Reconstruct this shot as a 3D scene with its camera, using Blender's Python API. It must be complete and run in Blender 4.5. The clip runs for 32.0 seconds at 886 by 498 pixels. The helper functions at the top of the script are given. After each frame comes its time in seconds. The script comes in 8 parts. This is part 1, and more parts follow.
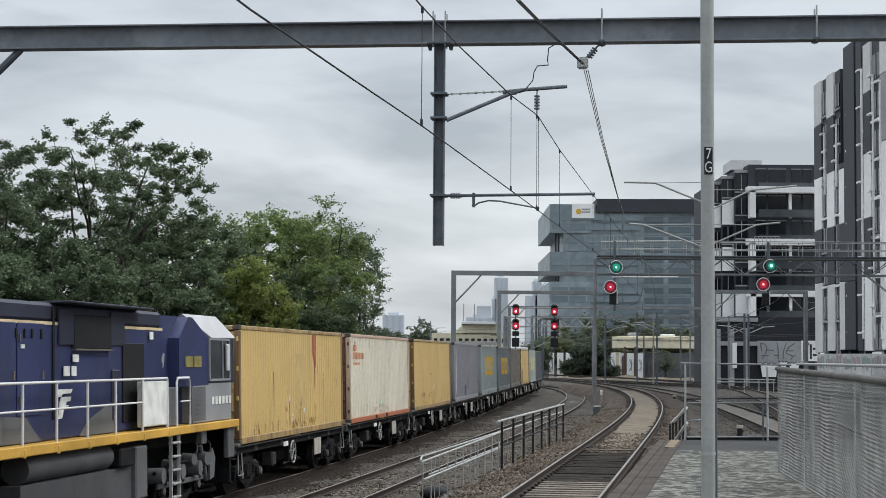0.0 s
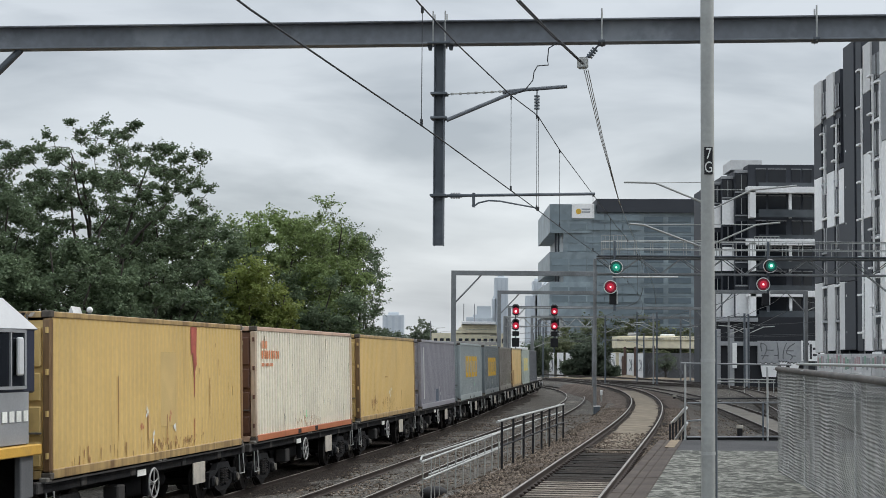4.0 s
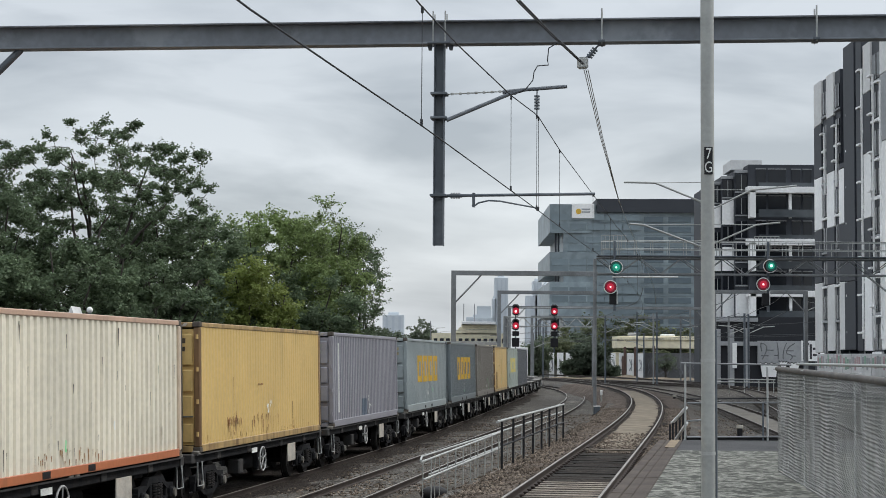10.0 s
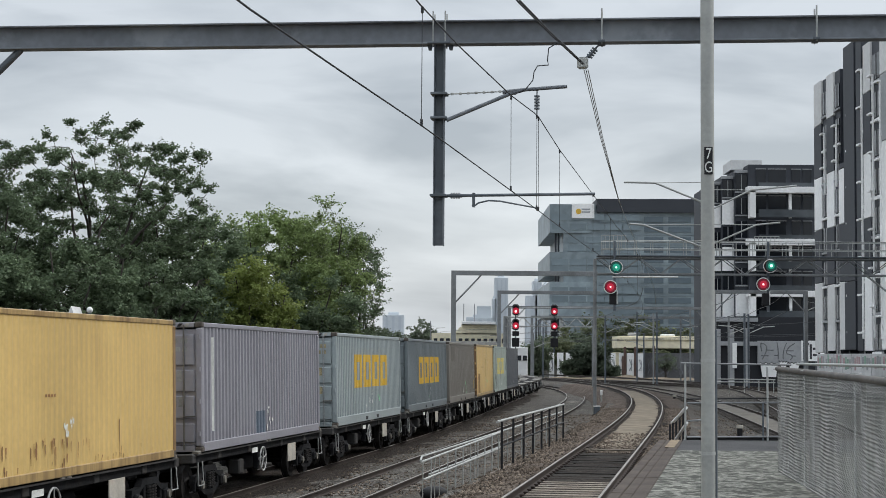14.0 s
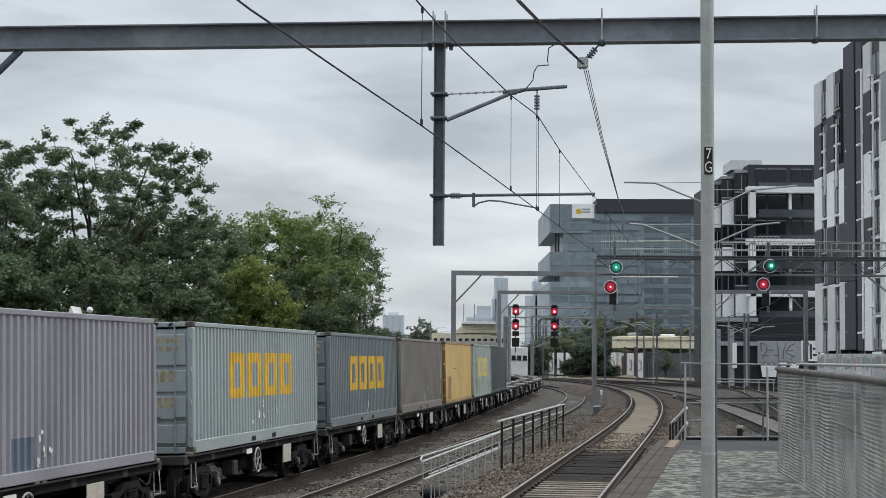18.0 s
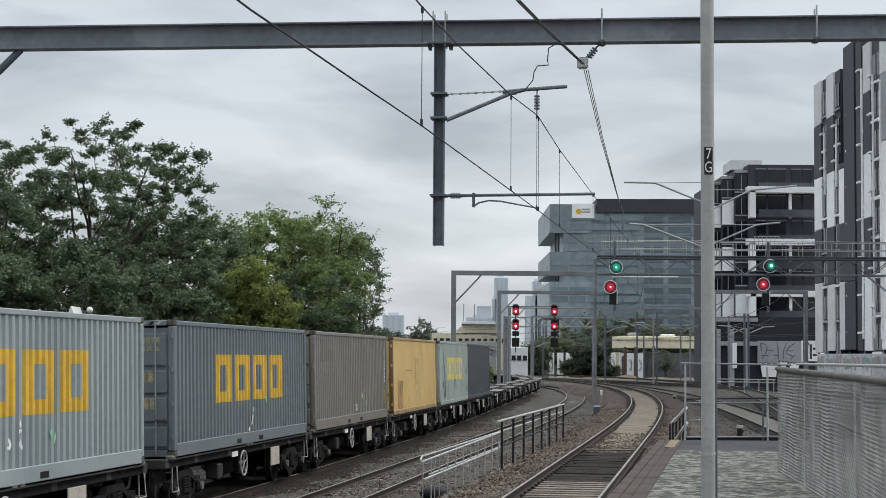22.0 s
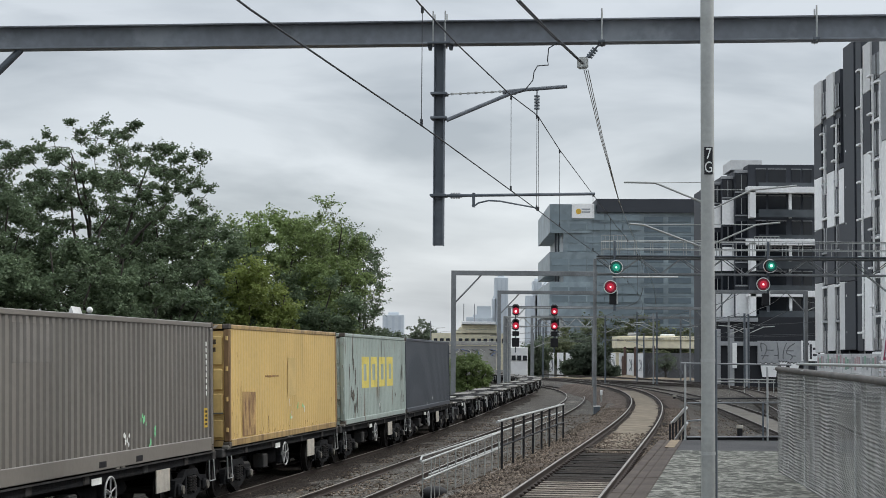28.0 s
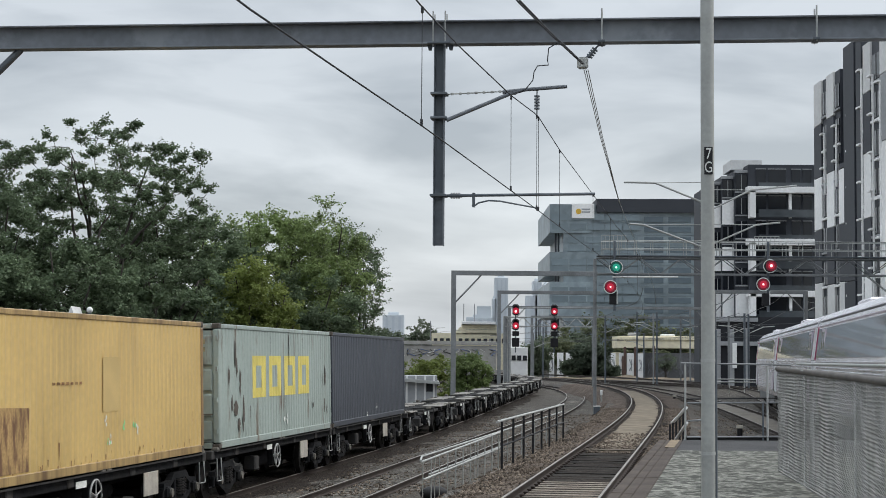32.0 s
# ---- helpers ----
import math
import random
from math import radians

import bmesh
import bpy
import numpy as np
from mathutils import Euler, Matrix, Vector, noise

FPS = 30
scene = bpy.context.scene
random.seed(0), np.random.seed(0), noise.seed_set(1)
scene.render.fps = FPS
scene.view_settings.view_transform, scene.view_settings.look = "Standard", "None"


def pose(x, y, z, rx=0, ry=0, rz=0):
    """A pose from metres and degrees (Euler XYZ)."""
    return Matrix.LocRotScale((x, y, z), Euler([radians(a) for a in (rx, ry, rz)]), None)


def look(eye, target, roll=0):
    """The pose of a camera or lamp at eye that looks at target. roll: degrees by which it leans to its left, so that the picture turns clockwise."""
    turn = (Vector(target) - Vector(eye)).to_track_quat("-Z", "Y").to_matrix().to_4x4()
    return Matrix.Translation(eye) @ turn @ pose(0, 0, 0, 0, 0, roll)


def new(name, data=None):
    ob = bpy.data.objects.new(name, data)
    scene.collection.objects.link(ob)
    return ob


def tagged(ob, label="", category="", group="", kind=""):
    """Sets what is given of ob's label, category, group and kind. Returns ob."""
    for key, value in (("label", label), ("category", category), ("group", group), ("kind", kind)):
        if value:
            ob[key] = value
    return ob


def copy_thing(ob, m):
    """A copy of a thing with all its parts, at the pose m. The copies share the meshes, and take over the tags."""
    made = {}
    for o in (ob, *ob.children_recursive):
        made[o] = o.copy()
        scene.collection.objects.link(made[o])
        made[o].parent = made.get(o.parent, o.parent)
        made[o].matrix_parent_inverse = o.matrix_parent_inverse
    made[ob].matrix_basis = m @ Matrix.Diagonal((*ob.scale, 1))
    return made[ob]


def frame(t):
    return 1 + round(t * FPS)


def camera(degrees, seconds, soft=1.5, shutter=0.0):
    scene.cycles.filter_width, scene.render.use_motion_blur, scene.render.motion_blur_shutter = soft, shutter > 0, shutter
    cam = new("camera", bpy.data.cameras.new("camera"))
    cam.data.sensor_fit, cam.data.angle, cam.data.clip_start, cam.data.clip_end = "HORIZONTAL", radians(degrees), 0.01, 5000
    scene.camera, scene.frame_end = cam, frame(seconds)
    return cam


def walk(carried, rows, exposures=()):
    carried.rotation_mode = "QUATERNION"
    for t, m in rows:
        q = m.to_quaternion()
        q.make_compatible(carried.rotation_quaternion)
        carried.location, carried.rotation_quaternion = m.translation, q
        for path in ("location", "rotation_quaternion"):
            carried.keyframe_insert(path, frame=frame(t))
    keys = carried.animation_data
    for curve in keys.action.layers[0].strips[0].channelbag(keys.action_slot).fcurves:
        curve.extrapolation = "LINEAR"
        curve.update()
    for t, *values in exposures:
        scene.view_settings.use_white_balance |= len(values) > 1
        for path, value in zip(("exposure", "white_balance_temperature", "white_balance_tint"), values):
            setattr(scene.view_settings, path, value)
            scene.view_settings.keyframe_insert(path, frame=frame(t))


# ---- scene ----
# ---------------------------------------------------------------- camera
EYE_Z = 2.45
cam = camera(29.36, 32.0, soft=0.6)
TILT = 3.684
cam_pose = look((0, 0, EYE_Z), (0, 100, EYE_Z + 100 * math.tan(radians(TILT))), 0.42)
walk(cam, [(0.0, cam_pose), (32.0, cam_pose)])
scene.view_settings.exposure = 0.0

# ---------------------------------------------------------------- world and sun
SUN_ELEV, SUN_AZ = radians(48), radians(74)


def make_world():
    w = bpy.data.worlds.new("overcast_sky")
    scene.world = w
    w.use_nodes = True
    nt = w.node_tree
    nt.nodes.clear()
    N, L = nt.nodes.new, nt.links.new
    out, bg = N("ShaderNodeOutputWorld"), N("ShaderNodeBackground")
    sky = N("ShaderNodeTexSky")
    sky.sky_type, sky.sun_disc = "NISHITA", False
    sky.sun_elevation, sky.sun_rotation = SUN_ELEV, SUN_AZ
    sky.air_density, sky.dust_density = 1.0, 3.0
    tc = N("ShaderNodeTexCoord")
    sep = N("ShaderNodeSeparateXYZ")
    L(tc.outputs["Generated"], sep.inputs[0])
    # cloud sheet seen flat from below: long soft bands near the horizon
    mp = N("ShaderNodeMapping")
    mp.inputs["Scale"].default_value = (6.0, 6.0, 20.0)
    mp.inputs["Location"].default_value = (0.8, 0.4, 0.3)
    L(tc.outputs["Generated"], mp.inputs[0])
    n1 = N("ShaderNodeTexNoise")
    n1.inputs["Scale"].default_value, n1.inputs["Detail"].default_value = 1.0, 5.0
    n1.inputs["Roughness"].default_value, n1.inputs["Distortion"].default_value = 0.5, 0.35
    L(mp.outputs[0], n1.inputs["Vector"])
    ramp = N("ShaderNodeValToRGB")
    ramp.color_ramp.elements[0].position, ramp.color_ramp.elements[0].color = 0.36, (0.46, 0.50, 0.54, 1)
    ramp.color_ramp.elements[1].position, ramp.color_ramp.elements[1].color = 0.63, (0.775, 0.82, 0.86, 1)
    L(n1.outputs["Fac"], ramp.inputs[0])
    # an overcast sky is about three times as bright overhead
    up = N("ShaderNodeMapRange")
    up.inputs["From Min"].default_value, up.inputs["From Max"].default_value = 0.22, 0.9
    up.inputs["To Min"].default_value, up.inputs["To Max"].default_value = 1.0, 2.9
    L(sep.outputs["Z"], up.inputs["Value"])
    # paler towards the horizon
    low = N("ShaderNodeMapRange")
    low.inputs["From Min"].default_value, low.inputs["From Max"].default_value = 0.0, 0.17
    low.inputs["To Min"].default_value, low.inputs["To Max"].default_value = 1.20, 0.93
    L(sep.outputs["Z"], low.inputs["Value"])
    both = N("ShaderNodeMath")
    both.operation = "MULTIPLY"
    L(up.outputs[0], both.inputs[0])
    L(low.outputs[0], both.inputs[1])
    mul = N("ShaderNodeVectorMath")
    mul.operation = "SCALE"
    L(ramp.outputs["Color"], mul.inputs[0])
    L(both.outputs[0], mul.inputs["Scale"])
    dim = N("ShaderNodeVectorMath")
    dim.operation = "SCALE"
    dim.inputs["Scale"].default_value = 0.04
    L(sky.outputs[0], dim.inputs[0])
    add = N("ShaderNodeVectorMath")
    add.operation = "ADD"
    L(mul.outputs[0], add.inputs[0])
    L(dim.outputs[0], add.inputs[1])
    L(add.outputs[0], bg.inputs["Color"])
    bg.inputs["Strength"].default_value = 0.81
    L(bg.outputs[0], out.inputs[0])


make_world()
sun_data = bpy.data.lights.new("sun", "SUN")
sun_data.energy, sun_data.angle, sun_data.color = 1.5, radians(12), (1.0, 0.985, 0.955)
sun = new("sun", sun_data)
sun.matrix_basis = look((0, 0, 0), (-math.sin(SUN_AZ) * math.cos(SUN_ELEV), -math.cos(SUN_AZ) * math.cos(SUN_ELEV), -math.sin(SUN_ELEV)))


# ---------------------------------------------------------------- mesh builder
class MB:
    """Collects vertices and faces of one mesh."""

    def __init__(self):
        self.v, self.f, self.s = [], [], []

    def add(self, verts, faces, smooth=False, m=None):
        o = len(self.v)
        if m is not None:
            verts = [tuple(m @ Vector(p)) for p in verts]
        self.v.extend(verts)
        self.f.extend([tuple(i + o for i in q) for q in faces])
        self.s.extend([smooth] * len(faces))
        return self

    def box(self, c, s, b=0.0, m=None):
        x, y, z = c
        hx, hy, hz = s[0] / 2, s[1] / 2, s[2] / 2
        if b <= 0:
            vs = [(x + i * hx, y + j * hy, z + k * hz) for i in (-1, 1) for j in (-1, 1) for k in (-1, 1)]
            return self.add(vs, [(0, 1, 3, 2), (4, 6, 7, 5), (0, 4, 5, 1), (2, 3, 7, 6), (0, 2, 6, 4), (1, 5, 7, 3)], False, m)
        b = min(b, hx * 0.9, hy * 0.9, hz * 0.9)
        vs, idx = [], {}
        for i in (-1, 1):
            for j in (-1, 1):
                for k in (-1, 1):
                    for a in range(3):
                        idx[i, j, k, a] = len(vs)
                        vs.append((x + i * (hx - (0 if a == 0 else b)), y + j * (hy - (0 if a == 1 else b)), z + k * (hz - (0 if a == 2 else b))))
        I = lambda i, j, k, a: idx[i, j, k, a]
        fs = []
        for e in (-1, 1):
            q = [(-1, -1), (1, -1), (1, 1), (-1, 1)]
            if e < 0:
                q = q[::-1]
            fs.append(tuple(I(e, u, w, 0) for u, w in q))
            fs.append(tuple(I(w, e, u, 1) for u, w in q))
            fs.append(tuple(I(u, w, e, 2) for u, w in q))
        for i in (-1, 1):
            for j in (-1, 1):
                q = (I(i, j, -1, 0), I(i, j, -1, 1), I(i, j, 1, 1), I(i, j, 1, 0))
                fs.append(q if i * j > 0 else q[::-1])
                q = (I(-1, i, j, 1), I(-1, i, j, 2), I(1, i, j, 2), I(1, i, j, 1))
                fs.append(q if i * j > 0 else q[::-1])
                q = (I(i, -1, j, 2), I(i, -1, j, 0), I(i, 1, j, 0), I(i, 1, j, 2))
                fs.append(q if i * j > 0 else q[::-1])
                for k in (-1, 1):
                    q = (I(i, j, k, 0), I(i, j, k, 1), I(i, j, k, 2))
                    fs.append(q if i * j * k > 0 else q[::-1])
        return self.add(vs, fs, False, m)

    def cyl(self, p0, p1, r0, r1=None, n=12, cap=True, smooth=True):
        r1 = r0 if r1 is None else r1
        p0, p1 = Vector(p0), Vector(p1)
        d = (p1 - p0).normalized()
        a = d.orthogonal().normalized()
        b = d.cross(a)
        vs = []
        for p, r in ((p0, r0), (p1, r1)):
            for i in range(n):
                t = 2 * math.pi * i / n
                vs.append(tuple(p + (a * math.cos(t) + b * math.sin(t)) * r))
        self.add(vs, [(i, (i + 1) % n, n + (i + 1) % n, n + i) for i in range(n)], smooth)
        if cap:
            self.add(vs, [tuple(range(n))[::-1], tuple(range(n, 2 * n))])
        return self

    def tube(self, pts, r, n=6, closed=False):
        pts = [Vector(p) for p in pts]
        k = len(pts)
        vs = []
        up = Vector((0, 0, 1))
        for i, p in enumerate(pts):
            a = pts[(i - 1) % k if closed else max(i - 1, 0)]
            b = pts[(i + 1) % k if closed else min(i + 1, k - 1)]
            d = (b - a).normalized()
            u = up.cross(d)
            u = u.normalized() if u.length > 0.15 else d.cross(Vector((1, 0, 0))).normalized()
            w = d.cross(u)
            for j in range(n):
                t = 2 * math.pi * j / n
                vs.append(tuple(p + (u * math.cos(t) + w * math.sin(t)) * r))
        fs = []
        for i in range(k if closed else k - 1):
            i2 = (i + 1) % k
            for j in range(n):
                fs.append((i * n + j, i * n + (j + 1) % n, i2 * n + (j + 1) % n, i2 * n + j))
        self.add(vs, fs, True)
        if not closed:
            self.add(vs, [tuple(range(n))[::-1], tuple(range((k - 1) * n, k * n))])
        return self

    def sweep(self, prof, frames, closed=True, cap=True):
        """prof: (side, height) pairs; frames: (point, side vector)."""
        n = len(prof)
        vs = [tuple(Vector(p) + Vector(s) * a + Vector((0, 0, b))) for p, s in frames for a, b in prof]
        fs = []
        for i in range(len(frames) - 1):
            for j in range(n if closed else n - 1):
                j2 = (j + 1) % n
                fs.append((i * n + j, i * n + j2, (i + 1) * n + j2, (i + 1) * n + j))
        self.add(vs, fs)
        if closed and cap:
            self.add(vs, [tuple(range(n))[::-1], tuple(range((len(frames) - 1) * n, len(frames) * n))])
        return self

    def prism(self, poly, a0, a1, axis="y"):
        """A polygon in the two other axes, drawn out along axis from a0 to a1."""
        n = len(poly)
        put = {"x": lambda a, p: (a, p[0], p[1]), "y": lambda a, p: (p[0], a, p[1]), "z": lambda a, p: (p[0], p[1], a)}[axis]
        vs = [put(a, p) for a in (a0, a1) for p in poly]
        fs = [tuple(range(n)), tuple(range(n, 2 * n))[::-1]] + [(i, n + i, n + (i + 1) % n, (i + 1) % n) for i in range(n)]
        return self.add(vs, fs)

    def ball(self, c, r, n=10, k=6, sc=(1, 1, 1)):
        vs, fs = [], []
        for i in range(k + 1):
            a = math.pi * i / k
            for j in range(n):
                t = 2 * math.pi * j / n
                vs.append((c[0] + r * sc[0] * math.sin(a) * math.cos(t), c[1] + r * sc[1] * math.sin(a) * math.sin(t), c[2] + r * sc[2] * math.cos(a)))
        for i in range(k):
            for j in range(n):
                fs.append((i * n + j, (i + 1) * n + j, (i + 1) * n + (j + 1) % n, i * n + (j + 1) % n))
        return self.add(vs, fs, True)

    def mesh(self, name, mat):
        me = bpy.data.meshes.new(name)
        me.from_pydata(self.v, [], self.f)
        me.polygons.foreach_set("use_smooth", self.s)
        if mat:
            me.materials.append(mat)
        me.update()
        return me


def part(name, mb, mat, parent, label="", m=None):
    """One mesh object under a thing or a part."""
    me = mb.mesh(name, mat) if isinstance(mb, MB) else mb
    ob = new(name, me)
    ob.parent = parent
    if m is not None:
        ob.matrix_basis = m
    return tagged(ob, label)


def thing(name, label, category, m=None, group="", mb=None, mat=None, kind=""):
    ob = new(name, mb.mesh(name, mat) if mb else None)
    if m is not None:
        ob.matrix_basis = m
    return tagged(ob, label, category, group, kind)


def structure(name, label, mb, mat, category=""):
    return tagged(new(name, mb.mesh(name, mat)), label, category, "", "structure")


# ---------------------------------------------------------------- materials
def surf(name, col, rough=0.7, metal=0.0, var=0.18, scale=3.0, fine=40.0, bump=0.15, dirt=None, dirt_amt=0.3,
         dirt_stretch=(1, 1, 1), dirt_scale=2.0, rnd=0.0, island=0.0, spec=0.5, fine_var=None, dirt_lo=0.5, dirt_hi=0.72):
    m = bpy.data.materials.new(name)
    m.use_nodes = True
    nt = m.node_tree
    N, L = nt.nodes.new, nt.links.new
    bs = nt.nodes["Principled BSDF"]
    tc = N("ShaderNodeTexCoord")
    a, b = N("ShaderNodeTexNoise"), N("ShaderNodeTexNoise")
    for n, s, d in ((a, scale, 4.0), (b, fine, 3.0)):
        n.inputs["Scale"].default_value, n.inputs["Detail"].default_value = s, d
        L(tc.outputs["Object"], n.inputs["Vector"])
    mr = N("ShaderNodeMapRange")
    mr.inputs["From Min"].default_value, mr.inputs["From Max"].default_value = 0.3, 0.7
    mr.inputs["To Min"].default_value, mr.inputs["To Max"].default_value = 1 - var, 1 + var
    L(a.outputs["Fac"], mr.inputs["Value"])
    mf = N("ShaderNodeMapRange")
    fv = var * 0.6 if fine_var is None else fine_var
    mf.inputs["From Min"].default_value, mf.inputs["From Max"].default_value = 0.3, 0.7
    mf.inputs["To Min"].default_value, mf.inputs["To Max"].default_value = 1 - fv, 1 + fv
    L(b.outputs["Fac"], mf.inputs["Value"])
    mu = N("ShaderNodeMath")
    mu.operation = "MULTIPLY"
    L(mr.outputs[0], mu.inputs[0])
    L(mf.outputs[0], mu.inputs[1])
    last = mu.outputs[0]
    for amt, src in ((rnd, "o"), (island, "i")):
        if amt:
            r = N("ShaderNodeMapRange")
            r.inputs["To Min"].default_value, r.inputs["To Max"].default_value = 1 - amt, 1 + amt
            L(N("ShaderNodeObjectInfo").outputs["Random"] if src == "o" else N("ShaderNodeNewGeometry").outputs["Random Per Island"], r.inputs["Value"])
            k = N("ShaderNodeMath")
            k.operation = "MULTIPLY"
            L(last, k.inputs[0])
            L(r.outputs[0], k.inputs[1])
            last = k.outputs[0]
    sc = N("ShaderNodeVectorMath")
    sc.operation = "SCALE"
    sc.inputs[0].default_value = col
    L(last, sc.inputs["Scale"])
    colour = sc.outputs[0]
    if dirt is not None:
        mp = N("ShaderNodeMapping")
        mp.inputs["Scale"].default_value = dirt_stretch
        L(tc.outputs["Object"], mp.inputs[0])
        d = N("ShaderNodeTexNoise")
        d.inputs["Scale"].default_value, d.inputs["Detail"].default_value, d.inputs["Roughness"].default_value = dirt_scale, 6.0, 0.62
        L(mp.outputs[0], d.inputs["Vector"])
        dr = N("ShaderNodeMapRange")
        dr.inputs["From Min"].default_value, dr.inputs["From Max"].default_value = dirt_lo, dirt_hi
        dr.inputs["To Max"].default_value = dirt_amt
        L(d.outputs["Fac"], dr.inputs["Value"])
        mx = N("ShaderNodeMix")
        mx.data_type = "RGBA"
        L(dr.outputs[0], mx.inputs["Factor"])
        L(colour, mx.inputs["A"])
        mx.inputs["B"].default_value = (*dirt, 1)
        colour = mx.outputs["Result"]
    L(colour, bs.inputs["Base Color"])
    bs.inputs["Roughness"].default_value, bs.inputs["Metallic"].default_value = rough, metal
    bs.inputs["Specular IOR Level"].default_value = spec
    if bump:
        bp = N("ShaderNodeBump")
        bp.inputs["Strength"].default_value, bp.inputs["Distance"].default_value = bump, 0.02
        L(b.outputs["Fac"], bp.inputs["Height"])
        L(bp.outputs[0], bs.inputs["Normal"])
    return m


def glow(name, col, strength):
    m = bpy.data.materials.new(name)
    m.use_nodes = True
    bs = m.node_tree.nodes["Principled BSDF"]
    bs.inputs["Base Color"].default_value = (*[c * 0.4 for c in col], 1)
    bs.inputs["Roughness"].default_value = 0.3
    bs.inputs["Emission Color"].default_value = (*col, 1)
    bs.inputs["Emission Strength"].default_value = strength
    return m


def glassy(name, col, rough=0.06, spec=0.8, var=0.25, scale=0.15):
    return surf(name, col, rough=rough, var=var, scale=scale, fine=0.6, bump=0.0, rnd=0.12, spec=spec)


def gravel(name, cols, scale, dirt, dirt_scale, bump=0.9):
    """Loose stone: cells of different grey, with stains of another colour."""
    m = bpy.data.materials.new(name)
    m.use_nodes = True
    nt = m.node_tree
    N, L = nt.nodes.new, nt.links.new
    bs = nt.nodes["Principled BSDF"]
    tc = N("ShaderNodeTexCoord")
    vo = N("ShaderNodeTexVoronoi")
    vo.inputs["Scale"].default_value = scale
    L(tc.outputs["Object"], vo.inputs["Vector"])
    sep = N("ShaderNodeSeparateColor")
    L(vo.outputs["Color"], sep.inputs[0])
    r = N("ShaderNodeValToRGB")
    while len(r.color_ramp.elements) < len(cols):
        r.color_ramp.elements.new(0.5)
    for i, c in enumerate(cols):
        r.color_ramp.elements[i].position = i / (len(cols) - 1)
        r.color_ramp.elements[i].color = (*c, 1)
    L(sep.outputs[0], r.inputs[0])
    d = N("ShaderNodeTexNoise")
    d.inputs["Scale"].default_value, d.inputs["Detail"].default_value = dirt_scale, 6.0
    L(tc.outputs["Object"], d.inputs["Vector"])
    dr = N("ShaderNodeMapRange")
    dr.inputs["From Min"].default_value, dr.inputs["From Max"].default_value = 0.42, 0.68
    dr.inputs["To Max"].default_value = 0.75
    L(d.outputs["Fac"], dr.inputs["Value"])
    mx = N("ShaderNodeMix")
    mx.data_type = "RGBA"
    L(dr.outputs[0], mx.inputs["Factor"])
    L(r.outputs["Color"], mx.inputs["A"])
    mx.inputs["B"].default_value = (*dirt, 1)
    L(mx.outputs["Result"], bs.inputs["Base Color"])
    bs.inputs["Roughness"].default_value = 0.95
    bs.inputs["Specular IOR Level"].default_value = 0.15
    bp = N("ShaderNodeBump")
    bp.inputs["Strength"].default_value, bp.inputs["Distance"].default_value = bump, 0.05
    L(vo.outputs["Distance"], bp.inputs["Height"])
    L(bp.outputs[0], bs.inputs["Normal"])
    return m


M = {}
M["ballast"] = gravel("ballast", [(0.014, 0.013, 0.012), (0.072, 0.067, 0.06), (0.19, 0.178, 0.16), (0.042, 0.038, 0.033)], 13.0, (0.06, 0.052, 0.043), 0.5)
M["ballast_brown"] = gravel("ballast_brown", [(0.016, 0.013, 0.011), (0.085, 0.066, 0.055), (0.20, 0.165, 0.138), (0.048, 0.036, 0.03)], 13.0, (0.052, 0.039, 0.031), 0.7)
# oily stone by the near rails; also painted shade under the freight train
M["ballast_dark"] = gravel("ballast_oily_shaded", [(0.006, 0.005, 0.004), (0.025, 0.020, 0.017), (0.06, 0.05, 0.041), (0.015, 0.012, 0.010)], 15.0, (0.026, 0.019, 0.015), 1.4)
M["mud"] = surf("dried_mud", (0.19, 0.155, 0.11), 0.95, var=0.3, scale=1.2, fine=14, bump=0.2, dirt=(0.095, 0.08, 0.06), dirt_amt=0.7, dirt_scale=1.1, dirt_lo=0.44, dirt_hi=0.66)
M["rail_head"] = surf("rail_steel_polished", (0.27, 0.25, 0.225), 0.5, 0.5, var=0.2, scale=1.0)
M["rail_rust"] = surf("rail_rust", (0.036, 0.026, 0.021), 0.85, 0.2, var=0.3, scale=2.0, fine=30)
M["sleeper_pale"] = surf("sleeper_weathered", (0.24, 0.205, 0.168), 0.9, var=0.3, scale=3, fine=35, bump=0.4, rnd=0.3, dirt=(0.12, 0.10, 0.08), dirt_amt=0.6)
M["sleeper_dark"] = surf("sleeper_old_timber", (0.06, 0.052, 0.044), 0.95, var=0.3, scale=3, fine=35, bump=0.4, rnd=0.35)
M["galv"] = surf("galvanised_steel", (0.37, 0.38, 0.365), 0.55, 0.25, var=0.12, scale=2.5, fine=25, bump=0.05)
M["galv_worn"] = surf("weathered_galvanised_steel", (0.235, 0.245, 0.25), 0.6, 0.2, var=0.2, scale=0.8, fine=8, bump=0.04, dirt=(0.14, 0.14, 0.14), dirt_amt=0.5, dirt_scale=0.9)
M["galv_light"] = surf("galvanised_pale", (0.40, 0.41, 0.40), 0.6, 0.25, var=0.15, scale=4, fine=30, bump=0.05)
M["galv_dark"] = surf("painted_steel_grey", (0.10, 0.117, 0.135), 0.6, 0.15, var=0.15, scale=0.5, fine=6, bump=0.02, dirt=(0.21, 0.23, 0.25), dirt_amt=0.55, dirt_scale=0.5, dirt_lo=0.55, dirt_hi=0.62)
M["black_paint"] = surf("black_painted_steel", (0.015, 0.015, 0.017), 0.55, 0.0, var=0.25, spec=0.3)
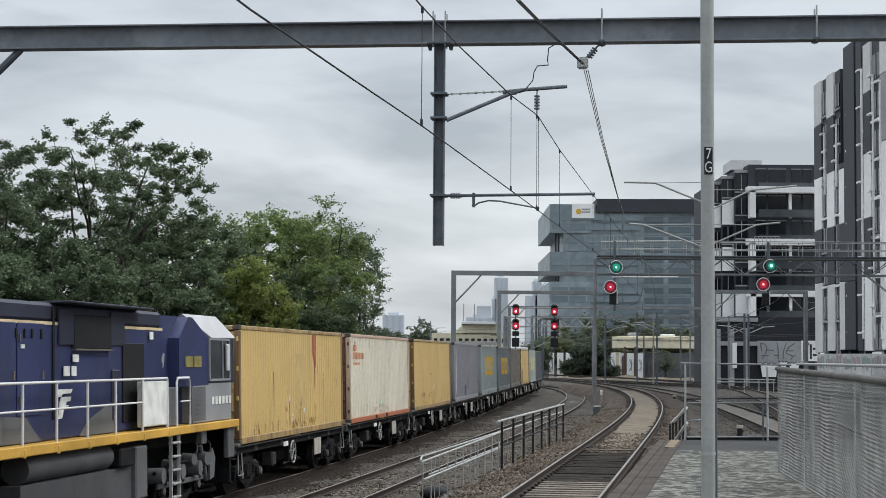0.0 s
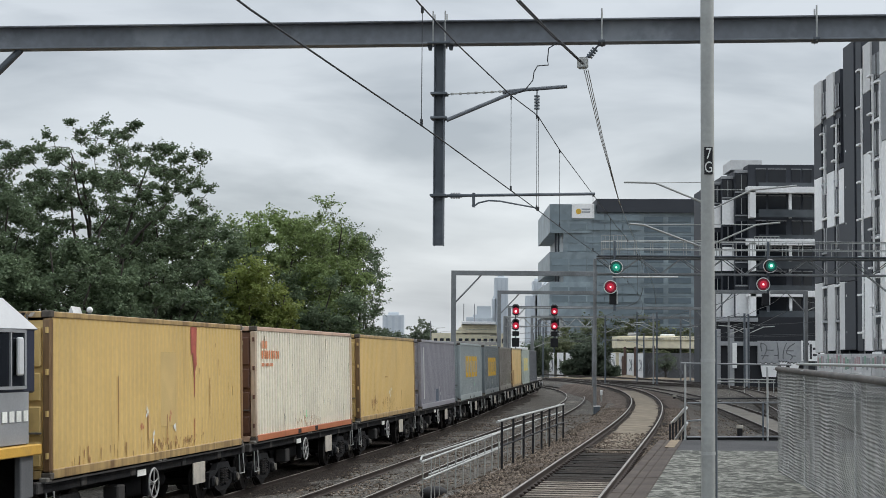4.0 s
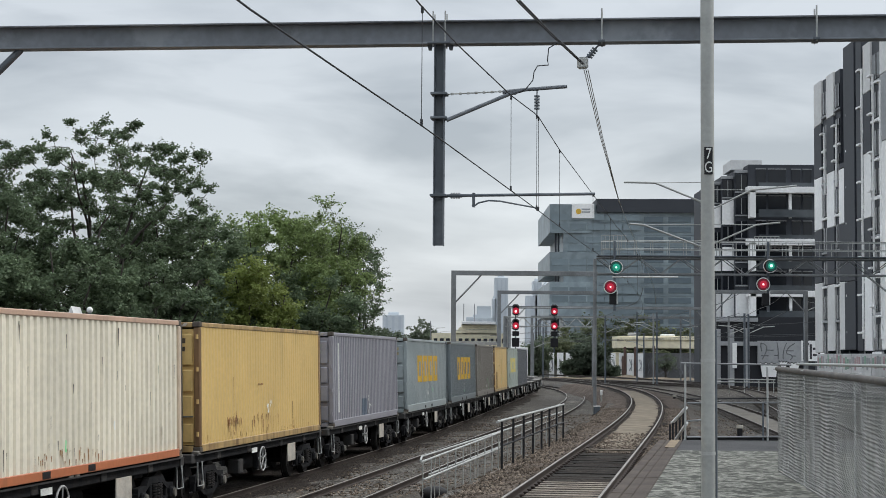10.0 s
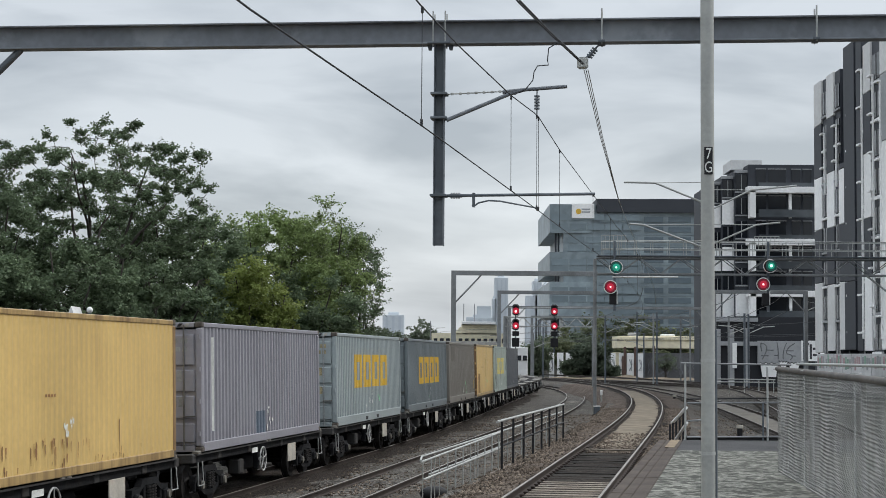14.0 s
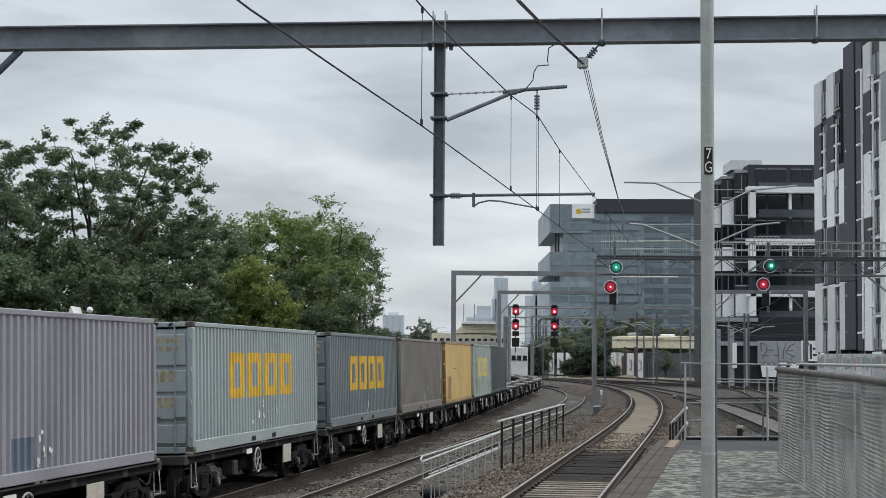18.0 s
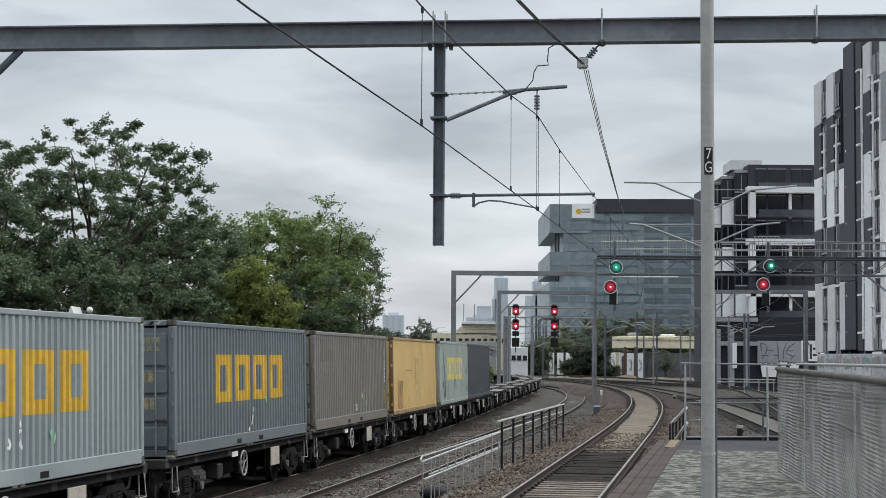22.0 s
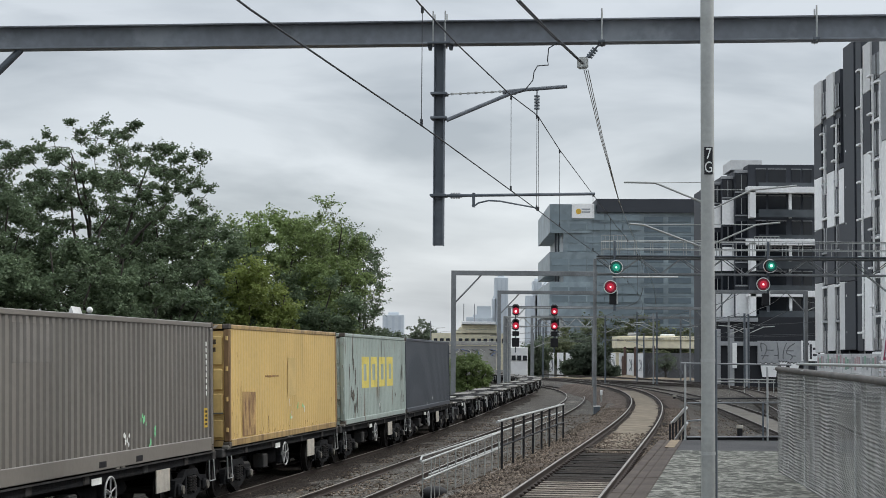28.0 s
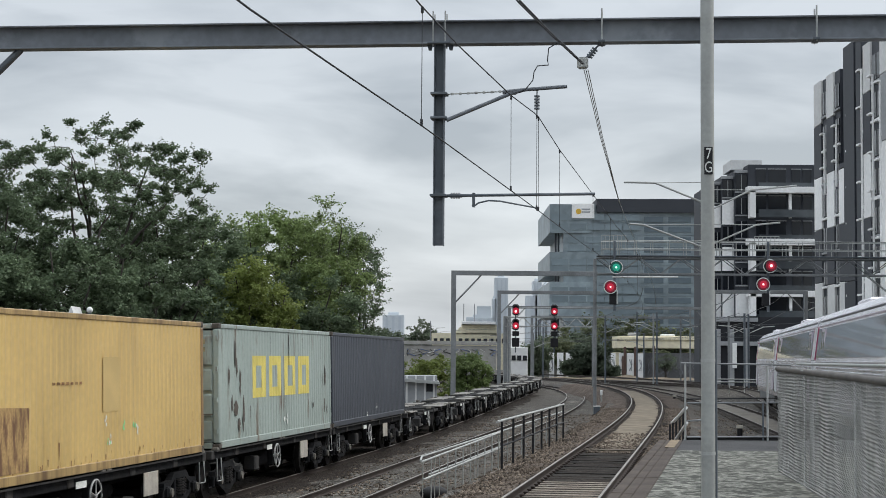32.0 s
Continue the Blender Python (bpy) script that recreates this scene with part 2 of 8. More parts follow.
M["grime"] = surf("grimy_underframe", (0.011, 0.0115, 0.013), 0.8, 0.1, var=0.4, scale=2.5, fine=20, bump=0.3, dirt=(0.032, 0.028, 0.024), dirt_amt=0.5, dirt_scale=3, spec=0.2)
M["wire"] = surf("copper_wire_dark", (0.035, 0.038, 0.042), 0.5, 0.3, var=0.1)
M["asphalt"] = surf("platform_asphalt_worn", (0.19, 0.19, 0.168), 0.95, var=0.3, scale=0.9, fine=16, bump=0.5, dirt=(0.036, 0.038, 0.032), dirt_amt=0.85, dirt_scale=8.5, fine_var=0.6, spec=0.2, dirt_stretch=(0.9, 0.6, 1), dirt_lo=0.45, dirt_hi=0.56)
M["asphalt_dark"] = surf("asphalt_dark", (0.06, 0.06, 0.062), 0.95, var=0.25, scale=0.8, fine=30, bump=0.3, spec=0.2)
M["coping"] = surf("concrete_coping", (0.056, 0.043, 0.035), 0.95, var=0.4, scale=1.5, fine=25, bump=0.3, dirt=(0.085, 0.066, 0.052), dirt_amt=0.6)
M["concrete"] = surf("concrete", (0.36, 0.35, 0.325), 0.9, var=0.18, scale=0.6, fine=14, bump=0.2, dirt=(0.16, 0.15, 0.135), dirt_amt=0.45)
M["kerb"] = surf("kerb_concrete_brown", (0.15, 0.125, 0.105), 0.9, var=0.25, scale=1.5, fine=20, bump=0.3)
M["white"] = surf("white_paint", (0.72, 0.72, 0.71), 0.5, var=0.08, scale=1.0)


# ---------------------------------------------------------------- lines of the tracks
class Line:
    """Centre line on plan: passes (x30, 30) at s = 0 with the given heading; bends: (s, curvature to the left)."""

    def __init__(self, x30, head, bends, s0=-150.0, s1=460.0, ds=0.5):
        ss = np.arange(s0, s1 + ds, ds)
        cv = np.interp(ss, [b[0] for b in bends], [b[1] for b in bends])
        th = -np.cumsum(cv) * ds
        th = th - np.interp(0, ss, th) + head
        x, y = np.cumsum(np.sin(th)) * ds, np.cumsum(np.cos(th)) * ds
        self.s, self.th = ss, th
        self.x, self.y = x - np.interp(0, ss, x) + x30, y - np.interp(0, ss, y) + 30

    def at(self, s, off=0.0, z=0.0):
        th = float(np.interp(s, self.s, self.th))
        x, y = float(np.interp(s, self.s, self.x)), float(np.interp(s, self.s, self.y))
        return Vector((x + off * math.cos(th), y - off * math.sin(th), z)), th

    def place(self, s, z=0.0, off=0.0):
        p, th = self.at(s, off, z)
        return pose(p.x, p.y, p.z, 0, 0, -math.degrees(th))

    def x_at(self, y):
        return float(np.interp(y, self.y, self.x))

    def frames(self, a, b, step, off=0.0, z=0.0):
        out = []
        for s in np.arange(a, b + 1e-6, step):
            p, th = self.at(s, off, z)
            out.append((p, Vector((math.cos(th), -math.sin(th), 0))))
        return out


Z_FREIGHT, Z_NEAR, Z_RIGHT, Z_SIDE = -0.81, 0.0, -0.27, -0.50
FREIGHT = Line(-7.45, 0.158, [(-150, 0), (-11, 0), (-10, 0.0008), (71, 0.0008), (72, 0), (135, 0), (140, 0.0036), (330, 0.0036), (335, 0)])
MIDDLE = Line(-4.02, 0.1503, [(-150, 0), (33, 0), (93, 0.0012), (155, 0.0028), (180, 0.0035), (330, 0.0035), (340, 0)])
NEAR = Line(1.92, 0.156, [(-150, 0), (17.5, 0), (29, 0.00052), (46, 0.00094), (75, 0.00146), (132, 0.00228), (155, 0.00255), (400, 0.00255)])
RIGHT = Line(10.05, 0.1445, [(-150, 0), (90, 0), (110, 0.0012), (180, 0.003), (400, 0.003)])
SIDE = Line(10.75, 0.098, [(-150, 0), (40, 0), (60, 0.0005), (120, 0.0012), (200, 0.0026), (400, 0.0026)])
CROSS = Line(62.0, -0.2, [(-150, 0), (120, 0), (150, 0.0006), (400, 0.0006)])
CROSS_B = Line(66.5, -0.2, [(-150, 0), (120, 0), (150, 0.0006), (400, 0.0006)])


# ---------------------------------------------------------------- ground: one sheet to the horizon
def smooth(a, b, t):
    u = np.clip((t - a) / (b - a), 0, 1)
    return u * u * (3 - 2 * u)


def ground_z(off, y):
    """Height of the ground at a distance to the right of the near track's centre line."""
    z = np.where(off < 0, -0.97 + 0.75 * smooth(-3.1, -2.3, off), -0.74 + 0.52 * (1 - smooth(2.2, 4.6, off)) + 0.24 * smooth(7.0, 9.0, off) * (1 - smooth(60, 80, y)))
    far = smooth(100, 135, y)
    return z * (1 - far) + np.where(off < 0, -0.97, -0.80) * far


def make_ground():
    offs = np.concatenate([[-3000, -1500, -700, -300, -140, -90, -60, -40, -28], np.arange(-20, -3.5, 0.9), np.arange(-3.3, -1.9, 0.2), np.arange(-1.6, 2.0, 0.6), np.arange(2.0, 5.0, 0.5), np.arange(6, 20, 1.5), [24, 30, 40, 60, 100, 200, 400, 900, 3000]])
    ys = np.concatenate([[-3000, -600, -150, -60, -20, 0], np.arange(8, 130, 1.5), np.arange(130, 300, 5), [320, 360, 420, 520, 700, 1000, 1600, 2600, 4500]])
    rng = np.random.default_rng(3)
    vs = []
    for y in ys:
        xn = NEAR.x_at(min(max(y, -100), 300))
        for o in offs:
            z = float(ground_z(np.float64(o), np.float64(y)))
            if abs(o) > 1.7 and 8 < y < 300:
                z += rng.normal() * 0.022
            vs.append((xn + o, y, z))
    n = len(offs)
    fs = [(i * n + j, i * n + j + 1, (i + 1) * n + j + 1, (i + 1) * n + j) for i in range(len(ys) - 1) for j in range(n - 1)]
    mb = MB().add(vs, fs, True)
    structure("ground", "grey railway ballast and dirt between the tracks", mb, M["ballast"], "ground")


make_ground()


def make_bed():
    """The brown shoulder of stone under the near track."""
    rng = np.random.default_rng(5)
    offs = [-3.2, -2.35, -2.1, -1.6, -1.2, -0.6, 0, 0.6, 1.2, 1.6, 2.1, 2.5, 3.4]
    fr = NEAR.frames(-14, 150, 1.0)
    vs = [tuple(p + s * o + Vector((0, 0, (-0.178 if abs(o) < 2 else (-0.25 if abs(o) < 3 else -0.99)) + rng.normal() * 0.014))) for p, s in fr for o in offs]
    n = len(offs)
    fs = [(i * n + j, i * n + j + 1, (i + 1) * n + j + 1, (i + 1) * n + j) for i in range(len(fr) - 1) for j in range(n - 1)]
    structure("ballast_bed", "brown-stained stone ballast under the near track", MB().add(vs, fs, True), M["ballast_brown"], "ballast")
    # dried mud that fills the track towards the bend
    fr = NEAR.frames(18.5, 112, 1.0)
    vs = [tuple(p + s * (o * (1 + 0.025 * rng.normal())) + Vector((0, 0, -0.14 - 0.035 * abs(o) - 0.03 * max(0, 1 - i / 2.5) * rng.uniform(0.3, 1.2) + rng.normal() * 0.002))) for i, (p, s) in enumerate(fr) for o in (-0.62, -0.35, 0, 0.35, 0.62)]
    fs = [(i * 5 + j, i * 5 + j + 1, (i + 1) * 5 + j + 1, (i + 1) * 5 + j) for i in range(len(fr) - 1) for j in range(4)]
    # dark_fill: oily stone, its colour deepened to paint the shade between the boards
    for name, cols, a, b, offs, z in (("stained_ballast", "dark oily stone beside the near rails", -14, 120, ((-1.15, -0.56), (0.56, 1.15)), -0.166), ("dark_fill", "dark oily stone between the near rails, with gap shade in its colour", -12, 18.2, ((-0.57, 0.57),), -0.164)):
        f2 = NEAR.frames(a, b, 1.0)
        w, g = [], []
        for o0, o1 in offs:
            k = len(w)
            w += [tuple(p + s * (o + 0.05 * rng.normal() * (j % 2 == 0)) + Vector((0, 0, z + rng.normal() * 0.006))) for p, s in f2 for j, o in enumerate((o0, (o0 + o1) / 2, o1))]
            g += [(k + i * 3 + j, k + i * 3 + j + 1, k + i * 3 + j + 4, k + i * 3 + j + 3) for i in range(len(f2) - 1) for j in range(2)]
        structure(name, cols, MB().add(w, g, True), M["ballast_dark"], "ballast")
    structure("mud_fill", "pale dried mud filled between the rails", MB().add(vs, fs, True), M["mud"], "ground")


make_bed()


def shade_strip():
    """Dark stone that paints the train's shade on the ground under and beside it."""
    rng = np.random.default_rng(15)
    fr = FREIGHT.frames(-40, 130, 1.0)
    vs = [tuple(p + s * (o + 0.12 * rng.normal() * (abs(o) > 1)) + Vector((0, 0, -0.925 - 0.05 * (abs(o) > 1) + rng.normal() * 0.008))) for p, s in fr for o in (-1.9, -0.7, 0.7, 1.75)]
    fs = [(i * 4 + j, i * 4 + j + 1, i * 4 + j + 5, i * 4 + j + 4) for i in range(len(fr) - 1) for j in range(3)]
    structure("oily_ballast", "dark stone under the freight train, with the shade in its colour", MB().add(vs, fs, True), M["ballast_dark"], "ballast")


shade_strip()



def loose_stones():
    """Single stones on the shoulders and between the tracks."""
    rng = np.random.default_rng(71)
    pts = []
    for o0, o1, s0, s1, n in ((-2.3, -0.95, -7, 62, 9000), (0.95, 2.1, -7, 62, 6500), (-10.8, -2.3, -2, 75, 17000), (2.4, 8.5, 3, 62, 7000), (-0.6, 0.6, 17.5, 30, 1200)):
        s = s0 + (s1 - s0) * rng.uniform(0, 1, n) ** 1.5
        o = rng.uniform(o0, o1, n)
        x = np.interp(s, NEAR.s, NEAR.x) + o * np.cos(np.interp(s, NEAR.s, NEAR.th))
        y = np.interp(s, NEAR.s, NEAR.y) - o * np.sin(np.interp(s, NEAR.s, NEAR.th))
        bed = np.interp(np.abs(o), [0, 2.0, 2.3, 2.35, 3.2], [-0.172, -0.178, -0.25, -0.25, -0.97])
        z = np.maximum(bed, ground_z(o, y)) if abs(o0) > 1 or o0 > 0 else bed
        if abs(o0) < 0.7:
            z = np.full(n, -0.15)
        keep = (o < 2.3) | (y > 32.5)
        pts.append(np.stack([x, y, z], 1)[keep])
    c = np.concatenate(pts)
    n = len(c)
    r = rng.uniform(0.022, 0.05, n)[:, None]
    octa = np.array([(1, 0, 0), (0, 1, 0), (-1, 0, 0), (0, -1, 0), (0, 0, 1), (0, 0, -1)], float)
    v = c[:, None, :] + (octa[None] * rng.uniform(0.6, 1.35, (n, 6, 1)) + rng.normal(size=(n, 6, 3)) * 0.22) * r[:, None, :] * np.array([1, 1, 0.75])
    tri = np.array([(0, 1, 4), (1, 2, 4), (2, 3, 4), (3, 0, 4), (1, 0, 5), (2, 1, 5), (3, 2, 5), (0, 3, 5)])
    f = (tri[None] + 6 * np.arange(n)[:, None, None]).reshape(-1, 3)
    me = bpy.data.meshes.new("loose_stones")
    me.from_pydata(v.reshape(-1, 3), [], f)
    me.materials.append(M["stone"])
    tagged(new("loose_stones", me), "loose grey and brown ballast stones beside the rails", "ballast", "", "stuff")


M["stone"] = surf("loose_ballast_stone", (0.128, 0.104, 0.083), 0.95, var=0.25, scale=0.6, fine=30, bump=0.2, island=0.75, spec=0.2, dirt=(0.075, 0.052, 0.038), dirt_amt=0.6, dirt_scale=0.7)
loose_stones()

RAIL_SIDE = [(-0.065, -0.16), (0.065, -0.16), (0.065, -0.145), (0.012, -0.12), (0.012, -0.045), (0.035, -0.035), (0.037, -0.009), (0.028, -0.002), (-0.028, -0.002), (-0.037, -0.009), (-0.035, -0.035), (-0.012, -0.045), (-0.012, -0.12), (-0.065, -0.145)]
RAIL_TOP = [(-0.024, -0.008), (0.024, -0.008), (0.024, -0.001), (0.02, 0), (-0.02, 0), (-0.024, -0.001)]


def track(name, line, a, b, z, gauge, label, sleepers, smat, dz=0.0, step=2.0):
    root = thing(name, label, "railway track", kind="structure")
    for side in (-1, 1):
        fr = line.frames(a, b, step, side * (gauge / 2 + 0.035), z)
        r = part("rail", MB().sweep(RAIL_SIDE, fr), M["rail_rust"], root, "rusty steel rail")
        part("rail_head", MB().sweep(RAIL_TOP, fr), M["rail_head"], r, "worn bright running surface")
    if sleepers:
        me = MB().box((0, 0, -0.225 + dz), (2.55, 0.24, 0.13), 0.012).mesh("sleeper", smat)
        s0, s1, gap = sleepers
        rng = random.Random(len(name))
        for s in np.arange(s0, s1, gap):
            m = line.place(s + rng.uniform(-0.03, 0.03), z + rng.uniform(-0.012, 0.012), rng.uniform(-0.04, 0.04)) @ pose(0, 0, 0, 0, 0, rng.uniform(-1, 1))
            part("sleeper", me, smat, root, m=m)
    return root


# ---------------------------------------------------------------- platform
Z_PLAT = 0.98


def make_platform():
    edge = lambda y: 1.86 + (y - 18.7) * 0.172
    def slab(x0, x1, ya, yb, z0, z1, name, label, mat):
        n = 12
        vs = []
        for i in range(n + 1):
            y = ya + (yb - ya) * i / n
            for x, z in ((x0(y), z0), (x1(y), z0), (x1(y), z1), (x0(y), z1)):
                vs.append((x, y, z))
        fs = [(i * 4 + j, i * 4 + (j + 1) % 4, i * 4 + 4 + (j + 1) % 4, i * 4 + 4 + j) for i in range(n) for j in range(4)]
        fs += [(0, 3, 2, 1), (n * 4, n * 4 + 1, n * 4 + 2, n * 4 + 3)]
        return structure(name, label, MB().add(vs, fs), mat, "platform")
    inner = lambda y: edge(y) + 0.42 + max(0, (24 - y)) * 0.0
    far = lambda y: 7.2 + (y - 20) * 0.128
    slab(inner, far, -30, 27.6, -0.95, Z_PLAT, "platform", "worn pale grey asphalt railway platform", M["asphalt"])
    slab(inner, far, 27.62, 31.6, -0.95, Z_PLAT - 0.006, "platform_end", "dark asphalt strip at the platform end", M["asphalt_dark"])
    cop = thing("platform_coping", "brown weathered concrete edge of the platform", "platform edge", kind="structure")
    y = -30.0
    rng = random.Random(4)
    while y < 31.0:
        l = 2.44
        x0, x1 = edge(y), edge(y + l)
        long = math.hypot(l, x1 - x0) - 0.005
        mb = MB().box((0.2, 0, -0.11), (0.40, long, 0.18))
        for cx, wd, up in ((0.055, 0.13, 0.0), (0.185, 0.12, -0.006), (0.33, 0.16, 0.002)):
            mb.box((cx, 0, -0.03 + up), (wd, long, 0.06), 0.01)
        part("coping_stone", mb, M["coping"], cop, m=pose((x0 + x1) / 2, y + l / 2, Z_PLAT + 0.004 + rng.uniform(-0.006, 0.006), 0, 0, -math.degrees(math.atan2(x1 - x0, l))))
        y += l
    wall = MB()
    n = 14
    vs = []
    for i in range(n + 1):
        yy = -30 + 61.4 * i / n
        vs += [(edge(yy) + 0.12, yy, -0.5), (edge(yy) + 0.40, yy, -0.5), (edge(yy) + 0.40, yy, Z_PLAT - 0.2), (edge(yy) + 0.12, yy, Z_PLAT - 0.2)]
    wall.add(vs, [(i * 4 + j, i * 4 + (j + 1) % 4, i * 4 + 4 + (j + 1) % 4, i * 4 + 4 + j) for i in range(n) for j in range(4)] + [(n * 4, n * 4 + 1, n * 4 + 2, n * 4 + 3)])
    structure("platform_wall", "dark brick-faced wall under the platform edge", wall, M["coping"], "wall")


make_platform()


# ---------------------------------------------------------------- freight train
PITCH = 13.38
BOX_L, BOX_W, BOX_H = 11.9, 2.44, 2.83
FRONT = [0.0, 13.1, 26.3, 39.9, 54.1, 67.9, 80.9, 94.1, 107.2, 119.3]
DECK = 1.15


def paint(name, col, rust=0.35, rough=0.36, var=0.10, streak=(2.2, 2.2, 0.16), lo=0.56, hi=0.74):
    return surf(name, col, rough, var=var, scale=0.5, fine=9, bump=0.06, dirt=(0.13, 0.07, 0.035), dirt_amt=rust, dirt_stretch=streak, dirt_scale=1.6, dirt_lo=lo, dirt_hi=hi)


def wave(pitch, length, flat):
    """Corner points (depth share, along) of a trapezoid wave; the outer face is 0."""
    n = int(round(length / pitch))
    p = length / n
    sl = (0.94 - 2 * flat) / 2
    pts = []
    for i in range(n):
        a = -length / 2 + i * p
        pts += [(0, a), (0, a + p * flat), (-1, a + p * (flat + sl)), (-1, a + p * (flat + sl + 0.94 - flat - 2 * sl + 0.06 - 0.06))]
    pts.append((0, length / 2))
    return pts


def corrugated(depth, pitch, length, z0, z1, flat=0.28):
    """A panel along y, facing +x: trapezoid waves; x = 0 is the outer face."""
    pts = [(d * depth, y) for d, y in wave(pitch, length, flat)]
    vs = [(x, yy, z) for z in (z0, z1) for x, yy in pts]
    k = len(pts)
    return vs, [(i, i + 1, k + i + 1, k + i) for i in range(k - 1)]


WAVES = {}


def wave_rect(c, mb, ya, yb, za, zb, lift=0.004):
    """Adds a painted rectangle that follows the waves of the seen side."""
    ys, xs, x0 = WAVES[c.name]
    cuts = [ya] + [y for y in ys if ya < y < yb] + [yb]
    vs = []
    for y in cuts:
        x = x0 + float(np.interp(y, ys, xs)) + lift
        vs += [(x, y, za), (x, y, zb)]
    return mb.add(vs, [(2 * i, 2 * i + 2, 2 * i + 3, 2 * i + 1) for i in range(len(cuts) - 1)])


def container(label, side, frame_mat=None, end=None, pitch=0.28, flat=0.35, depth=0.07, roof=None, hazard=True, sill=0.16, BOX_L=BOX_L, low_rail=None, BOX_H=BOX_H, ink=None, rod=None, post=None):
    """A forty-foot box; its base centre is the origin, +y away along the train, +x the side that is seen."""
    frame_mat, end = frame_mat or side, end or side
    root = thing("shipping_container", label, "container", group="containers on the train")
    hl, hw = BOX_L / 2, BOX_W / 2
    wv = wave(pitch, BOX_L - 0.26, flat)
    WAVES[root.name] = ([y for d, y in wv], [d * depth for d, y in wv], hw - 0.018)
    for sx in (1, -1):
        vs, fs = corrugated(depth, pitch, BOX_L - 0.26, sill, BOX_H - 0.11, flat)
        mb = MB().add(vs, fs, m=pose(hw - 0.018, 0, 0) if sx > 0 else pose(-hw + 0.018, 0, 0, 0, 0, 180))
        part("side_panel", mb, side, root)
        part("bottom_rail", MB().box((sx * (hw - 0.045), 0, 0.01 + sill / 2), (0.09, BOX_L - 0.3, sill), 0.012), low_rail or frame_mat, root)
        part("top_rail", MB().box((sx * (hw - 0.035), 0, BOX_H - 0.065), (0.07, BOX_L - 0.3, 0.10), 0.012), frame_mat, root)
        for sy in (1, -1):
            part("corner_post", MB().box((sx * (hw - 0.07), sy * (hl - 0.075), BOX_H / 2), (0.14, 0.15, BOX_H - 0.26), 0.02), post or frame_mat, root)
            for z in (0.06, BOX_H - 0.06):
                c = MB().box((sx * (hw - 0.08), sy * (hl - 0.09), z), (0.164, 0.182, 0.118), 0.015)
                part("corner_casting", c, M["casting"], root)
    for y in (-1.0, 1.0) if sill > 0.2 else ():
        part("fork_pocket", MB().box((hw - 0.003, y, 0.11), (0.02, 0.36, 0.11), 0.004), M["black_paint"], root)
    part("roof", MB().add(*corrugated(0.02, 0.5, BOX_L - 0.3, -hw + 0.06, hw - 0.06, 0.5), m=Matrix.Translation((0, 0, BOX_H - 0.03)) @ Matrix.Rotation(radians(-90), 4, "Y")), roof or frame_mat, root)
    part("floor_pan", MB().box((0, 0, 0.09), (BOX_W - 0.22, BOX_L - 0.3, 0.08)), M["grime"], root)
    for sy in (1, -1):
        part("end_sill", MB().box((0, sy * (hl - 0.06), 0.08), (BOX_W - 0.34, 0.11, 0.14), 0.012), frame_mat, root)
        hd = part("end_header", MB().box((0, sy * (hl - 0.06), BOX_H - 0.065), (BOX_W - 0.34, 0.11, 0.11), 0.012), frame_mat, root)
        if hazard and sy < 0:
            for k in range(8):
                x = -0.3 + k * 0.16
                mb = MB().add([(x, -hl - 0.009, BOX_H - 0.1), (x + 0.08, -hl - 0.009, BOX_H - 0.1), (x + 0.14, -hl - 0.009, BOX_H - 0.03), (x + 0.06, -hl - 0.009, BOX_H - 0.03)], [(0, 1, 2, 3)])
                part("warning_stripe", mb, M["label_white"] if k % 2 else M["black_paint"], hd)
    # doors at the leading end, plain corrugated wall at the other
    for sx in (-1, 1):
        x0 = sx * 0.55
        d = part("door", MB().box((x0, -hl + 0.075, BOX_H / 2), (1.06, 0.05, BOX_H - 0.32), 0.01), end, root)
        # pressed panels with deep grooves between them
        for z, hh in ((0.42, 0.42), (0.98, 0.50), (1.55, 0.48), (2.22, 0.68)):
            part("door_rib", MB().box((x0, -hl + 0.03, z), (1.0, 0.07, hh), 0.025), end, d)
        for dx in (-0.3, 0.27):
            part("lock_rod", MB().cyl((x0 + dx, -hl - 0.022, 0.06), (x0 + dx, -hl - 0.022, BOX_H - 0.06), 0.021, n=6), rod or M["lock_steel"], d)
        for z in (0.4, 1.1, 1.8, 2.5):
            part("hinge", MB().cyl((sx * 1.165, -hl - 0.012, z - 0.05), (sx * 1.165, -hl - 0.012, z + 0.05), 0.03, n=8), end, d)
        for k, (dz, hh, n) in enumerate(((2.42, 0.11, 6), (2.24, 0.10, 4), (1.66, 0.24, 3), (1.10, 0.22, 4))):
            if k == 3 and sx < 0:
                continue
            for q in range(n):
                w = (0.62 if k < 2 else 0.5) / n
                part("faded_lettering_bar", MB().box((x0 - 0.25 + w * (q + 0.5), -hl - 0.007, dz), (w * 0.7, 0.006, hh)), ink or M["faded_mark"], d)
        for dx in (-0.3, 0.27):
            part("door_handle", MB().box((x0 + dx + 0.12, -hl - 0.04, 0.78), (0.28, 0.02, 0.035), 0.006), M["lock_steel"], d)
    vs, fs = corrugated(0.045, 0.25, BOX_W - 0.3, 0.15, BOX_H - 0.12)
    part("end_panel", MB().add(vs, fs, m=pose(0, hl - 0.03, 0, 0, 0, 90)), end, root)
    return root


def decal(parent, name, poly, mat, y, z, label="", proud=0.006):
    """A flat painted mark on the seen side: polygon in (along, up), following nothing but the outer face."""
    hw = BOX_W / 2 + proud - 0.016
    mb = MB().add([(hw, y + a, z + b) for a, b in poly], [tuple(range(len(poly)))])
    return part(name, mb, mat, parent, label)


